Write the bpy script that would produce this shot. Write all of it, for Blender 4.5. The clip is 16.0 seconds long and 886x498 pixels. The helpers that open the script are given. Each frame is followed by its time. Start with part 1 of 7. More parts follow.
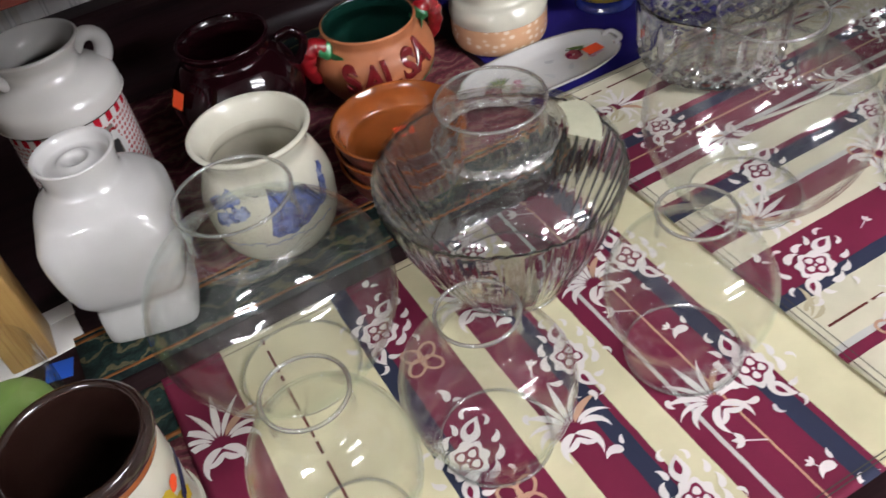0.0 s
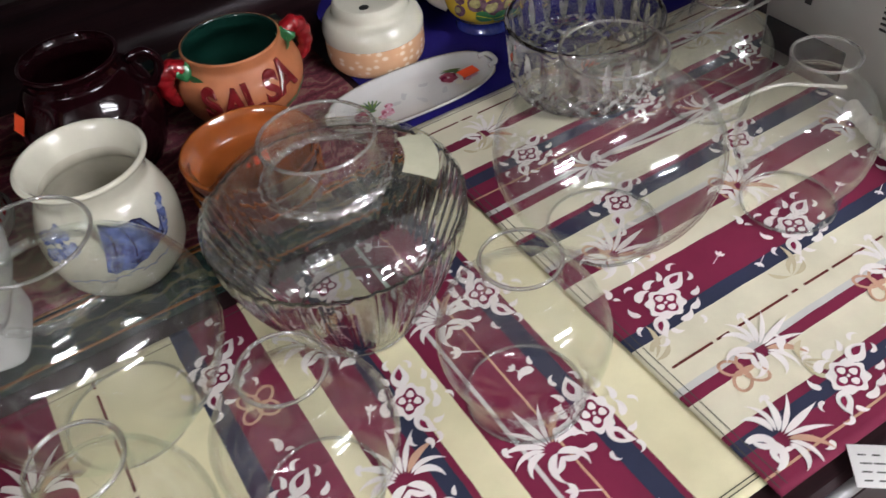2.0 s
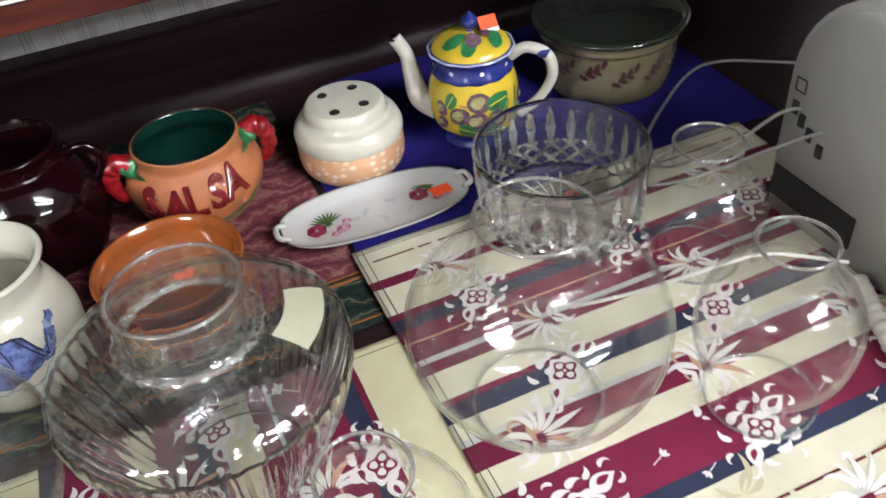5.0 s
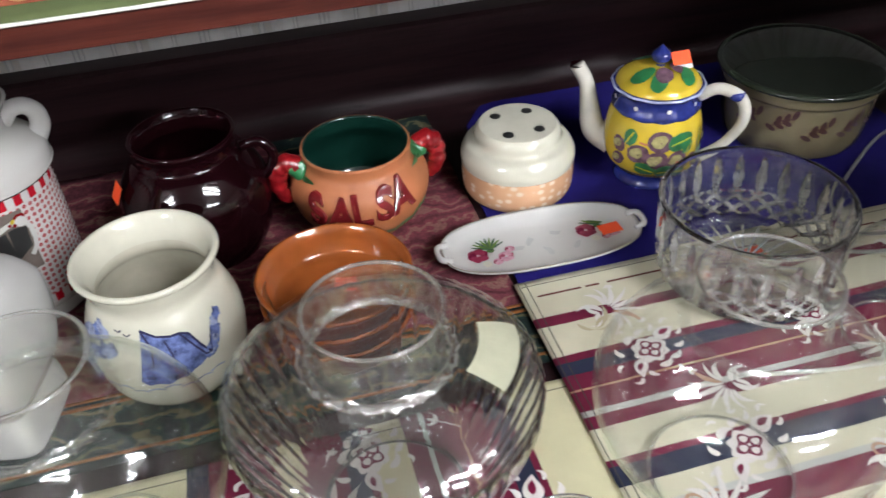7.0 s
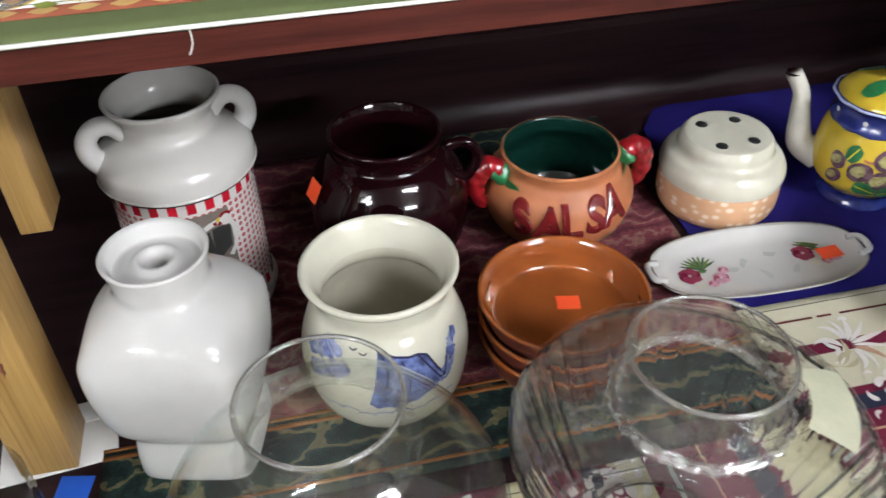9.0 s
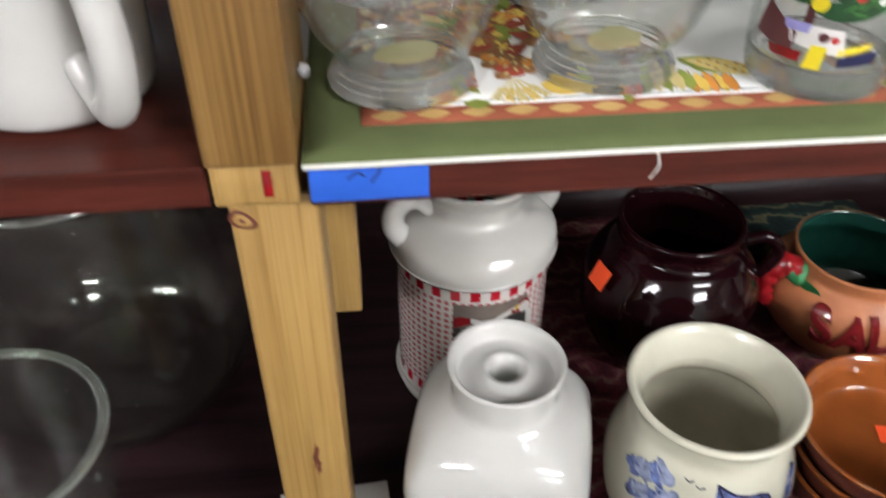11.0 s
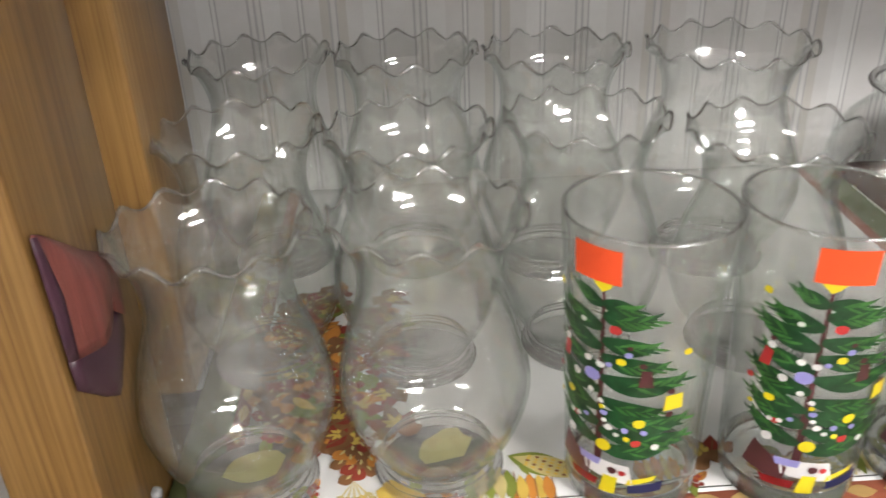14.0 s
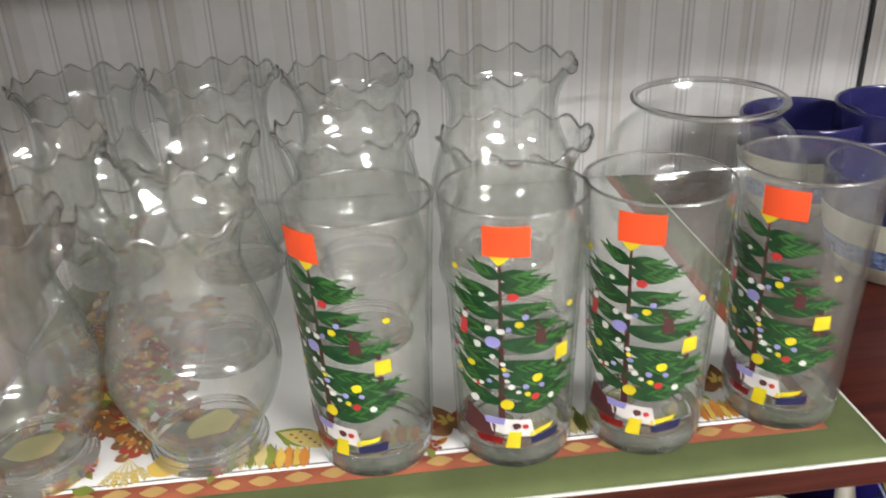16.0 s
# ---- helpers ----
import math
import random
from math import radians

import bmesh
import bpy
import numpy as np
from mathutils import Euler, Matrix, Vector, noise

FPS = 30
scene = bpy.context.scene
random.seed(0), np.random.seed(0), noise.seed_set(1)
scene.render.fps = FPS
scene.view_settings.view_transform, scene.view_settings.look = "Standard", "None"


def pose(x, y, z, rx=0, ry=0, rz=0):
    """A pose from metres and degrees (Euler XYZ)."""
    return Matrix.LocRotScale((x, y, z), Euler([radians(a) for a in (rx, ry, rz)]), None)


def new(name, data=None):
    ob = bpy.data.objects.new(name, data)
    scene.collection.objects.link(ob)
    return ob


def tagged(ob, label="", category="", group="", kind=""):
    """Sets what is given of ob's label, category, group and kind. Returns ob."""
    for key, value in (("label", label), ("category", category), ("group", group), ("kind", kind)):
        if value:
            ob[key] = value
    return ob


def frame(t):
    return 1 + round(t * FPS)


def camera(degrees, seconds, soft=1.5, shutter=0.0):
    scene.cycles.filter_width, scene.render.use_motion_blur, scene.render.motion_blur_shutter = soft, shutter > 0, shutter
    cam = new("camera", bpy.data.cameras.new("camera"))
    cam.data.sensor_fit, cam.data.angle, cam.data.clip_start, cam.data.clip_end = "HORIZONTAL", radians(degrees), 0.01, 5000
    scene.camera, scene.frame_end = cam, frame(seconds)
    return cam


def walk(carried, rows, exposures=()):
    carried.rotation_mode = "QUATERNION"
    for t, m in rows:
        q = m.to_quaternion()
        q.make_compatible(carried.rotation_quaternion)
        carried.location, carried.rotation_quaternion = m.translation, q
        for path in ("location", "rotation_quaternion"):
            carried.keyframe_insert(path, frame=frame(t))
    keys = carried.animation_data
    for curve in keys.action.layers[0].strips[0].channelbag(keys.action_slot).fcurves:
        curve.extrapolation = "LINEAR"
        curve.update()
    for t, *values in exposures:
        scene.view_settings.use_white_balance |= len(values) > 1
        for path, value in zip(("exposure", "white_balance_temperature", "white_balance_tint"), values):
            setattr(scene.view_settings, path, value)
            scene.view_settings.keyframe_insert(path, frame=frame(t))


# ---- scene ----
cam = camera(55.8, 16.0, shutter=0.5)
ROWS = [
    (0, 0.1272, -0.5450, 0.4930, 45.32, 7.60, -29.51),
    (0.5, 0.1391, -0.5522, 0.5034, 45.52, 6.65, -31.42),
    (1, 0.1631, -0.5497, 0.5001, 45.04, 5.82, -32.59),
    (1.5, 0.1796, -0.5536, 0.4946, 45.17, 5.38, -32.64),
    (2, 0.2134, -0.5529, 0.4857, 45.12, 5.20, -32.09),
    (2.5, 0.2557, -0.5512, 0.4787, 45.16, 5.13, -30.97),
    (3, 0.3028, -0.5592, 0.4689, 45.38, 5.05, -29.95),
    (3.2, 0.3218, -0.5614, 0.4741, 45.27, 5.03, -29.84),
    (5.3, 0.3726, -0.5073, 0.4781, 49.99, 4.42, -22.30),
    (5.5, 0.3694, -0.5040, 0.4745, 50.34, 4.17, -21.24),
    (6, 0.3544, -0.4915, 0.4681, 50.88, 3.74, -18.80),
    (6.5, 0.3333, -0.4794, 0.4755, 51.60, 3.24, -16.41),
    (7, 0.3130, -0.4571, 0.4674, 51.18, 2.72, -15.17),
    (7.5, 0.2623, -0.4307, 0.4746, 50.94, 1.97, -13.98),
    (8, 0.2250, -0.4026, 0.4731, 50.27, 1.67, -13.10),
    (8.2, 0.2156, -0.3953, 0.4707, 50.22, 1.40, -13.12),
    (10.3, 0.0839, -0.3048, 0.4386, 50.69, 0.20, -9.02),
    (10.5, 0.0665, -0.2928, 0.4430, 50.66, -0.10, -8.11),
    (11, 0.0269, -0.2684, 0.4716, 50.91, -0.21, -5.61),
    (11.5, 0.0155, -0.2359, 0.5045, 51.92, 0.09, -3.90),
    (12, 0.0246, -0.2108, 0.5297, 53.79, 0.55, -3.92),
    (12.5, 0.0450, -0.1945, 0.5469, 56.41, 0.97, -3.94),
    (13, 0.0672, -0.2034, 0.5642, 57.82, 1.15, -4.20),
    (13.5, 0.0944, -0.2282, 0.5825, 60.02, 1.36, -3.86),
    (14, 0.1263, -0.2490, 0.5906, 61.65, 2.08, -3.34),
    (14.5, 0.1562, -0.2679, 0.5918, 62.71, 2.12, -3.45),
    (15, 0.1859, -0.2840, 0.5908, 63.49, 2.08, -3.87),
    (15.5, 0.2149, -0.2968, 0.5994, 63.98, 2.25, -5.00),
    (16, 0.2271, -0.3144, 0.5898, 64.13, 2.18, -6.64),
]
walk(cam, [(t, pose(x, y, z, rx, ry, rz)) for t, x, y, z, rx, ry, rz in ROWS],
     exposures=[(0.0, -0.3, 6600, 14), (3.2, -0.46, 6600, 14), (5.3, 0.12, 6500, 10), (8.2, 0.1, 6500, 10), (10.3, 0.08, 6500, 8), (12.0, -0.06, 7250, 12), (16.0, -0.04, 7050, 11)])

# ---- world, lights ----
world = bpy.data.worlds.new("shop_air")
scene.world = world
scene.cycles.max_bounces, scene.cycles.transmission_bounces, scene.cycles.transparent_max_bounces = 28, 28, 28
world.use_nodes = True
world.node_tree.nodes["Background"].inputs[0].default_value = (0.75, 0.8, 0.9, 1)
world.node_tree.nodes["Background"].inputs[1].default_value = 0.02

TUBE = (0.93, 0.955, 1.03)
CEIL = 1.75
LAMPS = [(1.5, -1.85), (-2.0, -2.0), (1.8, -3.3)]


# ---- materials ----
def nodes_of(name):
    m = bpy.data.materials.new(name)
    m.use_nodes = True
    t = m.node_tree
    return m, t.nodes, t.links, t.nodes["Principled BSDF"]


def link_bump(n, l, b, height, strength, distance):
    bump = n.new("ShaderNodeBump")
    bump.inputs["Strength"].default_value, bump.inputs["Distance"].default_value = strength, distance
    l.new(height, bump.inputs["Height"])
    l.new(bump.outputs["Normal"], b.inputs["Normal"])


def noise_node(n, l, scale, detail=4, coord=None, rough=0.55, stretch=None):
    tex = n.new("ShaderNodeTexNoise")
    tex.inputs["Scale"].default_value, tex.inputs["Detail"].default_value, tex.inputs["Roughness"].default_value = scale, detail, rough
    if coord is None:
        coord = n.new("ShaderNodeTexCoord").outputs["Object"]
    if stretch:
        mp = n.new("ShaderNodeMapping")
        mp.inputs["Scale"].default_value = stretch
        l.new(coord, mp.inputs["Vector"])
        coord = mp.outputs["Vector"]
    l.new(coord, tex.inputs["Vector"])
    return tex


def ramp_node(n, l, fac, stops, mode="LINEAR"):
    r = n.new("ShaderNodeValToRGB")
    r.color_ramp.interpolation = mode
    e = r.color_ramp.elements
    e[0].position, e[0].color = stops[0][0], (*stops[0][1], 1)
    e[1].position, e[1].color = stops[-1][0], (*stops[-1][1], 1)
    for p, c in stops[1:-1]:
        k = e.new(p)
        k.color = (*c, 1)
    l.new(fac, r.inputs["Fac"])
    return r.outputs["Color"]


def toned(c, f):
    return tuple(min(1, v * f) for v in c)


def glaze(name, colour, rough=0.12, vary=0.12, scale=30, bump=0.03, coat=0.3, spec=0.5):
    """Glazed or painted ceramic: faint mottling at two scales and a slightly uneven skin."""
    m, n, l, b = nodes_of(name)
    big = noise_node(n, l, scale, 5)
    col = ramp_node(n, l, big.outputs["Fac"], [(0.3, toned(colour, 1 - vary)), (0.7, toned(colour, 1 + vary * 0.6))])
    l.new(col, b.inputs["Base Color"])
    b.inputs["Roughness"].default_value = rough
    b.inputs["Coat Weight"].default_value, b.inputs["Coat Roughness"].default_value = coat, 0.025
    b.inputs["Specular IOR Level"].default_value = spec
    fine = noise_node(n, l, scale * 5, 3)
    link_bump(n, l, b, fine.outputs["Fac"], bump, 0.0006)
    return m


def cloth(name, colour, vary=0.2, weave=900, rough=0.9):
    m, n, l, b = nodes_of(name)
    big = noise_node(n, l, 18, 5)
    col = ramp_node(n, l, big.outputs["Fac"], [(0.3, toned(colour, 1 - vary)), (0.7, toned(colour, 1 + vary))])
    l.new(col, b.inputs["Base Color"])
    b.inputs["Roughness"].default_value = rough
    b.inputs["Specular IOR Level"].default_value = 0.2
    fine = noise_node(n, l, weave, 2)
    link_bump(n, l, b, fine.outputs["Fac"], 0.25, 0.0006)
    return m


def wood(name, dark, light, scale, rough, axis, coat=0.0, bump=0.15):
    m, n, l, b = nodes_of(name)
    st = [22.0, 22.0, 22.0]
    st[axis] = 1.2
    big = noise_node(n, l, scale, 6, None, 0.6, st)
    col = ramp_node(n, l, big.outputs["Fac"], [(0.25, dark), (0.55, light), (0.8, toned(light, 1.15))])
    fine = noise_node(n, l, scale * 6, 4, None, 0.6, st)
    mix = n.new("ShaderNodeMixRGB")
    mix.blend_type, mix.inputs[0].default_value = "MULTIPLY", 0.45
    l.new(col, mix.inputs[1])
    l.new(fine.outputs["Fac"], mix.inputs[2])
    gain = n.new("ShaderNodeMixRGB")
    gain.blend_type, gain.inputs[0].default_value, gain.inputs[2].default_value = "MULTIPLY", 1, (1.3, 1.3, 1.3, 1)
    l.new(mix.outputs[0], gain.inputs[1])
    l.new(gain.outputs[0], b.inputs["Base Color"])
    b.inputs["Roughness"].default_value, b.inputs["Coat Weight"].default_value = rough, coat
    link_bump(n, l, b, fine.outputs["Fac"], bump, 0.001)
    return m


def pine(name, dark=(0.115, 0.053, 0.015), mid=(0.19, 0.103, 0.031), light=(0.245, 0.142, 0.05)):
    """Varnished softwood: fine dark growth lines that run up the post, with soft patches."""
    m, n, l, b = nodes_of(name)
    co = n.new("ShaderNodeTexCoord").outputs["Object"]
    wave = noise_node(n, l, 520, 4, co, 0.65, (1, 0.7, 0.01))
    col = ramp_node(n, l, wave.outputs["Fac"], [(0.3, dark), (0.46, mid), (0.62, light)])
    patch = noise_node(n, l, 30, 4, co, 0.6, (1, 1, 0.15))
    mix = n.new("ShaderNodeMixRGB")
    mix.blend_type, mix.inputs[0].default_value = "MULTIPLY", 1.0
    l.new(col, mix.inputs[1])
    l.new(ramp_node(n, l, patch.outputs["Fac"], [(0.3, (0.72, 0.66, 0.58)), (0.7, (1.08, 1.06, 1.02))]), mix.inputs[2])
    l.new(mix.outputs[0], b.inputs["Base Color"])
    b.inputs["Roughness"].default_value = 0.38
    link_bump(n, l, b, wave.outputs["Fac"], 0.12, 0.0006)
    return m


def hazed(n, l, shader, haze):
    """Uneven pale coat on glass: reflected haze and glints painted in, plus one bowl's film."""
    film, mix = n.new("ShaderNodeBsdfDiffuse"), n.new("ShaderNodeMixShader")
    film.inputs["Color"].default_value = (0.8, 0.79, 0.75, 1)
    spots = noise_node(n, l, 45, 5)
    rng = n.new("ShaderNodeMapRange")
    rng.inputs["From Min"].default_value, rng.inputs["From Max"].default_value = 0.35, 0.7
    rng.inputs["To Min"].default_value, rng.inputs["To Max"].default_value = haze * 0.4, haze * 1.6
    l.new(spots.outputs["Fac"], rng.inputs["Value"])
    l.new(rng.outputs[0], mix.inputs["Fac"])
    l.new(shader, mix.inputs[1])
    l.new(film.outputs[0], mix.inputs[2])
    l.new(mix.outputs[0], n["Material Output"].inputs["Surface"])


def glass_thin(name, tint=(0.975, 0.985, 0.98), wave=0.0, shine_least=0.045, haze=0.0, edge=0.95, pale=0.62, narrow=4.0):
    """Blown glass wall: clear, with an even faint gloss, a darker gloss where it is seen edge on, and slight waviness."""
    m = bpy.data.materials.new(name)
    m.use_nodes = True
    n, l = m.node_tree.nodes, m.node_tree.links
    n.remove(n["Principled BSDF"])
    clear, shine, rim, face = n.new("ShaderNodeBsdfTransparent"), n.new("ShaderNodeBsdfGlossy"), n.new("ShaderNodeBsdfGlossy"), n.new("ShaderNodeLayerWeight")
    mix, mix_rim = n.new("ShaderNodeMixShader"), n.new("ShaderNodeMixShader")
    clear.inputs["Color"].default_value = (*tint, 1)
    shine.inputs["Roughness"].default_value, rim.inputs["Roughness"].default_value = 0.015, 0.07
    shine.inputs["Color"].default_value, rim.inputs["Color"].default_value = (1, 1, 1, 1), (pale, pale * 1.08, pale * 1.04, 1)
    face.inputs["Blend"].default_value = 0.5
    tex = noise_node(n, l, 38, 2)
    bump = n.new("ShaderNodeBump")
    bump.inputs["Strength"].default_value, bump.inputs["Distance"].default_value = 0.004 + wave, 0.002
    l.new(tex.outputs["Fac"], bump.inputs["Height"])
    l.new(bump.outputs["Normal"], shine.inputs["Normal"])
    power, scale = n.new("ShaderNodeMath"), n.new("ShaderNodeMath")
    power.operation, scale.operation = "POWER", "MULTIPLY"
    power.inputs[1].default_value, scale.inputs[1].default_value = narrow, edge
    l.new(face.outputs["Facing"], power.inputs[0])
    l.new(power.outputs[0], scale.inputs[0])
    l.new(scale.outputs[0], mix_rim.inputs["Fac"])
    l.new(clear.outputs[0], mix_rim.inputs[1])
    l.new(rim.outputs[0], mix_rim.inputs[2])
    mix.inputs["Fac"].default_value = shine_least
    l.new(mix_rim.outputs[0], mix.inputs[1])
    l.new(shine.outputs[0], mix.inputs[2])
    hazed(n, l, mix.outputs[0], haze)
    return m


def glass_thick(name, tint=(0.97, 0.985, 0.98), ior=1.47, shine=0.0, haze=0.0, wave=0.0):
    """Solid glass that bends what is seen through it, with faint waves, a touch of gloss and a painted pale haze."""
    m = bpy.data.materials.new(name)
    m.use_nodes = True
    n, l = m.node_tree.nodes, m.node_tree.links
    n.remove(n["Principled BSDF"])
    g = n.new("ShaderNodeBsdfGlass")
    g.inputs["Color"].default_value, g.inputs["Roughness"].default_value, g.inputs["IOR"].default_value = (*tint, 1), 0.0, ior
    gloss, mix = n.new("ShaderNodeBsdfGlossy"), n.new("ShaderNodeMixShader")
    gloss.inputs["Roughness"].default_value, mix.inputs["Fac"].default_value = 0.02, shine
    if wave:
        tex = noise_node(n, l, 60, 3)
        link_bump(n, l, g, tex.outputs["Fac"], wave, 0.002)
    l.new(g.outputs[0], mix.inputs[1])
    l.new(gloss.outputs[0], mix.inputs[2])
    hazed(n, l, mix.outputs[0], haze)
    return m


def lamp_glow(name, colour, strength):
    m = bpy.data.materials.new(name)
    m.use_nodes = True
    n, l = m.node_tree.nodes, m.node_tree.links
    n.remove(n["Principled BSDF"])
    e = n.new("ShaderNodeEmission")
    e.inputs["Color"].default_value, e.inputs["Strength"].default_value = (*colour, 1), strength
    l.new(e.outputs[0], n["Material Output"].inputs["Surface"])
    return m


# The last haze amounts whiten the glass in place of room reflections.
M_GLASS = glass_thin("clear_blown_glass", (0.994, 0.997, 0.994), 0.05, 0.042, 0.003, 0.95, 0.9, 6.0)
M_LIP = glass_thick("glass_lip", (0.99, 0.995, 0.99), 1.35, 0.2, 0.06)
M_LABELDIM = cloth("old_yellow_label", (0.44, 0.4, 0.19), 0.25)
M_VASE = glass_thin("hazy_vase_glass", (0.985, 0.99, 0.985), 0.03, 0.075, 0.03)
M_GLASS_RIB = glass_thick("ribbed_blown_glass", (1.0, 1.0, 1.0), 1.45, 0.04, 0.004)
M_GLASS_BIG = glass_thin("large_blown_glass", (0.99, 0.994, 0.99), 0.14, 0.042, 0.002, 0.95, 0.9, 6.0)
M_GLASS_WAVY = glass_thin("wavy_blown_glass", (0.99, 0.994, 0.99), 0.7, 0.09, 0.003, 0.95, 0.9, 6.0)
M_ROLL = glass_thin("crumpled_glass_roll", (0.98, 0.985, 0.98), 1.0, 0.34, 0.02, 0.95, 0.92, 6.0)
M_CRYSTAL = glass_thick("clear_crystal", (1.0, 1.0, 1.0), 1.52, 0.08, 0.008)
# Cut facets whitened strongly: their bright sparkle is painted into the surface.
M_CUT = glass_thick("cut_crystal_facet", (1.0, 1.0, 1.0), 1.52, 0.34, 0.3)
M_SMOKY = glass_thin("dusty_bowl_glass", (0.93, 0.94, 0.92), 0.02, 0.03, 0.004, 0.95, 0.5, 6.0)
M_FOOTRING = glass_thick("ridged_glass_foot", (1.0, 1.0, 1.0), 1.42, 0.06, 0.1)
M_WHITE = glaze("white_glaze", (0.52, 0.515, 0.49), 0.04, 0.04)
M_CREAM = glaze("cream_glaze", (0.56, 0.545, 0.44), 0.06, 0.08)
M_BROWN = glaze("dark_brown_glaze", (0.009, 0.0016, 0.0026), 0.05, 0.3, coat=0.0, spec=0.3)
M_BLACKBROWN = glaze("black_brown_glaze", (0.018, 0.008, 0.006), 0.08, 0.3, coat=0.5)
M_TERRA = glaze("terracotta_matt", (0.38, 0.13, 0.05), 0.55, 0.14, 40, 0.2, 0.05)
M_DISH = glaze("orange_brown_glaze", (0.27, 0.072, 0.017), 0.06, 0.15, coat=0.5)
M_DISHSIDE = glaze("raw_red_clay", (0.12, 0.03, 0.02), 0.4, 0.2, coat=0.1)
M_TEAL = glaze("dark_green_glaze", (0.004, 0.024, 0.017), 0.1, 0.3, coat=0.4)
M_RED = glaze("red_paint", (0.22, 0.007, 0.01), 0.22, 0.4, 90)
M_PAINTRED = glaze("dark_red_letter_paint", (0.15, 0.01, 0.012), 0.18, 0.3, 60)
M_GREEN = glaze("green_paint", (0.02, 0.15, 0.05), 0.3, 0.4, 80)
M_BLUE = glaze("cobalt_blue_paint", (0.02, 0.03, 0.17), 0.2, 0.45, 90)
M_YELLOW = glaze("yellow_paint", (0.55, 0.4, 0.035), 0.12, 0.15, coat=0.5)
M_PURPLE = glaze("plum_paint", (0.13, 0.07, 0.095), 0.12, 0.6, 150)
M_PINK = glaze("rose_paint", (0.26, 0.02, 0.06), 0.3, 0.4, 150)
M_STICKER = cloth("orange_price_sticker", (0.9, 0.1, 0.03), 0.05, 300, 0.6)
M_LABEL = cloth("old_paper_label", (0.43, 0.43, 0.31), 0.2, 300, 0.7)
M_DARK = glaze("shadowy_hole", (0.01, 0.01, 0.01), 0.6, 0.2)
M_LAMINATE = wood("dark_brown_laminate", (0.008, 0.004, 0.0048), (0.022, 0.01, 0.0115), 3, 0.34, 0, 0.0, 0.05)
M_SHELF = wood("mahogany_laminate", (0.022, 0.0045, 0.0035), (0.07, 0.016, 0.011), 5, 0.35, 0, 0.1, 0.08)
M_PINE = pine("varnished_pine")
M_PINE_PALE = pine("pale_raw_pine", (0.27, 0.15, 0.045), (0.36, 0.225, 0.078), (0.41, 0.265, 0.1))
for board in (M_LAMINATE, M_SHELF):
    board.node_tree.nodes["Principled BSDF"].inputs["Specular IOR Level"].default_value = 0.12
M_TAPE = cloth("blue_masking_tape", (0.02, 0.1, 0.5), 0.12, 200, 0.6)
M_INK = cloth("dark_ink", (0.02, 0.02, 0.06), 0.1)
M_WHITECLOTH = cloth("white_print", (0.74, 0.7, 0.66), 0.08)
M_MAROON = cloth("maroon_cloth", (0.17, 0.012, 0.045), 0.2)
M_TAN = cloth("tan_print", (0.5, 0.3, 0.2), 0.2)
M_BLUECLOTH = cloth("royal_blue_cloth", (0.012, 0.008, 0.13), 0.2)
M_OLIVE = cloth("olive_green_cloth", (0.105, 0.13, 0.052), 0.15)
M_PLASTIC = glaze("white_plastic", (0.5, 0.5, 0.465), 0.4, 0.04, 20, 0.05, 0.0)
M_CABLE = glaze("white_cable_plastic", (0.66, 0.64, 0.56), 0.45, 0.06, 40, 0.05, 0.0)
M_CORD = glaze("grey_cord_plastic", (0.3, 0.3, 0.27), 0.45, 0.06, 40, 0.05, 0.0)
M_ROOM = cloth("plain_room_paint", (0.24, 0.225, 0.215), 0.06, 60)
M_CEILING = cloth("white_ceiling_paint", (0.6, 0.595, 0.575), 0.04, 60)
M_FLOOR = cloth("plain_floor", (0.34, 0.32, 0.295), 0.1, 60)
M_CARD = cloth("white_card", (0.72, 0.71, 0.68), 0.05)
M_LEATHER = wood("brown_red_leatherette", (0.085, 0.018, 0.016), (0.17, 0.046, 0.036), 8, 0.4, 2, 0.1, 0.2)
M_GREENGLASS = glass_thin("olive_green_glass", (0.5, 0.56, 0.16), 0.05, 0.06, 0.04)
M_TUBE = lamp_glow("lamp_diffuser", TUBE, 104.0)
M_METAL = glaze("steel_pin", (0.22, 0.22, 0.22), 0.3, 0.1)


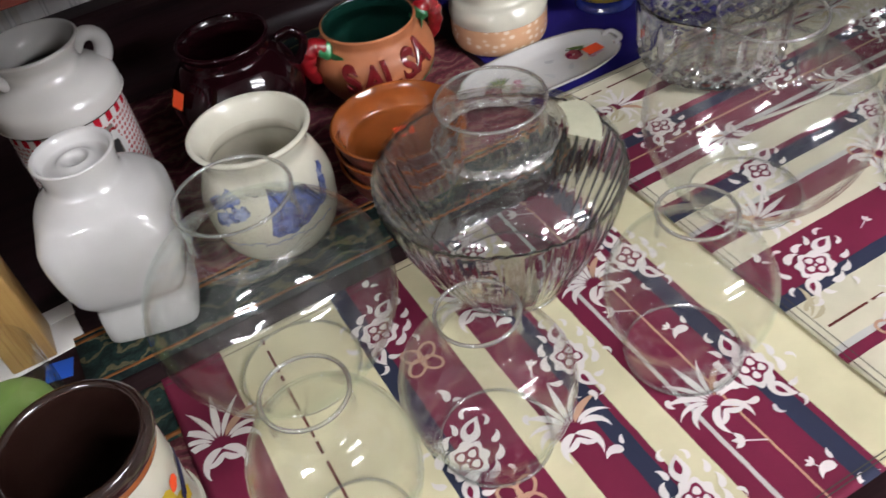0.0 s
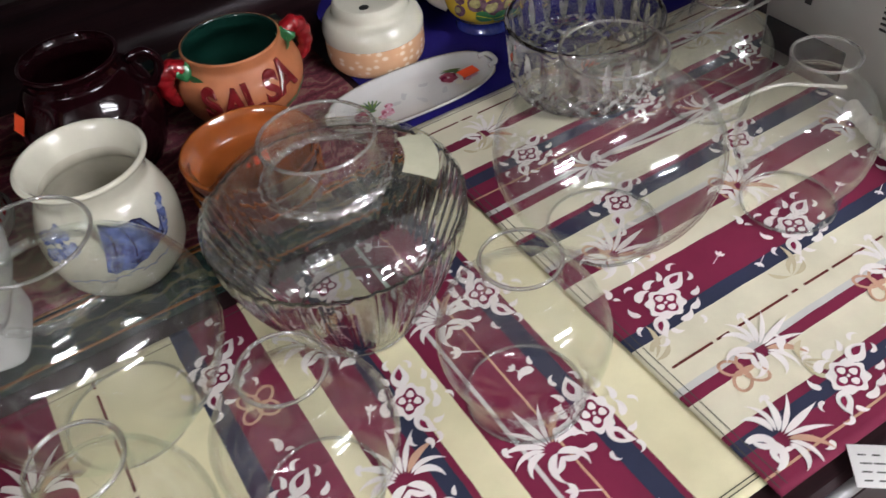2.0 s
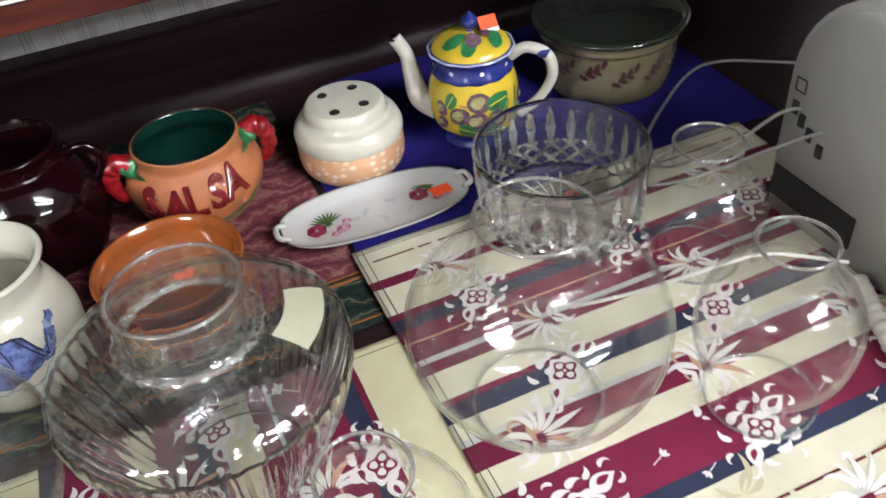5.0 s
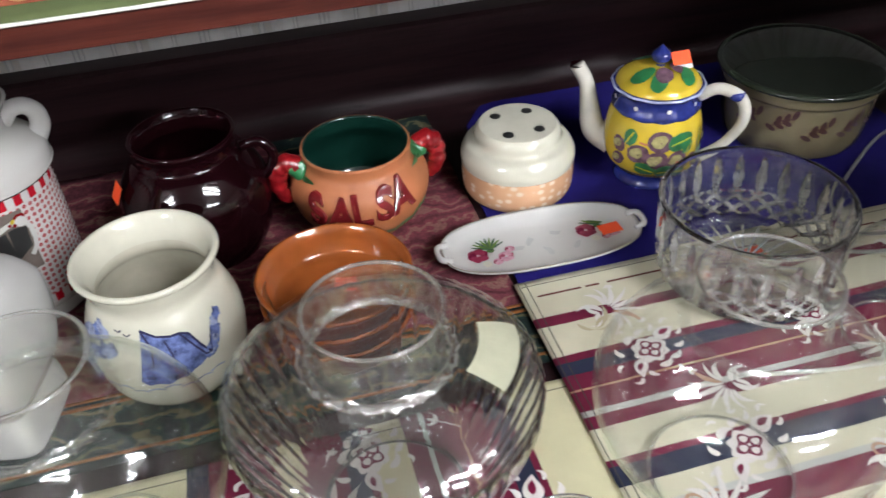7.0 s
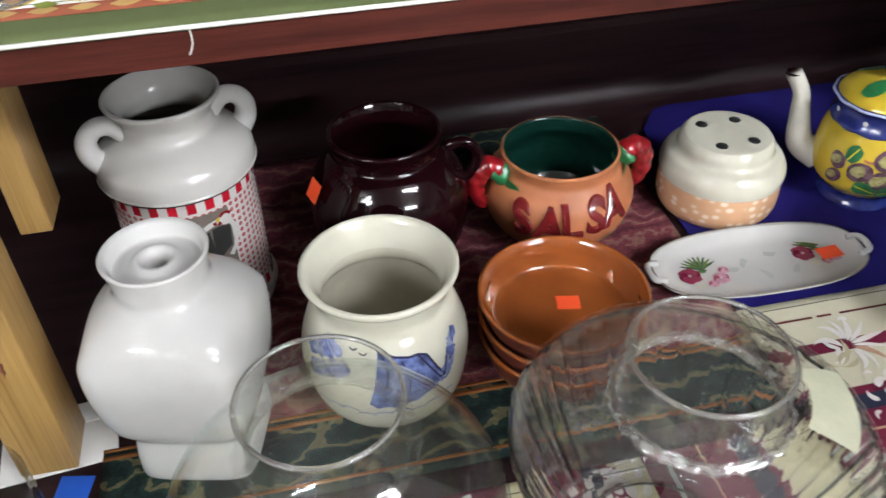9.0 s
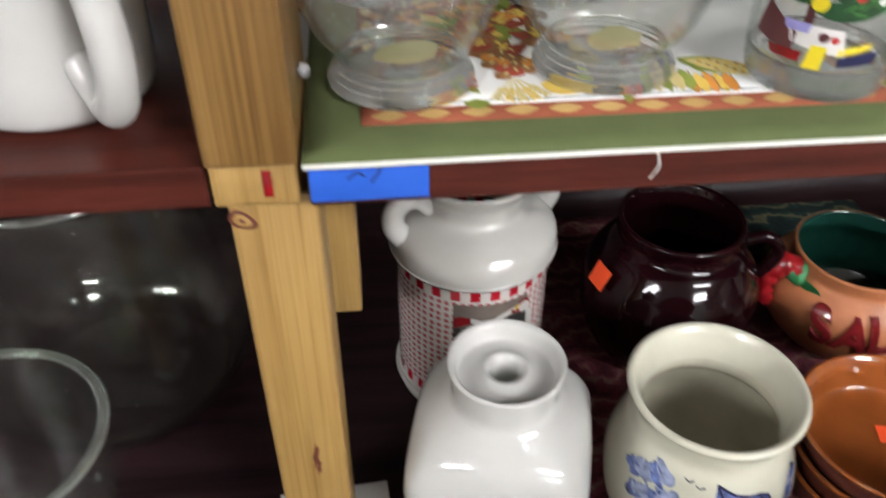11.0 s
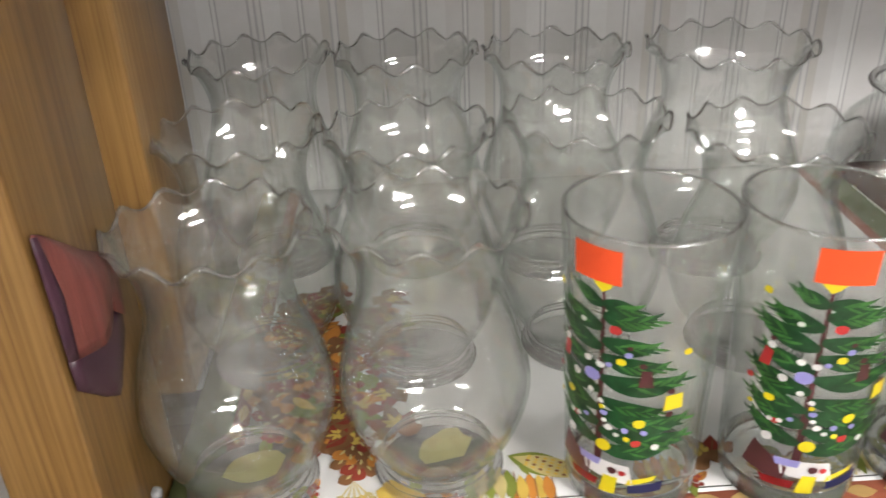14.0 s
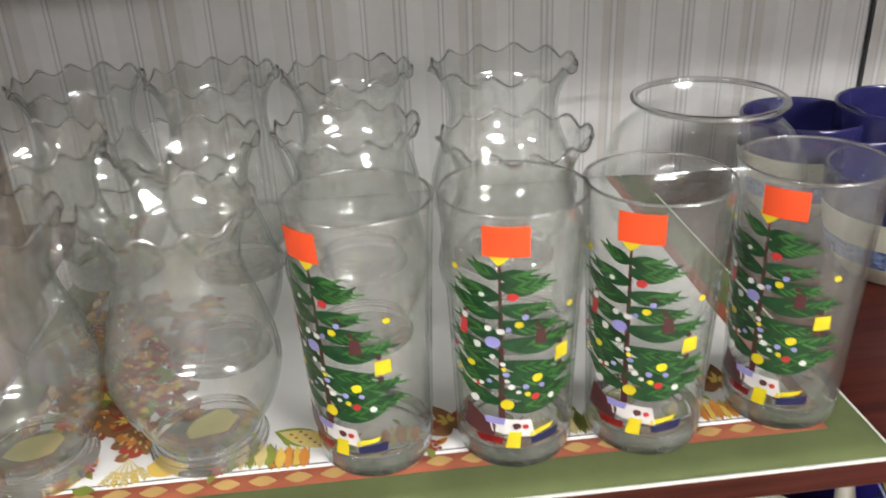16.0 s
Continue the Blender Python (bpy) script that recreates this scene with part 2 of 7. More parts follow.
# ---- patterned materials ----
def stripe_cloth(name, axis, stops, span):
    """Woven stripes across one axis of the cloth. stops: (place in metres, colour) from low to high."""
    m, n, l, b = nodes_of(name)
    co = n.new("ShaderNodeTexCoord").outputs["Object"]
    wob = noise_node(n, l, 40, 2, co)
    sep = n.new("ShaderNodeSeparateXYZ")
    l.new(co, sep.inputs[0])
    add = n.new("ShaderNodeMath")
    add.operation, add.inputs[1].default_value = "MULTIPLY_ADD", 0.0015
    l.new(wob.outputs["Fac"], add.inputs[0])
    l.new(sep.outputs[axis], add.inputs[2])
    rng = n.new("ShaderNodeMapRange")
    rng.inputs["From Min"].default_value, rng.inputs["From Max"].default_value = span
    l.new(add.outputs[0], rng.inputs["Value"])
    col = ramp_node(n, l, rng.outputs[0], [((p - span[0]) / (span[1] - span[0]), c) for p, c in stops], "CONSTANT")
    fade = noise_node(n, l, 14, 5, co)
    fine = noise_node(n, l, 700, 2, co)
    mix = n.new("ShaderNodeMixRGB")
    mix.blend_type, mix.inputs[0].default_value = "MULTIPLY", 1.0
    l.new(col, mix.inputs[1])
    l.new(ramp_node(n, l, fade.outputs["Fac"], [(0.3, (0.86, 0.85, 0.82)), (0.7, (1.08, 1.07, 1.05))]), mix.inputs[2])
    l.new(mix.outputs[0], b.inputs["Base Color"])
    b.inputs["Roughness"].default_value, b.inputs["Specular IOR Level"].default_value = 0.75, 0.25
    link_bump(n, l, b, fine.outputs["Fac"], 0.2, 0.0006)
    return m


K_CREAM, K_MAR, K_NAVY, K_TAN, K_PALE, K_BROWN = (0.68, 0.64, 0.42), (0.16, 0.012, 0.042), (0.024, 0.03, 0.062), (0.5, 0.33, 0.2), (0.52, 0.53, 0.5), (0.13, 0.03, 0.025)
K_PLAIN = (0.66, 0.63, 0.48)
M_MAT_A = stripe_cloth("striped_cloth_across", "X", [(0.07, K_MAR), (0.118, K_CREAM), (0.213, K_NAVY), (0.228, K_MAR), (0.27, K_CREAM), (0.291, K_MAR), (0.32, K_NAVY), (0.333, K_MAR), (0.338, K_CREAM), (0.363, K_MAR), (0.376, K_PALE), (0.3795, K_MAR), (0.402, K_TAN), (0.404, K_MAR), (0.425, K_NAVY), (0.440, K_MAR), (0.446, K_CREAM), (0.5, K_CREAM)], (0.07, 0.5))
M_MAT_B = stripe_cloth("striped_cloth_along", "Y", [(-0.424, K_MAR), (-0.412, K_TAN), (-0.41, K_MAR), (-0.393, K_NAVY), (-0.381, K_MAR), (-0.374, K_PLAIN), (-0.344, K_MAR), (-0.336, K_PALE), (-0.331, K_PLAIN), (-0.289, K_NAVY), (-0.276, K_MAR), (-0.234, K_PLAIN), (-0.212, K_MAR), (-0.19, K_PALE), (-0.185, K_PLAIN), (-0.168, K_NAVY), (-0.152, K_MAR), (-0.146, K_PLAIN), (-0.119, K_MAR), (-0.108, K_PALE), (-0.102, K_MAR), (-0.084, K_TAN), (-0.082, K_MAR), (-0.068, K_NAVY), (-0.055, K_MAR), (-0.049, K_PLAIN), (-0.016, K_MAR), (-0.004, K_PLAIN), (0.041, K_PLAIN)], (-0.424, 0.042))


def tapestry(name, dark, mid, gold):
    m, n, l, b = nodes_of(name)
    co = n.new("ShaderNodeTexCoord").outputs["Object"]
    vine = n.new("ShaderNodeTexWave")
    vine.wave_type = "RINGS"
    vine.inputs["Scale"].default_value, vine.inputs["Distortion"].default_value, vine.inputs["Detail"].default_value, vine.inputs["Detail Scale"].default_value = 14, 9.0, 3, 2.5
    l.new(co, vine.inputs["Vector"])
    col = ramp_node(n, l, vine.outputs["Fac"], [(0.0, dark), (0.55, mid), (0.86, mid), (0.93, gold), (1.0, gold)])
    fine = noise_node(n, l, 500, 3, co)
    mix = n.new("ShaderNodeMixRGB")
    mix.blend_type, mix.inputs[0].default_value = "MULTIPLY", 0.7
    l.new(col, mix.inputs[1])
    l.new(ramp_node(n, l, fine.outputs["Fac"], [(0.3, (0.5, 0.5, 0.5)), (0.7, (1.3, 1.3, 1.3))]), mix.inputs[2])
    l.new(mix.outputs[0], b.inputs["Base Color"])
    b.inputs["Roughness"].default_value, b.inputs["Specular IOR Level"].default_value = 0.85, 0.2
    link_bump(n, l, b, fine.outputs["Fac"], 0.4, 0.0012)
    return m


M_RUNNER = tapestry("tapestry_burgundy", (0.09, 0.022, 0.03), (0.17, 0.04, 0.055), (0.22, 0.11, 0.09))
M_RUNGREEN = tapestry("tapestry_green", (0.008, 0.016, 0.016), (0.015, 0.035, 0.03), (0.12, 0.11, 0.06))
M_ORANGE = cloth("tapestry_orange_line", (0.22, 0.085, 0.025), 0.5)


def check_body(name):
    """Glaze with rows of red checks and a small red lattice, by height and angle."""
    m, n, l, b = nodes_of(name)
    co = n.new("ShaderNodeTexCoord").outputs["Object"]
    sep = n.new("ShaderNodeSeparateXYZ")
    l.new(co, sep.inputs[0])
    ang = n.new("ShaderNodeMath")
    ang.operation = "ARCTAN2"
    l.new(sep.outputs["Y"], ang.inputs[0])
    l.new(sep.outputs["X"], ang.inputs[1])
    com = n.new("ShaderNodeCombineXYZ")
    l.new(ang.outputs[0], com.inputs[0])
    l.new(sep.outputs["Z"], com.inputs[1])

    def checks(sx, sy):
        mp = n.new("ShaderNodeMapping")
        mp.inputs["Scale"].default_value = (sx, sy, 1)
        l.new(com.outputs[0], mp.inputs["Vector"])
        c = n.new("ShaderNodeTexChecker")
        c.inputs["Scale"].default_value = 1.0
        l.new(mp.outputs[0], c.inputs["Vector"])
        return c

    dot_map = n.new("ShaderNodeMapping")
    dot_map.inputs["Scale"].default_value = (9.55, 185, 1)
    l.new(com.outputs[0], dot_map.inputs["Vector"])
    dots = n.new("ShaderNodeTexVoronoi")
    dots.inputs["Scale"].default_value, dots.inputs["Randomness"].default_value, dots.voronoi_dimensions = 1.0, 0.12, "2D"
    l.new(dot_map.outputs[0], dots.inputs["Vector"])
    lattice = ramp_node(n, l, dots.outputs["Distance"], [(0.0, (0.52, 0.4, 0.37)), (0.13, (0.36, 0.05, 0.06)), (0.28, (0.36, 0.05, 0.06)), (0.35, (0.56, 0.53, 0.5)), (1.0, (0.56, 0.53, 0.5))])
    row = checks(8, 0.001)
    row.inputs["Color1"].default_value, row.inputs["Color2"].default_value = (0.57, 0.55, 0.52, 1), (0.42, 0.012, 0.025, 1)
    rng = n.new("ShaderNodeMapRange")
    rng.inputs["From Min"].default_value, rng.inputs["From Max"].default_value = 0.0, 0.19
    l.new(sep.outputs["Z"], rng.inputs["Value"])
    band = ramp_node(n, l, rng.outputs[0], [(0, (1, 1, 1)), (0.0265 / 0.19, (0, 0, 0)), (0.117 / 0.19, (1, 1, 1)), (1, (1, 1, 1))], "CONSTANT")
    zone = ramp_node(n, l, rng.outputs[0], [(0, (0, 0, 0)), (0.018 / 0.19, (0, 0, 0)), (0.0185 / 0.19, (1, 1, 1)), (0.1285 / 0.19, (0, 0, 0)), (1, (0, 0, 0))], "CONSTANT")
    line = ramp_node(n, l, rng.outputs[0], [(0, (0, 0, 0)), (0.127 / 0.19, (1, 1, 1)), (0.1285 / 0.19, (0, 0, 0)), (0.017 / 0.19, (0, 0, 0)), (0.0185 / 0.19, (0, 0, 0)), (1, (0, 0, 0))], "CONSTANT")
    a, c, d = n.new("ShaderNodeMixRGB"), n.new("ShaderNodeMixRGB"), n.new("ShaderNodeMixRGB")
    l.new(band, a.inputs[0]), l.new(lattice, a.inputs[1]), l.new(row.outputs[0], a.inputs[2])
    l.new(zone, c.inputs[0]), l.new(a.outputs[0], c.inputs[2])
    c.inputs[1].default_value = (0.5, 0.49, 0.455, 1)
    l.new(line, d.inputs[0]), l.new(c.outputs[0], d.inputs[1])
    d.inputs[2].default_value = (0.04, 0.03, 0.03, 1)
    l.new(d.outputs[0], b.inputs["Base Color"])
    b.inputs["Roughness"].default_value, b.inputs["Coat Weight"].default_value = 0.1, 0.3
    return m


def gingham(name):
    m, n, l, b = nodes_of(name)
    co = n.new("ShaderNodeTexCoord").outputs["Object"]
    sep = n.new("ShaderNodeSeparateXYZ")
    l.new(co, sep.inputs[0])
    ang = n.new("ShaderNodeMath")
    ang.operation = "ARCTAN2"
    l.new(sep.outputs["Y"], ang.inputs[0])
    l.new(sep.outputs["X"], ang.inputs[1])
    com = n.new("ShaderNodeCombineXYZ")
    l.new(ang.outputs[0], com.inputs[0])
    l.new(sep.outputs["Z"], com.inputs[1])
    mp = n.new("ShaderNodeMapping")
    mp.inputs["Scale"].default_value = (5.3, 135, 1)
    mp.inputs["Rotation"].default_value = (0, 0, 0)
    l.new(com.outputs[0], mp.inputs["Vector"])
    v = n.new("ShaderNodeTexVoronoi")
    v.inputs["Scale"].default_value, v.inputs["Randomness"].default_value = 1.0, 0.6
    l.new(mp.outputs[0], v.inputs["Vector"])
    col = ramp_node(n, l, v.outputs["Distance"], [(0.0, (0.78, 0.66, 0.5)), (0.22, (0.76, 0.6, 0.44)), (0.4, (0.63, 0.37, 0.21)), (1, (0.6, 0.33, 0.18))])
    l.new(col, b.inputs["Base Color"])
    b.inputs["Roughness"].default_value, b.inputs["Coat Weight"].default_value = 0.15, 0.3
    return m


def wallpaper(name):
    """Pale grey paper with groups of fine vertical lines."""
    m, n, l, b = nodes_of(name)
    co = n.new("ShaderNodeTexCoord").outputs["Object"]
    sep = n.new("ShaderNodeSeparateXYZ")
    l.new(co, sep.inputs[0])
    mod = n.new("ShaderNodeMath")
    mod.operation, mod.inputs[1].default_value = "FLOORED_MODULO", 0.128
    l.new(sep.outputs["X"], mod.inputs[0])
    div = n.new("ShaderNodeMath")
    div.operation, div.inputs[1].default_value = "DIVIDE", 0.128
    l.new(mod.outputs[0], div.inputs[0])
    p, g, d, w = (0.57, 0.565, 0.55), (0.41, 0.41, 0.405), (0.49, 0.475, 0.44), (0.61, 0.61, 0.595)
    stops = [(0, p), (0.06, g), (0.075, p), (0.1, g), (0.115, p), (0.14, g), (0.15, w), (0.26, p), (0.36, g), (0.372, w), (0.39, g), (0.402, p), (0.5, d), (0.55, g), (0.565, p), (0.59, g), (0.605, d), (0.66, p), (0.76, w), (0.84, g), (0.85, w), (0.87, g), (0.882, p), (1, p)]
    col = ramp_node(n, l, div.outputs[0], stops, "CONSTANT")
    fade = noise_node(n, l, 30, 4, co)
    mix = n.new("ShaderNodeMixRGB")
    mix.blend_type, mix.inputs[0].default_value = "MULTIPLY", 1.0
    l.new(col, mix.inputs[1])
    l.new(ramp_node(n, l, fade.outputs["Fac"], [(0.3, (0.93, 0.93, 0.92)), (0.7, (1.03, 1.03, 1.03))]), mix.inputs[2])
    l.new(mix.outputs[0], b.inputs["Base Color"])
    b.inputs["Roughness"].default_value = 0.6
    fine = noise_node(n, l, 200, 3, co)
    link_bump(n, l, b, fine.outputs["Fac"], 0.1, 0.001)
    return m


M_CANBODY = check_body("red_check_glaze")
M_GINGHAM = gingham("peach_gingham_glaze")
M_WALLPAPER = wallpaper("striped_wallpaper")
M_LEAFGREEN = glaze("leaf_green_print", (0.045, 0.16, 0.035), 0.3, 0.5, 260)
M_LEAFDARK = glaze("dark_green_print", (0.01, 0.06, 0.018), 0.3, 0.5, 260)
M_PRINTYEL = glaze("yellow_print", (0.75, 0.6, 0.02), 0.35, 0.1)
M_PRINTPUR = glaze("lilac_print", (0.3, 0.28, 0.6), 0.35, 0.15)
M_PRINTWHITE = glaze("white_dot_print", (0.72, 0.7, 0.68), 0.35, 0.05)
M_PRINTBROWN = glaze("dark_brown_print", (0.09, 0.02, 0.025), 0.35, 0.3)
M_PRINTRED = glaze("red_dot_print", (0.5, 0.03, 0.03), 0.35, 0.1)
M_GOLD = cloth("gold_print", (0.5, 0.32, 0.12), 0.25)
M_RUST = cloth("rust_print", (0.26, 0.075, 0.04), 0.25)
M_FRUIT = [cloth("orange_fruit_print", (0.6, 0.24, 0.05), 0.4), cloth("yellow_fruit_print", (0.66, 0.46, 0.1), 0.3), cloth("green_fruit_print", (0.22, 0.26, 0.05), 0.4), cloth("brown_cone_print", (0.26, 0.12, 0.05), 0.5), cloth("berry_print", (0.3, 0.05, 0.03), 0.4), cloth("wheat_print", (0.6, 0.5, 0.22), 0.3)]
M_FIELD = cloth("white_cloth_field", (0.76, 0.76, 0.74), 0.04)
M_THREAD = cloth("white_edge_stitching", (0.74, 0.74, 0.68), 0.05)
M_DARKTHREAD = cloth("dark_stitching", (0.06, 0.06, 0.05), 0.1)
M_BLUEBOWL = glaze("deep_blue_glaze", (0.02, 0.02, 0.09), 0.1, 0.3, coat=0.5)
M_GREENWAX = glaze("pale_green_wax", (0.2, 0.34, 0.08), 0.5, 0.15)


# ---- building helpers ----
def empty(name, place=(0, 0, 0), turn=0.0, label="", category="", group="", kind=""):
    ob = new(name)
    ob.matrix_world = Matrix.Translation(place) @ pose(0, 0, 0, 0, 0, turn)
    return tagged(ob, label, category, group, kind)


def part(name, bm, material, parent=None, label="", smooth=True):
    me = bpy.data.meshes.new(name)
    bm.to_mesh(me)
    bm.free()
    mats = material if isinstance(material, (list, tuple)) else [material]
    for m in mats:
        me.materials.append(m)
    if smooth:
        me.shade_smooth()
    ob = new(name, me)
    ob.parent = parent
    if label:
        ob["label"] = label
    return ob


def lathe(profile, seg=64, wobble=None, twist=0.0):
    """Turn a profile of (radius, height) round z. wobble(a, r, z) may return another (r, z)."""
    bm = bmesh.new()
    rings = []
    for r, z in profile:
        if r < 1e-6:
            rings.append([bm.verts.new((0, 0, z))])
            continue
        ring = []
        for i in range(seg):
            a = 2 * math.pi * i / seg
            rr, zz = wobble(a, r, z) if wobble else (r, z)
            ring.append(bm.verts.new((rr * math.cos(a), rr * math.sin(a), zz)))
        rings.append(ring)
    for p, q in zip(rings, rings[1:]):
        for i in range(seg):
            j = (i + 1) % seg
            if len(p) == 1 and len(q) == 1:
                continue
            if len(p) == 1:
                bm.faces.new((p[0], q[j], q[i]))
            elif len(q) == 1:
                bm.faces.new((p[i], p[j], q[0]))
            else:
                bm.faces.new((p[i], p[j], q[j], q[i]))
    bmesh.ops.recalc_face_normals(bm, faces=bm.faces)
    return bm


def smooth_profile(points, steps=6):
    """A Catmull-Rom curve through (radius, height) points."""
    out = []
    p = [points[0]] + list(points) + [points[-1]]
    for i in range(1, len(p) - 2):
        for k in range(steps):
            t = k / steps
            v = []
            for d in (0, 1):
                a, b, c, e = p[i - 1][d], p[i][d], p[i + 1][d], p[i + 2][d]
                v.append(0.5 * (2 * b + (c - a) * t + (2 * a - 5 * b + 4 * c - e) * t * t + (3 * b - a - 3 * c + e) * t ** 3))
            out.append((max(v[0], 0.0), v[1]))
    out.append(tuple(points[-1]))
    return out


def hollow(outer, wall, floor_z=None):
    """A closed wall: the outer profile from base to rim, a rounded lip, and the inner face back down."""
    inner = []
    for i, (r, z) in enumerate(outer):
        a, b = outer[max(i - 1, 0)], outer[min(i + 1, len(outer) - 1)]
        dr, dz = b[0] - a[0], b[1] - a[1]
        d = math.hypot(dr, dz) or 1
        inner.append((max(r - wall * dz / d, 0.0005), z + wall * dr / d))
    top, itop = outer[-1], inner[-1]
    mx, mz, hx, hz = (top[0] + itop[0]) / 2, (top[1] + itop[1]) / 2, (top[0] - itop[0]) / 2, (top[1] - itop[1]) / 2
    lip = [(mx + hx * math.cos(t) - hz * math.sin(t), mz + hz * math.cos(t) + hx * math.sin(t)) for t in (0.6, 1.2, 1.9, 2.5)]
    body = list(outer) + lip + inner[::-1]
    if floor_z is not None:
        keep = [p for p in inner[::-1] if p[1] > floor_z]
        body = [(0, outer[0][1])] + list(outer) + lip + keep + [(keep[-1][0] * 0.8, floor_z), (0, floor_z)]
    return body


def box_bm(sx, sy, sz, bevel=0.002, centre=(0, 0, 0), segs=2):
    bm = bmesh.new()
    bmesh.ops.create_cube(bm, size=1, matrix=Matrix.Translation(centre) @ Matrix.Diagonal((sx, sy, sz, 1)))
    if bevel:
        bmesh.ops.bevel(bm, geom=list(bm.edges), offset=bevel, segments=segs, affect="EDGES", profile=0.5)
    return bm


def tube_bm(points, radius, seg=12, taper=None, steps=6, closed_ends=True):
    """A round bar along a smooth curve through the points. taper: radius factors along it."""
    pts = [Vector(p) for p in points]
    q = [pts[0]] + pts + [pts[-1]]
    path = []
    for i in range(1, len(q) - 2):
        for k in range(steps):
            t = k / steps
            a, b, c, e = q[i - 1], q[i], q[i + 1], q[i + 2]
            path.append(0.5 * (2 * b + (c - a) * t + (2 * a - 5 * b + 4 * c - e) * t * t + (3 * b - a - 3 * c + e) * t ** 3))
    path.append(pts[-1])
    bm = bmesh.new()
    rings = []
    up = Vector((0.13, 0.27, 1)).normalized()
    for i, p in enumerate(path):
        d = (path[min(i + 1, len(path) - 1)] - path[max(i - 1, 0)]).normalized()
        side = d.cross(up).normalized()
        up = side.cross(d).normalized()
        f = 1.0
        if taper:
            u = i / (len(path) - 1) * (len(taper) - 1)
            j = min(int(u), len(taper) - 2)
            f = taper[j] + (taper[j + 1] - taper[j]) * (u - j)
        rings.append([bm.verts.new(p + radius * f * (math.cos(2 * math.pi * k / seg) * side + math.sin(2 * math.pi * k / seg) * up)) for k in range(seg)])
    for a, b in zip(rings, rings[1:]):
        for k in range(seg):
            bm.faces.new((a[k], a[(k + 1) % seg], b[(k + 1) % seg], b[k]))
    if closed_ends:
        bm.faces.new(rings[0][::-1])
        bm.faces.new(rings[-1])
    bmesh.ops.recalc_face_normals(bm, faces=bm.faces)
    return bm


def merged(*bms):
    out = bmesh.new()
    for b in bms:
        me = bpy.data.meshes.new("tmp")
        b.to_mesh(me)
        b.free()
        out.from_mesh(me)
        bpy.data.meshes.remove(me)
    return out


def moved(bm, m):
    bm.transform(m)
    return bm


def drape(x, y):
    """The soft unevenness of a cloth that lies on a hard top."""
    return 0.0007 * noise.noise((x * 11, y * 11, 0.7)) + 0.0004 * noise.noise((x * 27, y * 27, 4.3))


def sheet_bm(x0, y0, x1, y1, z, nx=2, ny=2, thick=0.0015, ripple=0.0, draped=False):
    """A cloth slab with a slightly uneven top."""
    bm = bmesh.new()
    grid = [[bm.verts.new((x0 + (x1 - x0) * i / nx, y0 + (y1 - y0) * j / ny, z + (drape(x0 + (x1 - x0) * i / nx, y0 + (y1 - y0) * j / ny) if draped else ripple * noise.noise((x0 * 9 + i * 0.37, y0 * 9 + j * 0.37, 3.1))))) for i in range(nx + 1)] for j in range(ny + 1)]
    for j in range(ny):
        for i in range(nx):
            bm.faces.new((grid[j][i], grid[j][i + 1], grid[j + 1][i + 1], grid[j + 1][i]))
    r = bmesh.ops.extrude_face_region(bm, geom=list(bm.faces))
    for v in [g for g in r["geom"] if isinstance(g, bmesh.types.BMVert)]:
        v.co.z -= thick
    bmesh.ops.recalc_face_normals(bm, faces=bm.faces)
    return bm


# ---- structure ----
def block(name, x0, y0, z0, x1, y1, z1, material, label, category, bevel=0.001, kind="structure"):
    ob = part(name, box_bm(x1 - x0, y1 - y0, z1 - z0, bevel, ((x0 + x1) / 2, (y0 + y1) / 2, (z0 + z1) / 2)), material, None, "", False)
    return tagged(ob, label, category, "", kind)


block("floor", -3.0, -4.0, -0.95, 4.0, 0.5, -0.9, M_FLOOR, "plain grey brown shop floor", "floor", 0)
block("ceiling", -3.0, -4.0, CEIL + 0.08, 4.0, 0.5, CEIL + 0.13, M_CEILING, "plain pale shop ceiling", "ceiling", 0)
block("wall_south", -3.0, -4.1, -0.9, 4.0, -4.0, CEIL + 0.08, M_ROOM, "plain pale shop wall", "wall", 0)
block("wall_west", -3.1, -4.0, -0.9, -3.0, 0.5, CEIL + 0.08, M_ROOM, "plain pale shop wall", "wall", 0)
block("wall_east", 4.0, -4.0, -0.9, 4.1, 0.5, CEIL + 0.08, M_ROOM, "plain pale shop wall", "wall", 0)
block("wall_north", -3.0, 0.415, -0.9, 4.0, 0.5, CEIL + 0.08, M_WALLPAPER, "pale grey wallpaper with fine vertical stripes", "wall", 0)
block("trim", 0.697, 0.411, 0.297, 0.7, 0.4148, 0.70, M_DARK, "thin dark seam between two wallpaper panels", "trim", 0)

for lx, ly in LAMPS:
    lamp = empty("ceiling_light", (lx, ly, CEIL), 0, "white fluorescent ceiling fixture with two bright tubes", "lamp", "ceiling lights")
    part("housing", box_bm(1.3, 0.42, 0.05, 0.005, (0, 0, 0.055)), M_PLASTIC, lamp)
    for dy in (-0.115, 0.115):
        part("tube", moved(lathe([(0, -0.6), (0.036, -0.6), (0.036, 0.6), (0, 0.6)], 16), Matrix.Translation((0, dy, -0.04)) @ pose(0, 0, 0, 0, 90, 0)), M_TUBE, lamp)

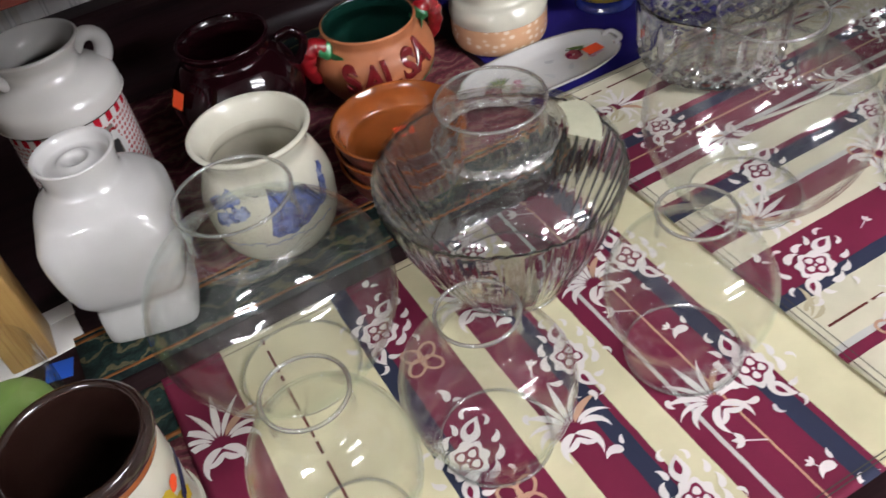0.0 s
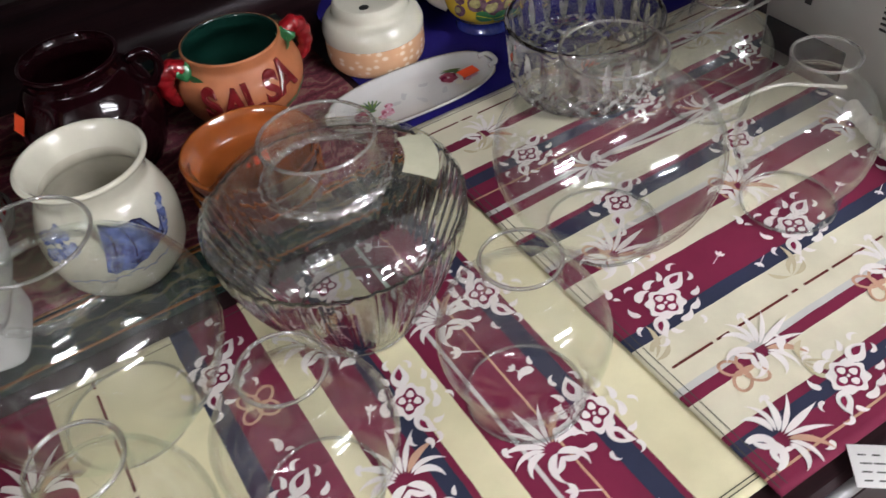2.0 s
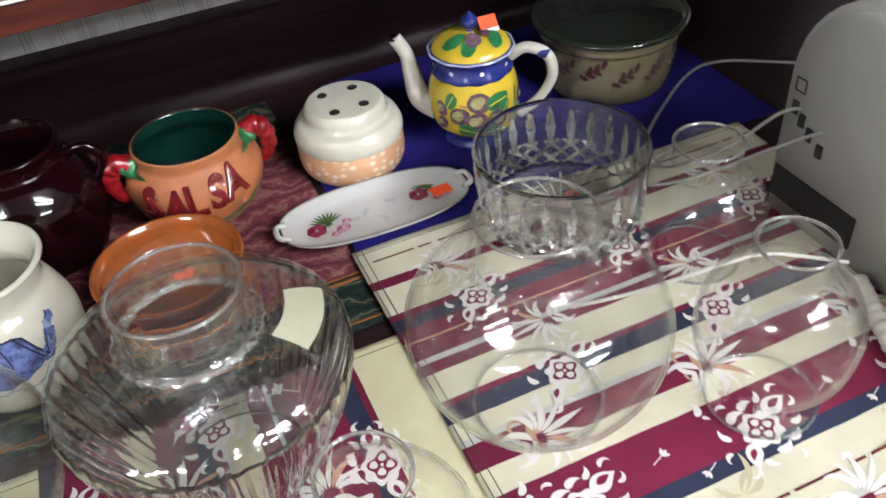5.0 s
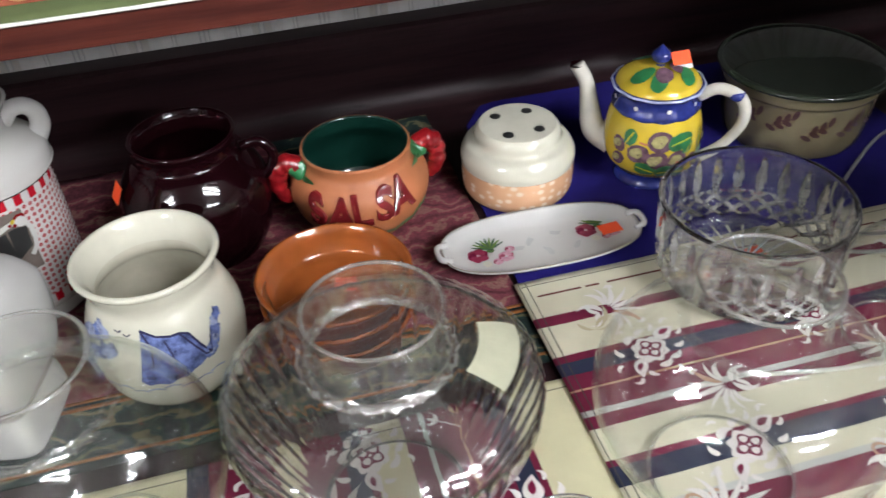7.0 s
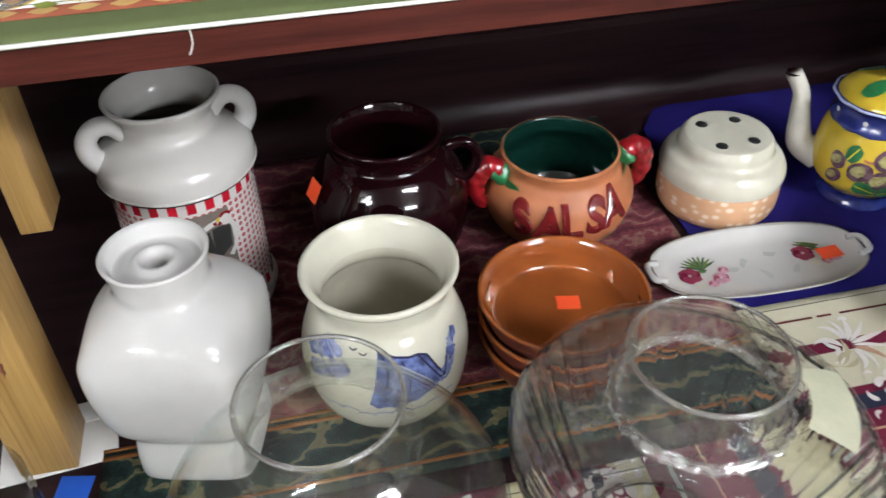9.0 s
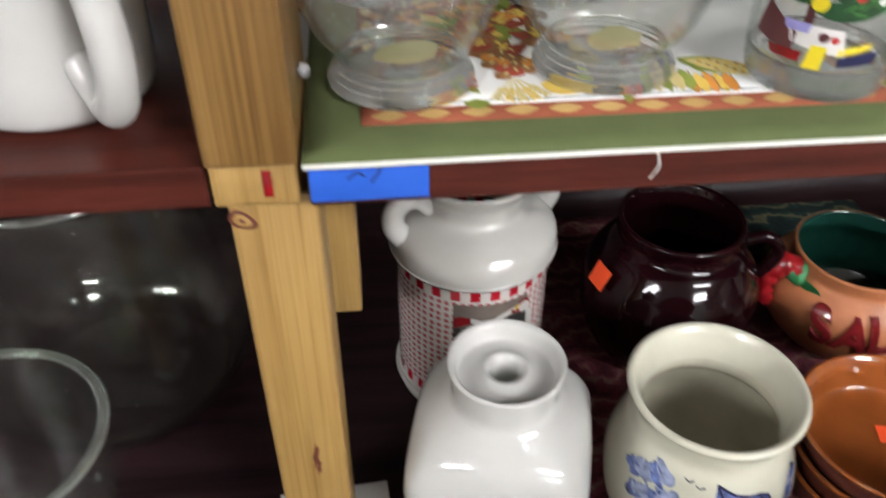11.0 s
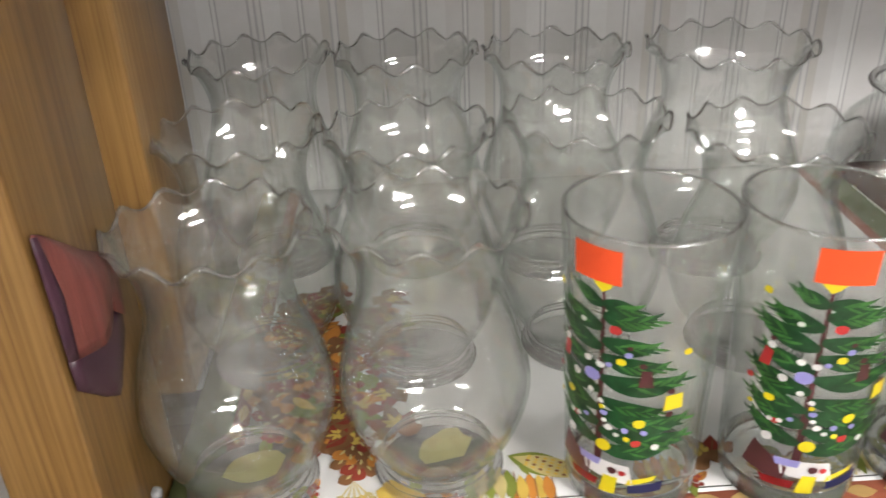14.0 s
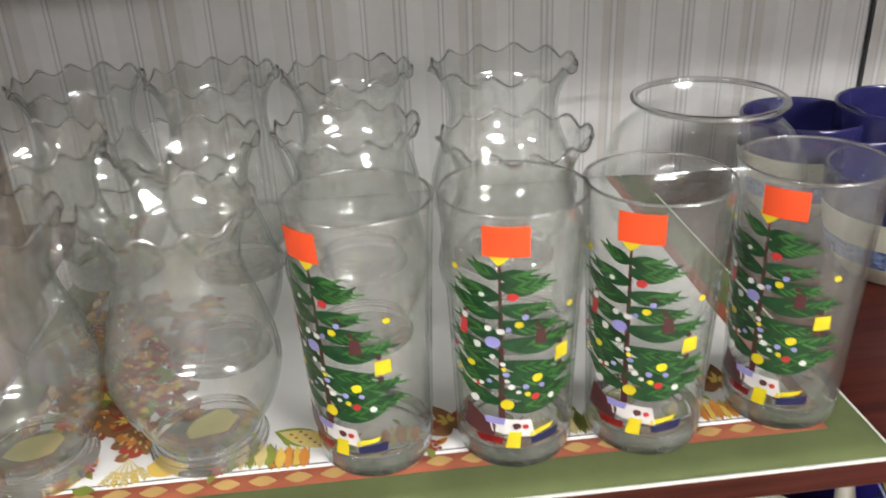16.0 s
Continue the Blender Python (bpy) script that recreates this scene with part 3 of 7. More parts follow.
# lower counter: flat top, cove and low back panel in one laminate sheet
prof = [(-0.432, -0.04), (-0.441, -0.036), (-0.445, -0.025), (-0.445, -0.014), (-0.441, -0.006), (-0.432, -0.003)]
prof += [(0.335, -0.003)] + [(0.335 + 0.035 * math.sin(a), 0.032 - 0.035 * math.cos(a)) for a in np.linspace(0.05, 1.57, 28)]
prof += [(0.372, 0.075), (0.373, 0.086), (0.378, 0.092), (0.386, 0.094), (0.414, 0.094), (0.414, -0.04)]
bm = bmesh.new()
ends = []
for x in (-1.2, 2.2):
    ends.append([bm.verts.new((x, y, z)) for y, z in prof])
for i in range(len(prof)):
    j = (i + 1) % len(prof)
    bm.faces.new((ends[0][i], ends[0][j], ends[1][j], ends[1][i]))
bm.faces.new(ends[0]), bm.faces.new(ends[1])
bmesh.ops.recalc_face_normals(bm, faces=bm.faces)
counter = tagged(part("lower_counter", bm, M_LAMINATE, None, "", False), "dark brown laminate counter with coved back edge", "counter", "", "structure")
part("metal_edge_strip", moved(lathe([(0, 0), (0.0045, 0), (0.0045, 3.4), (0, 3.4)], 14), Matrix.Translation((-1.2, -0.4405, -0.0075)) @ pose(0, 0, 0, 0, 90, 0)), M_METAL, counter, "rounded grey metal edge strip")
block("counter_front", -1.2, -0.40, -0.9, 2.2, -0.38, -0.041, M_LAMINATE, "dark brown cabinet front under the counter", "cabinet", 0.001)

SHELF_Z = 0.2965
block("upper_shelf", 0.002, 0.0, SHELF_Z - 0.0185, 1.4, 0.413, SHELF_Z, M_SHELF, "mahogany laminate shelf board", "shelf")
block("upper_shelf_side", -1.0, 0.004, SHELF_Z - 0.0195, -0.037, 0.413, SHELF_Z - 0.001, M_SHELF, "dark red wood shelf board", "shelf")
block("top_shelf", 0.002, 0.0, 0.62, 1.4, 0.413, 0.64, M_SHELF, "dark wooden shelf board above the glasses", "shelf")

# Unseen board, added to keep the lamps off the mug and left bay.
block("mug_shade_board", -1.0, 0.0, 0.56, -0.037, 0.413, 0.58, M_SHELF, "unseen dark board added to shade the mug", "shelf")

post = empty("shelf_post", (0, 0, 0), 0, "yellow varnished pine post holding up the shelves", "post", "", "structure")
part("upper_post", box_bm(0.035, 0.085, 0.46, 0.0015, (-0.0185, 0.042, 0.2972 + 0.23)), M_PINE, post)
part("joint_block", box_bm(0.033, 0.085, 0.0185, 0.001, (-0.0185, 0.0445, 0.2873)), M_PINE_PALE, post)
part("lower_post", box_bm(0.036, 0.040, 0.277, 0.0015, (-0.014, 0.030, 0.139)), M_PINE_PALE, post)
part("rear_post", box_bm(0.02, 0.038, 0.147, 0.0015, (0.006, 0.115, 0.2035)), M_PINE_PALE, post)
part("rear_upper_post", box_bm(0.03, 0.09, 0.46, 0.0015, (-0.0175, 0.185, 0.2972 + 0.23)), M_PINE, post)
part("red_mark", box_bm(0.0035, 0.0006, 0.012, 0.0002, (-0.0135, 0.0015, 0.2885)), M_RED, post, "short red pen stroke")
for k, (kr, mm) in enumerate(((0.0058, M_DISHSIDE), (0.0046, M_PINE_PALE), (0.0018, M_DISHSIDE))):
    part("knot", moved(lathe(smooth_profile([(0.0, 0.0003 + 0.0002 * k), (kr * 0.6, 0.0003 + 0.0002 * k), (kr, 0.0)], 3), 24, lambda a, r, z: (r * (1 + 0.07 * math.sin(3 * a + 1)), z)), Matrix.Translation((-0.0272, 0.0099, 0.2655)) @ pose(0, 0, 0, 90, 0, 0) @ pose(0, 0, 0, 0, 0, -35) @ Matrix.Diagonal((1.1, 0.72, 1, 1))), mm, post, "brown ring of a knot in the wood")
for kz, kh, kw in ((0.1085, 0.0095, 0.0015), (0.099, 0.006, 0.0011)):
    part("bark_streak", moved(lathe(smooth_profile([(0.0, 0.0003), (0.6, 0.0003), (1.0, 0.0)], 3), 20, lambda a, r, z: (r * (1 + 0.25 * math.sin(5 * a + 40 * kz)), z)), Matrix.Translation((-0.0115 + (0.1085 - kz) * 0.1, 0.0099, kz)) @ pose(0, 0, 0, 90, 0, 0) @ pose(0, 0, 0, 0, 0, -6) @ Matrix.Diagonal((kw, kh, 1, 1))), M_DISHSIDE, post, "dark bark streak in the wood")


def part_poly(outline, thick=0.0004):
    """A thin flat piece from a 2D outline, in the xy plane."""
    bm = bmesh.new()
    vs = [bm.verts.new((x, y, 0)) for x, y in outline]
    bm.faces.new(vs)
    r = bmesh.ops.extrude_face_region(bm, geom=list(bm.faces))
    for v in [g for g in r["geom"] if isinstance(g, bmesh.types.BMVert)]:
        v.co.z += thick
    bmesh.ops.recalc_face_normals(bm, faces=bm.faces)
    return bm


# ---- cloths ----
class Flat:
    """Collects flat printed shapes on one level, to become one mesh."""

    def __init__(self):
        self.v, self.f, self.count = [], [], 0

    def poly(self, pts, z):
        k = len(self.v)
        self.v += [(x, y, z) for x, y in pts]
        self.f.append(tuple(range(k, k + len(pts))))

    def petal(self, cx, cy, length, width, a, z, bend=0.0, n=7, blunt=1.0):
        """A leaf along a curving spine, as a strip of quads; bend: the turn along it in radians times two."""
        x, y, d = cx, cy, a
        prev = None
        self.count = (self.count + 1) % 25
        z += 0.00001 * self.count
        for i in range(n + 1):
            u = i / n
            w = width * 0.5 * max(math.sin(math.pi * u ** blunt), 0.02)
            cur = ((x - w * math.sin(d), y + w * math.cos(d)), (x + w * math.sin(d), y - w * math.cos(d)))
            if prev:
                self.poly([prev[0], prev[1], cur[1], cur[0]], z)
            prev = cur
            x, y, d = x + length / n * math.cos(d), y + length / n * math.sin(d), d + 2 * bend / n

    def stroke(self, pts, width, z):
        for (x0, y0), (x1, y1) in zip(pts, pts[1:]):
            d = math.hypot(x1 - x0, y1 - y0) or 1
            nx, ny = -(y1 - y0) / d * width / 2, (x1 - x0) / d * width / 2
            self.poly([(x0 + nx, y0 + ny), (x0 - nx, y0 - ny), (x1 - nx, y1 - ny), (x1 + nx, y1 + ny)], z)

    def done(self, name, mat, parent, label="", kind="stuff"):
        if not self.f:
            return None
        if parent and parent.name.startswith("striped_placemat"):
            self.v = [(x, y, z + drape(x, y)) for x, y, z in self.v]
        me = bpy.data.meshes.new(name)
        me.from_pydata(self.v, [], self.f)
        me.materials.append(mat)
        ob = new(name, me)
        ob.parent = parent
        tagged(ob, label, "", "", kind)
        return ob


def print_rosette(white, dark, cx, cy, s, a, z):
    """A scalloped flower with four inner petals, a pointed leaf at each end and curled leaves above and below."""
    def ring(flat, r, lobes, depth, lift, x=0.0, y=0.0, n=40):
        pts = []
        for i in range(n):
            t = 2 * math.pi * i / n
            q = r * (1 + depth * math.cos(lobes * t))
            u, v = x + q * math.cos(t), y + q * 0.9 * math.sin(t)
            pts.append((cx + u * math.cos(a) - v * math.sin(a), cy + u * math.sin(a) + v * math.cos(a)))
        flat.poly(pts, z + lift)

    def leaf(flat, u, v, ln, wd, turn, bend, lift=0.0, blunt=0.8):
        flat.petal(cx + s * (u * math.cos(a) - v * math.sin(a)), cy + s * (u * math.sin(a) + v * math.cos(a)), s * ln, s * wd, a + turn, z + lift, bend, 9, blunt)

    ring(white, 0.66 * s, 8, 0.1, 0.00028)
    ring(dark, 0.43 * s, 4, 0.2, 0.0006)
    for k in range(4):
        t = k * math.pi / 2
        ring(white, 0.135 * s, 3, 0.1, 0.0009, 0.25 * s * math.cos(t), 0.25 * s * math.sin(t), 14)
    ring(white, 0.06 * s, 3, 0.0, 0.0009, 0, 0, 10)
    leaf(white, 0.5, 0.25, 1.0, 0.62, 0.35, -0.2)
    leaf(dark, 0.78, 0.36, 0.5, 0.24, 0.3, -0.2, 0.0006)
    leaf(white, -0.5, -0.2, 0.95, 0.5, math.pi + 0.5, 0.4)
    leaf(dark, -0.72, -0.36, 0.42, 0.18, math.pi + 0.4, 0.3, 0.0006)
    for u, v, ln, wd, turn, bend in ((-0.55, 0.62, 0.75, 0.3, 1.0, -1.0), (0.05, 0.78, 0.6, 0.26, 0.9, -0.9), (0.6, 0.75, 0.5, 0.2, 0.2, 0.7), (-0.95, 0.25, 0.55, 0.22, 2.4, -0.8), (-0.25, -0.75, 0.7, 0.26, -0.7, 0.9), (0.35, -0.7, 0.6, 0.24, -0.5, 0.8), (0.85, -0.35, 0.5, 0.22, -0.6, 0.8), (-0.75, -0.75, 0.45, 0.2, -1.6, 0.7), (1.25, 0.75, 0.55, 0.16, 1.3, -1.4), (1.3, 0.1, 0.5, 0.15, -0.5, 1.3), (-1.3, -0.1, 0.5, 0.15, 2.6, 1.3), (-1.15, -0.85, 0.55, 0.16, -1.9, -1.4), (-0.2, 1.15, 0.45, 0.14, 1.9, 1.2), (0.3, -1.1, 0.45, 0.14, -1.2, -1.2)):
        leaf(white, u, v, ln, wd, turn, bend, 0.0, 0.62)


def print_spray(white, tan, dark, cx, cy, s, a, z):
    """A fan of slender curling plumes that part to both sides over thick scrolls."""
    for i in range(9):
        k = -1.4 + 0.35 * i
        ln = 1.05 - 0.24 * abs(k)
        x, y = cx + 0.2 * s * math.cos(a + k * 0.8), cy + 0.2 * s * math.sin(a + k * 0.8)
        (tan if i == 2 else white).petal(x, y, s * ln, s * (0.11 if i % 2 else 0.15), a + k * 0.8, z + 0.00003 * i, 0.7 * k, 12, 0.75)
    for side in (1, -1):
        x, y = cx - 0.06 * s * math.cos(a), cy - 0.06 * s * math.sin(a)
        white.petal(x, y, s * 0.8, s * 0.17, a + side * 1.75, z, side * 1.0, 12, 0.7)
        white.petal(x - 0.1 * s * math.cos(a), y - 0.1 * s * math.sin(a), s * 0.5, s * 0.13, a + side * 2.7, z, -side * 0.8, 10, 0.65)
        white.petal(cx + s * (0.95 * math.cos(a + side * 0.75)), cy + s * (0.95 * math.sin(a + side * 0.75)), s * 0.3, s * 0.14, a + side * 1.9, z, side * 1.2, 8, 0.6)


def print_comma(white, cx, cy, s, a, z):
    """A thick comma-shaped leaf with a small one beside it."""
    white.petal(cx, cy, s, s * 0.42, a, z, 1.0, 10, 0.6)
    white.petal(cx + 0.3 * s * math.cos(a - 1.2), cy + 0.3 * s * math.sin(a - 1.2), s * 0.5, s * 0.22, a - 0.6, z, -0.6, 8, 0.7)


def print_scroll(flat, cx, cy, s, a, z):
    """Three thin curling leaves."""
    for k, (o, n) in enumerate(((0.0, 1.1), (0.8, 0.8), (-0.7, 0.7), (2.6, 0.6))):
        flat.petal(cx, cy, s * n, s * 0.13, a + o, z, 0.7 if k % 2 == 0 else -0.7, 9, 1.3)


def print_clover(tan, cx, cy, s, a, z):
    for k in range(4):
        b = a + k * math.pi / 2 + 0.4
        pts = []
        for i in range(13):
            t = 2 * math.pi * i / 12
            u = s * 0.5 * (1 - math.cos(t)) * 0.95
            w = s * 0.33 * math.sin(t)
            pts.append((cx + u * math.cos(b) - w * math.sin(b), cy + u * math.sin(b) + w * math.cos(b)))
        tan.stroke(pts, s * 0.13, z)


def print_sprig(white, cx, cy, s, a, z):
    for k in range(3):
        white.petal(cx, cy, s * 0.5, s * 0.22, a + (k - 1) * 0.7, z)
    white.stroke([(cx, cy), (cx - s * 0.8 * math.cos(a), cy - s * 0.8 * math.sin(a))], s * 0.06, z)


M_DASH = cloth("brown_line_print", (0.13, 0.03, 0.025), 0.2)


def striped_mat(x0, y0, x1, y1, z, mat, label):
    ob = empty("striped_placemat", (0, 0, 0), 0, label, "placemat", "striped placemats")
    part("cloth", sheet_bm(x0, y0, x1, y1, z, 72, 72, 0.0016, 0.0, True), mat, ob)
    return ob


mat_a = striped_mat(0.07, -0.412, 0.497, -0.066, 0.0, M_MAT_A, "cream, maroon and navy striped floral placemat lying under another")
mat_b = striped_mat(0.487, -0.424, 0.90, 0.041, 0.0032, M_MAT_B, "cream, maroon and navy striped floral placemat overlapping another")
white, dark, tan = Flat(), Flat(), Flat()
Z = 0.0006
for k in range(-1, 3):
    print_rosette(white, dark, 0.434, -0.311 + 0.136 * k, 0.023, 1.2, Z)
    print_rosette(white, dark, 0.337, -0.365 + 0.136 * k, 0.022, 1.0, Z)
    print_rosette(white, dark, 0.232, -0.262 + 0.136 * k, 0.023, 0.6, Z)
    print_spray(white, tan, dark, 0.303, -0.282 + 0.136 * k, 0.0351, 1.4, Z)
    print_spray(white, tan, dark, 0.395, -0.183 + 0.136 * k, 0.0338, 1.7, Z)
    print_spray(white, tan, dark, 0.092, -0.262 + 0.11 * k, 0.0390, 1.45, Z)
    print_clover(tan, 0.247, -0.168 + 0.136 * k, 0.018, 0.3, Z)
    print_sprig(white, 0.412, -0.25 + 0.136 * k, 0.012, 2.0, Z)
    print_sprig(white, 0.39, -0.35 + 0.136 * k, 0.018, 2.6, Z)
    print_sprig(white, 0.31, -0.22 + 0.136 * k, 0.013, 1.0, Z)
    print_comma(white, 0.423, -0.258 + 0.136 * k, 0.017, 2.4, Z)
    print_comma(white, 0.322, -0.312 + 0.136 * k, 0.016, 2.2, Z)
    print_comma(white, 0.243, -0.212 + 0.136 * k, 0.015, 0.8, Z)
for o in (white, dark, tan):
    keep = [i for i, f in enumerate(o.f) if all(-0.411 < o.v[j][1] < -0.068 and 0.071 < o.v[j][0] < 0.496 for j in f)]
    o.f = [o.f[i] for i in keep]
white.done("floral_print", M_WHITECLOTH, mat_a, "white printed flowers and leaves")
dark.done("petal_print", M_MAROON, mat_a, "maroon petals inside the printed flowers")
tan.done("leaf_print", M_TAN, mat_a, "tan printed leaves")
white, dark, tan, faint = Flat(), Flat(), Flat(), Flat()
Z = 0.0039
for k in range(-1, 3):
    print_rosette(white, dark, 0.537 + 0.136 * k, -0.268, 0.023, 0.2, Z)
    print_rosette(white, dark, 0.589 + 0.136 * k, -0.388, 0.022, 0.1, Z)
    print_rosette(white, dark, 0.583 + 0.136 * k, -0.163, 0.022, 0.3, Z)
    print_rosette(white, dark, 0.56 + 0.136 * k, -0.062, 0.021, 0.3, Z)
    print_spray(white, tan, dark, 0.557 + 0.136 * k, -0.338, 0.0338, 0.25, Z)
    print_spray(white, tan, dark, 0.535 + 0.136 * k, -0.206, 0.0351, 0.2, Z)
    print_spray(white, tan, dark, 0.65 + 0.136 * k, -0.396, 0.0338, 0.15, Z)
    print_spray(white, tan, dark, 0.545 + 0.136 * k, -0.012, 0.0312, 0.2, Z)
    print_spray(white, tan, dark, 0.60 + 0.136 * k, -0.11, 0.0286, 3.3, Z)
    print_clover(tan, 0.671 + 0.136 * k, -0.2, 0.018, 0.3, Z)
    print_clover(tan, 0.673 + 0.136 * k, -0.345, 0.018, 0.3, Z)
    print_sprig(white, 0.602 + 0.136 * k, -0.256, 0.012, 0.4, Z)
    print_sprig(white, 0.622 + 0.136 * k, -0.28, 0.011, 3.6, Z)
    print_sprig(white, 0.61 + 0.136 * k, -0.415, 0.014, 0.3, Z)
    print_comma(white, 0.643 + 0.136 * k, -0.403, 0.016, 0.9, Z)
    print_comma(white, 0.58 + 0.136 * k, -0.342, 0.014, 3.0, Z)
    print_comma(white, 0.505 + 0.136 * k, -0.24, 0.013, 0.4, Z)
    print_scroll(faint, 0.575 + 0.136 * k, -0.362, 0.0338, -1.2, Z)
    print_scroll(faint, 0.63 + 0.136 * k, -0.303, 0.0312, 0.4, Z)
    print_scroll(faint, 0.53 + 0.136 * k, -0.03, 0.0286, 0.4, Z)
for o in (white, dark, tan, faint):
    o.f = [f for f in o.f if all(-0.423 < o.v[j][1] < 0.039 and 0.496 < o.v[j][0] < 0.899 for j in f)]
white.done("floral_print", M_WHITECLOTH, mat_b, "white printed flowers and leaves")
dark.done("petal_print", M_MAROON, mat_b, "maroon petals inside the printed flowers")
tan.done("leaf_print", M_TAN, mat_b, "tan printed leaves")
faint.done("faint_print", cloth("faint_beige_print", (0.52, 0.46, 0.3), 0.1), mat_b, "faint beige printed leaves")
for mat, z, axis, at, lo, hi in ((mat_a, 0.0006, 0, 0.151, -0.405, -0.075), (mat_b, 0.0039, 1, -0.3148, 0.5, 0.895), (mat_b, 0.0039, 1, 0.02, 0.5, 0.895)):
    dash, u, k = Flat(), lo, 0
    while u < hi:
        n = (0.038, 0.012, 0.052, 0.006, 0.026)[k % 5]
        p, q = (u, min(u + n, hi))
        dash.stroke([(at, p), (at, q)] if axis == 0 else [(p, at), (q, at)], 0.0021, z)
        u, k = q + 0.004 + 0.003 * (k % 2), k + 1
    dash.done("dash_print", M_DASH, mat, "broken brown printed line")
for mat, lines, z in ((mat_a, [((0.072, -0.403), (0.495, -0.403)), ((0.072, -0.406), (0.495, -0.406)), ((0.072, -0.0745), (0.495, -0.0745))], 0.0007), (mat_b, [((0.4895, -0.42), (0.4895, 0.038)), ((0.4955, -0.42), (0.4955, 0.038)), ((0.49, 0.034), (0.898, 0.034))], 0.0041)):
    seam = Flat()
    for a, b in lines:
        seam.stroke([a, b], 0.0008, z)
    seam.done("stitching", M_DARKTHREAD, mat, "dark hem stitching")

runner = empty("tapestry_runner", (0, 0, 0), 0, "burgundy tapestry runner with dark green floral border", "table runner")
part("field", sheet_bm(0.05, 0.022, 0.488, 0.345, -0.0012, 40, 30, 0.0014, 0.0003), M_RUNNER, runner)
part("border", sheet_bm(0.018, -0.045, 0.488, 0.0218, -0.0012, 40, 8, 0.0014, 0.0003), M_RUNGREEN, runner, "dark green floral border")
part("border", sheet_bm(0.31, 0.27, 0.488, 0.36, -0.0004, 12, 8, 0.001, 0.0003), M_RUNGREEN, runner, "dark green floral border")
for y0, y1 in ((0.012, 0.0155), (0.019, 0.0215), (-0.038, -0.0355)):
    part("orange_line", sheet_bm(0.018, y0, 0.488, y1, -0.0006, 40, 1, 0.001, 0.0002), M_ORANGE, runner, "orange woven line")
runner_2 = empty("tapestry_runner", (0, 0, 0), 0, "folded end of a green and burgundy tapestry runner", "table runner")
part("field", sheet_bm(0.03, -0.33, 0.11, -0.125, -0.0014, 8, 20, 0.001, 0.0003), M_RUNNER, runner_2)
part("border", sheet_bm(0.03, -0.1248, 0.11, -0.066, -0.0014, 8, 8, 0.001, 0.0003), M_RUNGREEN, runner_2, "dark green floral border")
part("orange_line", sheet_bm(0.03, -0.122, 0.11, -0.118, -0.0008, 8, 1, 0.0008, 0.0), M_ORANGE, runner_2, "orange woven line")
outline = [(0.492, 0.04), (0.95, 0.04), (0.95, 0.355), (0.60, 0.358), (0.55, 0.345), (0.525, 0.31), (0.515, 0.25), (0.497, 0.2)]
tagged(part("blue_cloth", moved(part_poly(outline, 0.0014), Matrix.Translation((0, 0, -0.0012))), M_BLUECLOTH, None, "", False), "royal blue cloth spread under the teapot", "cloth")

fall = empty("autumn_placemat", (0, 0, 0), 0, "olive green placemat with printed autumn fruit and red border", "placemat")
part("cloth", sheet_bm(0.0005, -0.003, 0.488, 0.412, 0.2983, 40, 30, 0.0016, 0.0003), M_OLIVE, fall)
part("edge_binding", tube_bm([(0.0008, -0.0028, 0.2978), (0.12, -0.0036, 0.2984), (0.25, -0.0026, 0.2976), (0.37, -0.0036, 0.2983), (0.4875, -0.003, 0.2978)], 0.0011, 8), M_THREAD, fall, "white stitched edge")
part("edge_binding", tube_bm([(0.4878, -0.0028, 0.298), (0.4882, 0.18, 0.298), (0.4878, 0.36, 0.298)], 0.0009, 8), M_THREAD, fall, "white stitched edge")
part("red_border", sheet_bm(0.0235, 0.024, 0.464, 0.411, 0.2989, 40, 30, 0.0004, 0.0), M_RUST, fall)
part("white_field", sheet_bm(0.0325, 0.036, 0.455, 0.411, 0.2992, 40, 30, 0.0002, 0.0), M_FIELD, fall)
gold = Flat()
for i in range(24):
    gold.petal(0.0275 + i * 0.0183, 0.030, 0.0145, 0.008, 0.08 * math.sin(i * 7), 0.2992)
for i in range(17):
    gold.petal(0.028, 0.038 + i * 0.0178, 0.0145, 0.006, math.pi / 2, 0.2992)
gold.done("gold_oval_print", M_GOLD, fall, "gold printed ovals in the border")
line = Flat()
line.stroke([(0.0325, 0.0385), (0.455, 0.0385)], 0.0009, 0.2995)
line.done("print_line", M_DARKTHREAD, fall)
fruit = [Flat() for _ in M_FRUIT]
ink_f = Flat()
rnd = random.Random(7)


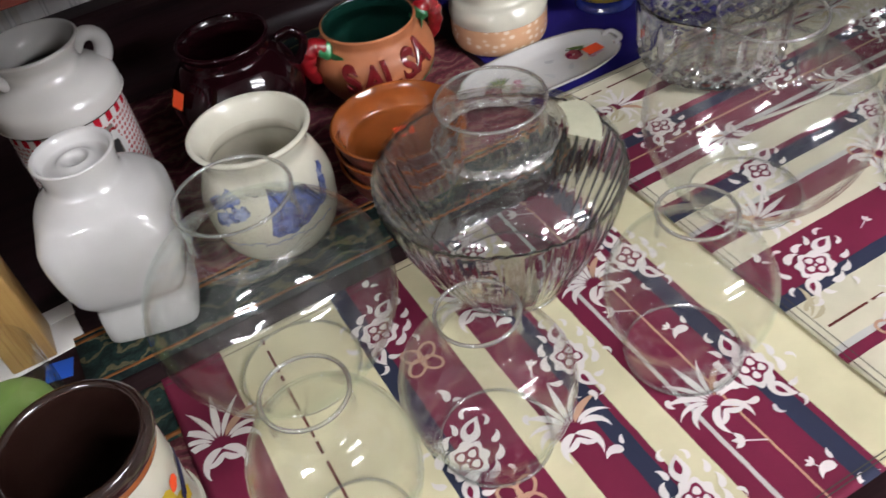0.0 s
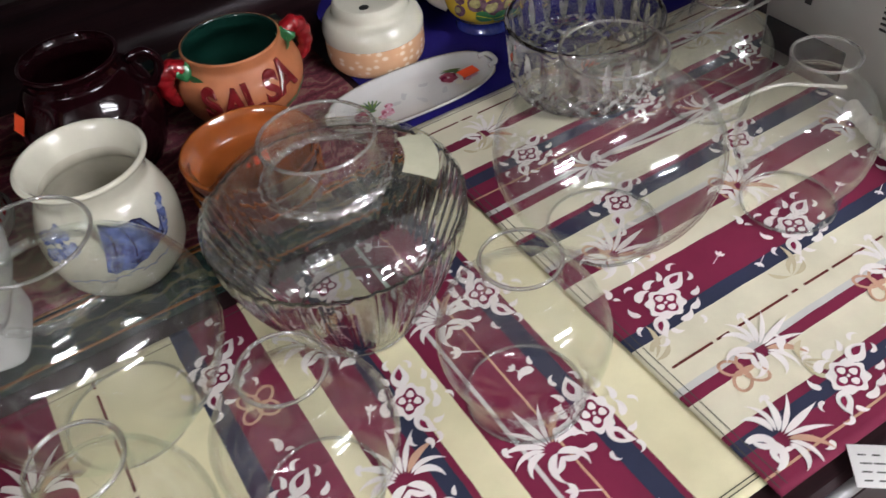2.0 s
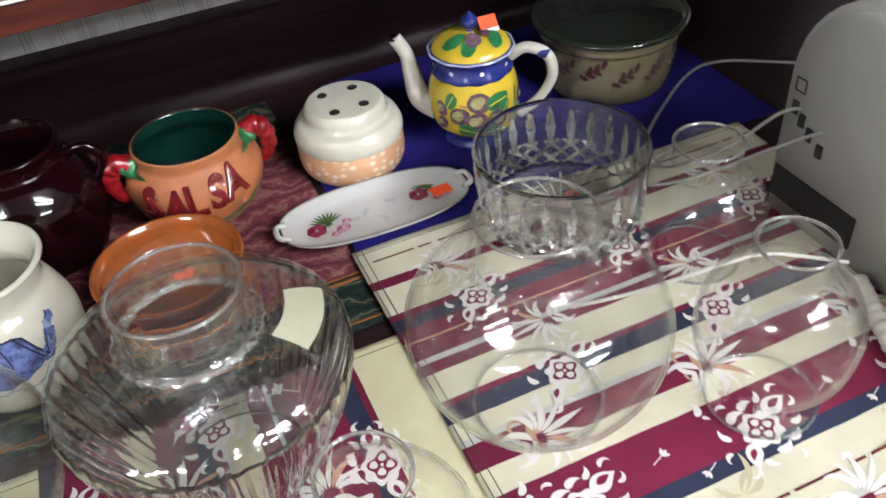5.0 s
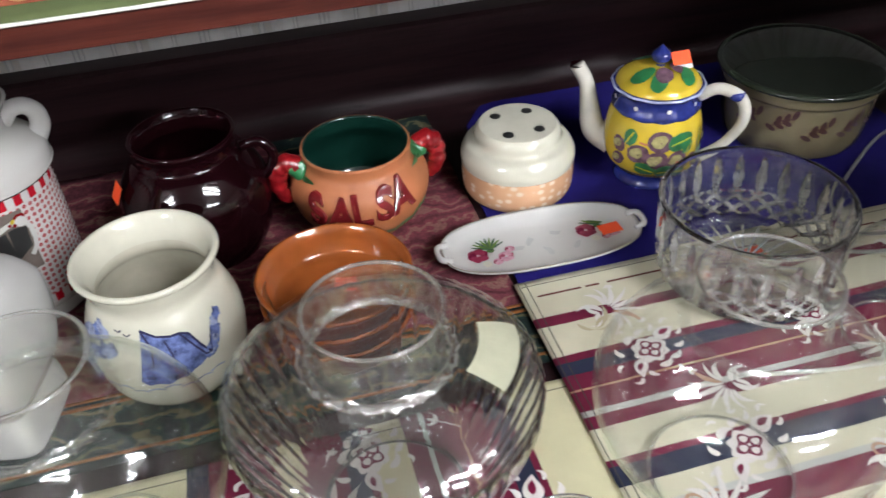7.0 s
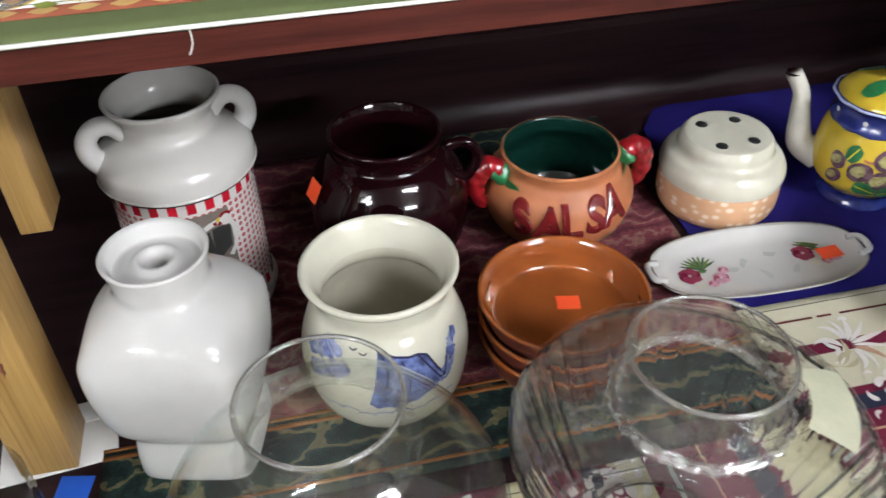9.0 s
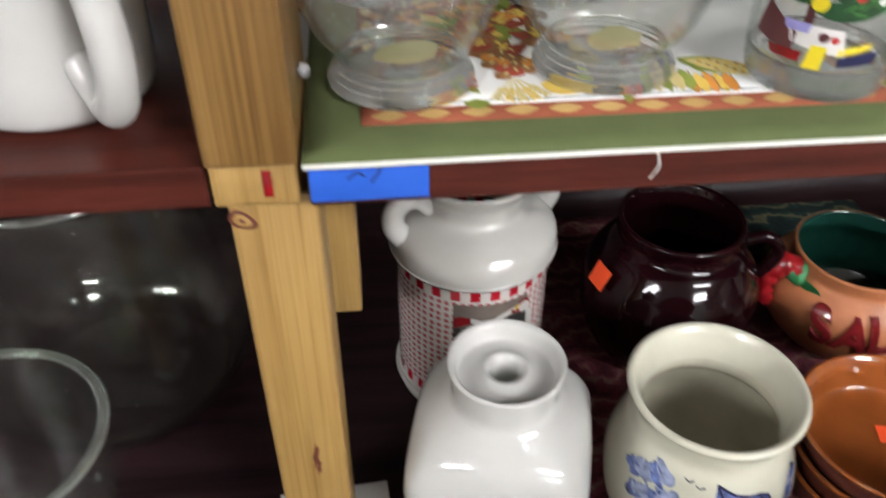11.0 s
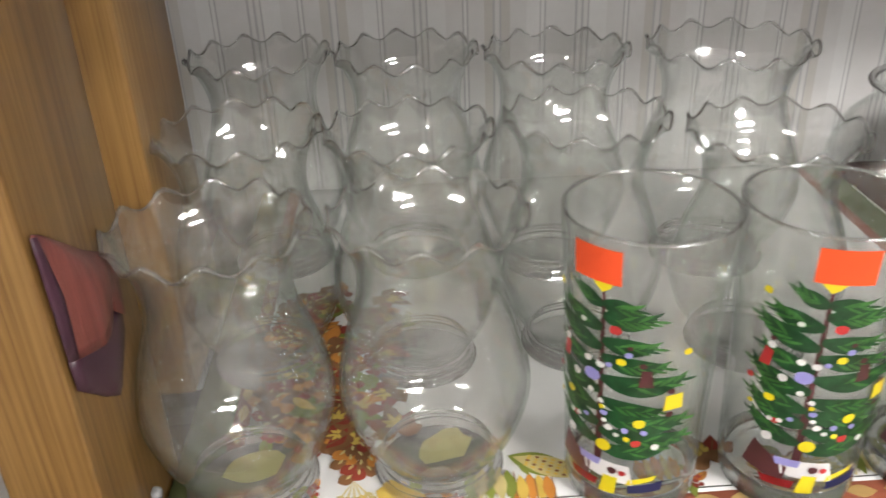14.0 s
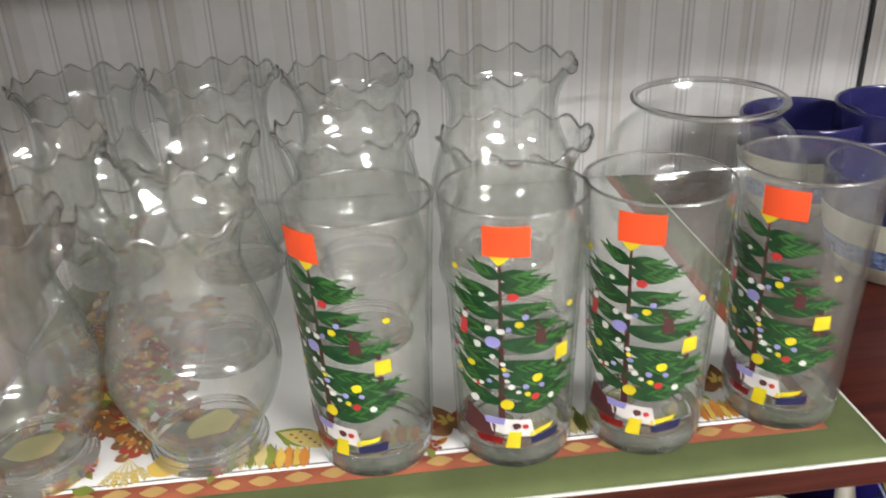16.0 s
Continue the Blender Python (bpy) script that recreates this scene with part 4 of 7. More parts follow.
def print_fruit(kind, cx, cy, s, a, z):
    """kind: 0 pumpkin, 1 pear, 2 apple, 3 cone, 4 berries and leaf, 5 wheat, 6 corn, 7 lobed leaf, 8 green gourd."""
    if kind in (0, 8):
        tones = (0, 1) if kind == 0 else (2, 5)
        for k, o in enumerate((-0.42, -0.22, 0.0, 0.22, 0.42)):
            fruit[tones[k % 2]].petal(cx + o * s, cy - 0.5 * s, s * (1.0 - 0.3 * abs(o)), s * 0.3, math.pi / 2 + a * 0.2, z + 0.00003 * k)
            ink_f.stroke([(cx + o * s + 0.11 * s, cy - 0.4 * s), (cx + o * s + 0.12 * s, cy + 0.3 * s)], 0.0006, z + 0.0002)
        fruit[2].petal(cx, cy + 0.4 * s, s * 0.4, s * 0.14, 1.9, z + 0.0002, 0.3)
    elif kind in (1, 2):
        fruit[kind].petal(cx - 0.55 * s * math.cos(a), cy - 0.55 * s * math.sin(a), s * 1.15, s * (0.85 if kind == 2 else 0.72), a, z, 0.0, 10, 0.7)
        fruit[0 if kind == 1 else 1].petal(cx - 0.4 * s * math.cos(a), cy - 0.4 * s * math.sin(a), s * 0.8, s * 0.3, a + 0.15, z + 0.0001, 0.2, 7, 0.8)
        fruit[3].petal(cx + 0.5 * s * math.cos(a), cy + 0.5 * s * math.sin(a), s * 0.35, s * 0.08, a + 0.5, z + 0.0001)
        fruit[2].petal(cx + 0.4 * s * math.cos(a), cy + 0.4 * s * math.sin(a), s * 0.6, s * 0.26, a + 1.6, z + 0.00015, 0.4)
    elif kind == 3:
        for r in range(4):
            for q in range(3):
                x, y = (q - 1 + 0.5 * (r % 2)) * 0.3 * s, (r - 1.5) * 0.27 * s
                px_, py_ = cx + x * math.cos(a) - y * math.sin(a), cy + x * math.sin(a) + y * math.cos(a)
                fruit[(3, 4, 3, 0)[(r + q) % 4]].petal(px_ - 0.2 * s * math.cos(a + 0.6 * q), py_ - 0.2 * s * math.sin(a + 0.6 * q), s * 0.44, s * 0.36, a + 0.6 * q, z + 0.00003 * r, 0.1, 6, 0.8)
                fruit[5].petal(px_, py_, s * 0.2, s * 0.07, a + 0.6 * q + 0.4, z + 0.00014, 0.2)
    elif kind == 4:
        for q in range(7):
            fruit[4].petal(cx + 0.28 * s * math.cos(q * 0.9) * (q > 0), cy + 0.28 * s * math.sin(q * 0.9) * (q > 0), s * 0.27, s * 0.27, 0, z + 0.00003 * q)
        for q in range(3):
            fruit[2 if q else 0].petal(cx, cy, s * 0.95, s * 0.38, a + 2.0 * q, z - 0.00005, 0.25)
            ink_f.stroke([(cx, cy), (cx + 0.8 * s * math.cos(a + 2 * q + 0.12), cy + 0.8 * s * math.sin(a + 2 * q + 0.12))], 0.0005, z + 0.0001)
    elif kind == 6:
        for side in (1, -1):
            fruit[2].petal(cx - 0.7 * s * math.cos(a), cy - 0.7 * s * math.sin(a), s * 1.25, s * 0.34, a + 0.32 * side, z - 0.00003, -0.3 * side, 9)
        fruit[5].petal(cx - 0.6 * s * math.cos(a), cy - 0.6 * s * math.sin(a), s * 1.5, s * 0.52, a, z + 0.00005, 0.0, 10)
        for q in range(-2, 3):
            for w in range(7):
                u, v = (-0.35 + 0.15 * w) * s, 0.085 * q * s * (1 - 0.09 * abs(w - 3))
                fruit[1 if (q + w) % 3 else 3].petal(cx + u * math.cos(a) - v * math.sin(a), cy + u * math.sin(a) + v * math.cos(a), s * 0.1, s * 0.07, a, z + 0.0003, 0.0, 3)
    elif kind == 7:
        for q, ln in ((0, 1.0), (0.75, 0.8), (-0.75, 0.8), (1.5, 0.55), (-1.5, 0.55)):
            fruit[(3, 4, 0)[int(abs(q) * 2) % 3]].petal(cx - 0.35 * s * math.cos(a), cy - 0.35 * s * math.sin(a), s * ln, s * 0.42, a + q, z + 0.00002 * int(abs(q) * 4), 0.1, 8, 0.8)
            ink_f.stroke([(cx - 0.35 * s * math.cos(a), cy - 0.35 * s * math.sin(a)), (cx - 0.35 * s * math.cos(a) + 0.85 * s * ln * math.cos(a + q), cy - 0.35 * s * math.sin(a) + 0.85 * s * ln * math.sin(a + q))], 0.0006, z + 0.0004)
            fruit[1].petal(cx - 0.1 * s * math.cos(a), cy - 0.1 * s * math.sin(a), s * ln * 0.4, s * 0.12, a + q + 0.15, z + 0.0003, 0.2, 5)
    else:
        for q in range(5):
            b = a + 0.28 * (q - 2)
            fruit[5].petal(cx, cy, s * 1.3, s * 0.06, b, z)
            for w in range(4):
                u = (0.6 + 0.17 * w) * s
                for side in (1, -1):
                    fruit[1 if q % 2 else 5].petal(cx + u * math.cos(b), cy + u * math.sin(b), s * 0.26, s * 0.1, b + 0.5 * side, z + 0.00003)


FRONT = [(1, 0.0585, 0.0425, 0.017, 0.3), (4, 0.0695, 0.053, 0.0105, 1.0), (5, 0.09, 0.0585, 0.017, -1.5), (3, 0.089, 0.07, 0.022, 0.4), (7, 0.0885, 0.088, 0.025, 1.2),
         (1, 0.1125, 0.047, 0.0215, -0.25), (4, 0.138, 0.0405, 0.0105, 2.2), (8, 0.1556, 0.05, 0.023, 0.1), (0, 0.1752, 0.0462, 0.02, 0.0), (6, 0.183, 0.0605, 0.026, -0.45), (2, 0.205, 0.044, 0.017, 0.6),
         (0, 0.236, 0.0475, 0.02, 0.1), (4, 0.252, 0.043, 0.0115, 0.4), (7, 0.262, 0.0635, 0.024, 1.9), (1, 0.289, 0.047, 0.0205, 0.2), (5, 0.311, 0.058, 0.017, -1.7), (8, 0.335, 0.05, 0.022, 0.1),
         (6, 0.361, 0.0605, 0.026, 0.4), (2, 0.388, 0.0455, 0.018, 0.8), (0, 0.412, 0.048, 0.02, 0.0), (7, 0.4245, 0.076, 0.025, 1.3), (4, 0.442, 0.0475, 0.012, 2.0)]
for i, (kind, x, y, size, turn) in enumerate(FRONT):
    print_fruit(kind, x, y, size, turn, 0.2994 + 0.0004 * (i % 2))
fruit[2].petal(0.066, 0.0375, 0.012, 0.008, -0.4, 0.2997, 0.3)
for k in range(62):
    print_fruit((3, 7, 4, 3, 2, 7, 3)[k % 7], rnd.uniform(0.042, 0.112), 0.092 + 0.0023 * k + rnd.uniform(-0.004, 0.004), rnd.uniform(0.018, 0.027), rnd.uniform(0, 6), 0.2994 + 0.0004 * (k % 3))
for f, m in zip(fruit, M_FRUIT):
    f.done("fruit_print", m, fall)
ink_f.done("outline_print", M_FRUIT[3], fall, "fine brown printed outlines")

tape = tagged(part("blue_tape", box_bm(0.046, 0.0006, 0.0145, 0.0002, (0.0255, -0.0006, 0.2875)), M_TAPE), "strip of blue masking tape on the shelf edge", "tape")
ink = Flat()
ink.stroke([(0.0, 0.0), (0.004, 0.003), (0.007, 0.001)], 0.0009, 0.0)
ink.stroke([(0.009, -0.002), (0.012, 0.002), (0.013, 0.005)], 0.0009, 0.0)
o = ink.done("pen_stroke", M_INK, None)
o.matrix_world = Matrix.Translation((0.017, -0.0013, 0.2905)) @ pose(0, 0, 0, 90, 0, 0)
o.parent = tape
o.matrix_parent_inverse = Matrix.Identity(4)
tagged(part("loose_thread", tube_bm([(0.137, -0.0035, 0.2975), (0.1375, -0.006, 0.293), (0.1365, -0.0055, 0.289), (0.135, -0.005, 0.286)], 0.00035, 6), M_THREAD), "loose white thread hanging from the placemat edge", "thread")
card = empty("white_card", (0, 0, 0), 0, "folded white card under the pine post", "card")
part("card_sheet", moved(box_bm(0.075, 0.05, 0.0012, 0.0004, (0, 0, 0)), Matrix.Translation((-0.012, 0.036, -0.0022)) @ pose(0, 0, 0, 0, 0, 6)), M_CARD, card)
part("card_fold", moved(box_bm(0.07, 0.018, 0.0012, 0.0004, (0, 0, 0)), Matrix.Translation((-0.010, 0.058, -0.0008)) @ pose(0, 0, 0, 0, 0, 4)), M_CARD, card)
tagged(part("tape_scrap", moved(box_bm(0.022, 0.02, 0.0006, 0.0002), Matrix.Translation((0.001, -0.004, -0.0026)) @ pose(0, 0, 0, 0, 0, -12)), M_TAPE), "scrap of blue masking tape on the counter", "tape")
slip = empty("care_label", (0.556, -0.449, 0.0042), -38, "white cloth care label with tiny print at the counter edge", "label")
part("paper", box_bm(0.05, 0.03, 0.0005, 0.0001), M_CARD, slip)
bars = Flat()
for i in range(5):
    for j in range(4):
        x, y, w = -0.02 + 0.0085 * i, -0.011 + 0.006 * j, 0.005 + 0.0025 * ((i * 3 + j) % 3) / 2
        bars.poly([(x, y), (x + w, y), (x + w, y + 0.0011), (x, y + 0.0011)], 0.0005)
bars.done("printed_bar", M_DARKTHREAD, slip)


# ---- ceramic things ----
def radius_at(profile, z):
    for (r0, z0), (r1, z1) in zip(profile, profile[1:]):
        if min(z0, z1) <= z <= max(z0, z1) and abs(z1 - z0) > 1e-7:
            return r0 + (r1 - r0) * (z - z0) / (z1 - z0)
    return profile[-1][0]


def wrapped(bm, profile, angle, lift=0.0006):
    """Bend a flat drawing (x along the wall, y up from z 0, z outwards) round a turned wall, centred at the angle in degrees."""
    a0 = radians(angle)
    for v in bm.verts:
        r = radius_at(profile, v.co.y)
        a = a0 + v.co.x / max(r, 0.004)
        d = r + lift + v.co.z
        v.co = Vector((d * math.cos(a), d * math.sin(a), v.co.y))
    bmesh.ops.recalc_face_normals(bm, faces=bm.faces)
    return bm


def blob_flat(cx, cy, sx, sy, a=0.0, n=14, lump=0.0, seed=0, thick=0.0):
    bm = bmesh.new()
    rng = random.Random(seed)
    ca, sa = math.cos(a), math.sin(a)
    ring = []
    for i in range(n):
        t = 2 * math.pi * i / n
        k = 1 + lump * rng.uniform(-1, 1)
        x, y = sx * k * math.cos(t), sy * k * math.sin(t)
        ring.append(bm.verts.new((cx + x * ca - y * sa, cy + x * sa + y * ca, 0)))
    mid = bm.verts.new((cx, cy, thick))
    for i in range(n):
        bm.faces.new((mid, ring[i], ring[(i + 1) % n]))
    return bm


def quad_flat(pts, n=5, z=0.0):
    """A four-cornered patch, divided so that it can bend."""
    bm = bmesh.new()
    a, b, c, d = [Vector((*p, z)) for p in pts]
    g = [[bm.verts.new(a.lerp(b, i / n).lerp(d.lerp(c, i / n), j / n)) for i in range(n + 1)] for j in range(n + 1)]
    for j in range(n):
        for i in range(n):
            bm.faces.new((g[j][i], g[j][i + 1], g[j + 1][i + 1], g[j + 1][i]))
    return bm


def stroke_flat(pts, width, z=0.0):
    bm = bmesh.new()
    prev = None
    for i, (x, y) in enumerate(pts):
        x0, y0 = pts[max(i - 1, 0)]
        x1, y1 = pts[min(i + 1, len(pts) - 1)]
        d = math.hypot(x1 - x0, y1 - y0) or 1
        nx, ny = -(y1 - y0) / d * width / 2, (x1 - x0) / d * width / 2
        cur = (bm.verts.new((x + nx, y + ny, z)), bm.verts.new((x - nx, y - ny, z)))
        if prev:
            bm.faces.new((prev[0], prev[1], cur[1], cur[0]))
        prev = cur
    return bm


def price_sticker(place, normal, w, h, spin=0.0, label="orange price sticker"):
    """A small square label lying on a surface."""
    m = Vector(normal).to_track_quat("Z", "Y").to_matrix().to_4x4()
    ob = part("price_sticker", quad_flat([(-w / 2, -h / 2), (w / 2, -h / 2), (w / 2, h / 2), (-w / 2, h / 2)], 2), M_STICKER)
    ob.matrix_world = Matrix.Translation(place) @ m @ pose(0, 0, 0, 0, 0, spin)
    return ob


def under(ob, parent):
    """Hang a piece that is already placed under its thing."""
    ob.parent = parent
    ob.matrix_parent_inverse = parent.matrix_world.inverted()
    return ob


bpy.context.view_layer.update()

# milk can jar
can_p = smooth_profile([(0.049, 0.0), (0.0525, 0.004), (0.0535, 0.015), (0.0515, 0.02), (0.0515, 0.07), (0.0515, 0.125), (0.0545, 0.128), (0.0555, 0.137), (0.0535, 0.146), (0.045, 0.155), (0.034, 0.1615), (0.0315, 0.168), (0.0325, 0.175), (0.0395, 0.186)], 5)
jar = empty("milk_can_jar", (0.0908, 0.1665, 0.0), 16, "white ceramic milk can jar with red checks and two handles", "jar")
jar.scale = (1.0, 1.0, 0.965)
part("body", lathe(hollow(can_p, 0.0035, 0.008), 80), M_CANBODY, jar)
for s in (1, -1):
    part("handle", tube_bm([(s * 0.030, 0.0, 0.164), (s * 0.038, 0, 0.1725), (s * 0.0475, 0, 0.173), (s * 0.0545, 0, 0.1655), (s * 0.0545, 0, 0.154), (s * 0.048, 0, 0.144)], 0.0072, 16, (1.0, 0.95, 0.95, 1.0, 1.1, 1.25)), M_WHITE, jar)
g = -92


def loft_flat(top, bottom, n=8):
    """A painted patch between an upper and a lower line of the same number of points."""
    bm = bmesh.new()
    rows = [[bm.verts.new((a[0] + (b[0] - a[0]) * j / n, a[1] + (b[1] - a[1]) * j / n, 0)) for a, b in zip(top, bottom)] for j in range(n + 1)]
    for p, q in zip(rows, rows[1:]):
        for i in range(len(p) - 1):
            bm.faces.new((p[i], p[i + 1], q[i + 1], q[i]))
    return bm


M_PANEL = glaze("brown_panel_paint", (0.17, 0.14, 0.12), 0.2, 0.3)
part("painted_panel", wrapped(quad_flat([(-0.031, 0.058), (0.0205, 0.058), (0.0205, 0.1145), (-0.031, 0.1145)], 10), can_p, g, 0.0003), M_PANEL, jar, "grey brown painted panel")
part("goose_body", wrapped(loft_flat([(-0.0308, 0.088), (-0.022, 0.094), (-0.012, 0.0945), (-0.002, 0.097), (0.01, 0.1005), (0.0195, 0.0985)], [(-0.0308, 0.07), (-0.022, 0.064), (-0.012, 0.063), (-0.002, 0.066), (0.009, 0.074), (0.018, 0.08)]), can_p, g, 0.0006), M_DARK, jar, "black painted body")
part("goose", merged(wrapped(stroke_flat([(-0.0195, 0.1015), (-0.012, 0.0985), (-0.004, 0.0995), (0.004, 0.1035), (0.011, 0.1055)], 0.0042), can_p, g, 0.0008), wrapped(blob_flat(0.0168, 0.1045, 0.0052, 0.0046, -0.4, 16, 0.04), can_p, g, 0.0009), wrapped(stroke_flat([(0.019, 0.104), (0.0222, 0.096), (0.0226, 0.087), (0.0205, 0.078), (0.0155, 0.072)], 0.0038), can_p, g, 0.0009)), M_WHITE, jar, "white painted neck and outline")
part("goose_beak", wrapped(blob_flat(0.0112, 0.1068, 0.0022, 0.0014, 0.9), can_p, g, 0.0012), M_YELLOW, jar, "yellow painted beak")
part("goose_wattle", merged(wrapped(blob_flat(0.0118, 0.1032, 0.0016, 0.0016, 0.2), can_p, g, 0.0013), wrapped(blob_flat(0.0085, 0.1045, 0.0014, 0.0014, 0.2), can_p, g, 0.0013)), M_RED, jar, "red painted wattle")
part("goose_comb", wrapped(stroke_flat([(0.0128, 0.1085), (0.0158, 0.1106), (0.019, 0.1102), (0.0212, 0.1078)], 0.0024), can_p, g, 0.0012), M_RED, jar, "red painted comb")
part("red_patch", wrapped(loft_flat([(-0.0306, 0.1025), (-0.026, 0.1045), (-0.0195, 0.1035)], [(-0.0306, 0.093), (-0.026, 0.0955), (-0.0195, 0.0985)], 4), can_p, g, 0.001), M_RED, jar, "red painted patch")
for k in range(4):
    part("painted_scallop", wrapped(blob_flat(-0.0275 + 0.0062 * k, 0.0915 + 0.0012 * (k % 2), 0.0024, 0.0026, 0.2, 12), can_p, g, 0.0011), M_DARK, jar, "black painted scallop")

# square white vase
def squared(a, r, z):
    k = max(0.0, min(1.0, (0.137 - z) / 0.03)) * 0.9
    c = (abs(math.cos(a)) ** 7 + abs(math.sin(a)) ** 7) ** (-1 / 7)
    return r * (1 + k * (c - 1)), z


vase = empty("white_vase", (0.0885, 0.0185, 0), -14, "glossy white square-shouldered ceramic vase with round neck", "vase")
vp = smooth_profile([(0.036, 0.0), (0.0385, 0.003), (0.038, 0.020), (0.0365, 0.034), (0.0385, 0.040), (0.0445, 0.052), (0.0485, 0.075), (0.0495, 0.1), (0.0455, 0.122), (0.034, 0.1345), (0.0282, 0.141), (0.0280, 0.150), (0.0305, 0.162)], 6)
VN = [p for p in vp if p[1] >= 0.1385]
part("body", lathe([(0, 0)] + [p for p in vp if p[1] < 0.1385] + VN[:1], 96, squared), M_WHITE, vase)
part("neck", lathe(VN + [(0.0292, 0.1632), (0.0265, 0.160), (0.0252, 0.1535), (0.0243, 0.152), (0.014, 0.1545), (0.012, 0.157), (0.0095, 0.157), (0.0085, 0.15), (0.008, 0.12), (0, 0.115)], 96), M_WHITE, vase, "round flared neck with inner cup")

# dark bean pot
pot_p = smooth_profile([(0.043, 0), (0.052, 0.006), (0.062, 0.028), (0.0648, 0.052), (0.0625, 0.072), (0.0505, 0.092), (0.0425, 0.1005), (0.042, 0.108), (0.0447, 0.1145)], 6)
bean = empty("bean_pot", (0.2435, 0.187, 0), 0, "dark brown glazed bean pot with loop handle", "pot")
part("body", lathe(hollow(pot_p, 0.004, 0.008), 80), M_BROWN, bean)
for ang in (-12,):
    ca, sa = math.cos(radians(ang)), math.sin(radians(ang))
    part("handle", tube_bm([(0.047 * ca, 0.047 * sa, 0.1), (0.062 * ca, 0.062 * sa, 0.104), (0.072 * ca, 0.072 * sa, 0.094), (0.07 * ca, 0.07 * sa, 0.08), (0.062 * ca, 0.062 * sa, 0.07)], 0.0045, 12), M_BROWN, bean)
under(price_sticker((0.1832, 0.1675, 0.0825), (-0.85, -0.3, 0.45), 0.0165, 0.0165, 88), bean)

# salsa bowl
sp = smooth_profile([(0.036, 0), (0.042, 0.004), (0.057, 0.022), (0.063, 0.042), (0.060, 0.057), (0.0525, 0.066), (0.0485, 0.072), (0.049, 0.0805)], 6)
salsa = empty("salsa_bowl", (0.3862, 0.1805, 0), 0, "terracotta salsa bowl with red chili handles and lettering", "bowl")
full = hollow(sp, 0.0035, 0.008)
cut = [i for i, p in enumerate(full) if p == max(full, key=lambda q: q[1])][0]
part("body", lathe(full[:cut + 1], 80), M_TERRA, salsa)
part("inner_glaze", lathe(full[cut:], 80), M_TEAL, salsa, "dark green glazed inside")


def letter_mesh(ch, size, depth):
    cu = bpy.data.curves.new("letter", "FONT")
    cu.body, cu.size, cu.extrude, cu.bevel_depth, cu.align_x, cu.offset = ch, size, depth, 0.0006, "CENTER", 0.0008
    ob = bpy.data.objects.new("letter", cu)
    scene.collection.objects.link(ob)
    me = bpy.data.meshes.new_from_object(ob.evaluated_get(bpy.context.evaluated_depsgraph_get()))
    bpy.data.objects.remove(ob)
    bm = bmesh.new()
    bm.from_mesh(me)
    bpy.data.meshes.remove(me)
    return bm


for i, ch in enumerate("SALSA"):
    bm = letter_mesh(ch, 0.037, 0.0013)
    bmesh.ops.triangulate(bm, faces=bm.faces)
    for _ in range(3):
        bmesh.ops.subdivide_edges(bm, edges=[e for e in bm.edges if e.calc_length() > 0.003], cuts=1)
    rot = (0.12, -0.12, 0.06, -0.05, 0.15)[i]
    bm.transform(Matrix.Diagonal((0.9, 1.0, 1, 1)))
    bm.transform(Matrix.Translation((-0.0405 + 0.0192 * i, 0.0345 + (0.002, 0.001, 0.003, 0.0055, 0.0085)[i], 0)) @ Matrix.Rotation(rot, 4, "Z"))
    part("letter", wrapped(bm, sp, -96, 0.0008), M_PAINTRED, salsa, "raised dark red letter")
for s in (1, -1):
    part("chili", tube_bm([(s * 0.052, -0.006, 0.069), (s * 0.061, -0.006, 0.077), (s * 0.0705, -0.005, 0.07), (s * 0.072, -0.004, 0.052), (s * 0.064, -0.004, 0.036)], 0.009, 16, (0.75, 1.0, 1.12, 0.9, 1.14, 0.93, 1.12, 0.88, 1.05, 0.84, 0.95, 0.76, 0.8, 0.6, 0.35), 8), M_RED, salsa, "glossy red lumpy ceramic chili handle")
    part("chili_cap", moved(lathe(smooth_profile([(0, -0.008), (0.008, -0.005), (0.0098, 0.0), (0.007, 0.006), (0.003, 0.010), (0, 0.011)], 4), 20, lambda a, r, z: (r * (1 + 0.14 * math.cos(5 * a)), z)), Matrix.Translation((s * 0.0535, -0.008, 0.0705)) @ pose(0, 0, 0, 10, -40 * s, 0)), M_GREEN, salsa, "green painted stem cap")
    for k in range(2):
        leaf = part("chili_leaf", wrapped(blob_flat(0, 0, 0.011, 0.0052, 0.0, 12, 0.15, k, 0.002), [(0.052, -0.02), (0.052, 0.02)], 0, 0.001), M_GREEN, salsa, "green painted leaf")
        leaf.matrix_parent_inverse = Matrix.Identity(4)
        leaf.matrix_basis = Matrix.Translation((0, 0, 0.0655 - 0.007 * k)) @ pose(0, 0, 0, 0, 0, (-22 - 6 * k) if s > 0 else (-158 + 6 * k))
part("vine", wrapped(stroke_flat([(-0.02 + 0.007 * i, 0.016 + 0.002 * math.sin(i * 2.2) + 0.0004 * i * i * 0.4) for i in range(12)], 0.0055), sp, -85, 0.0009), M_GREEN, salsa, "green painted vine")

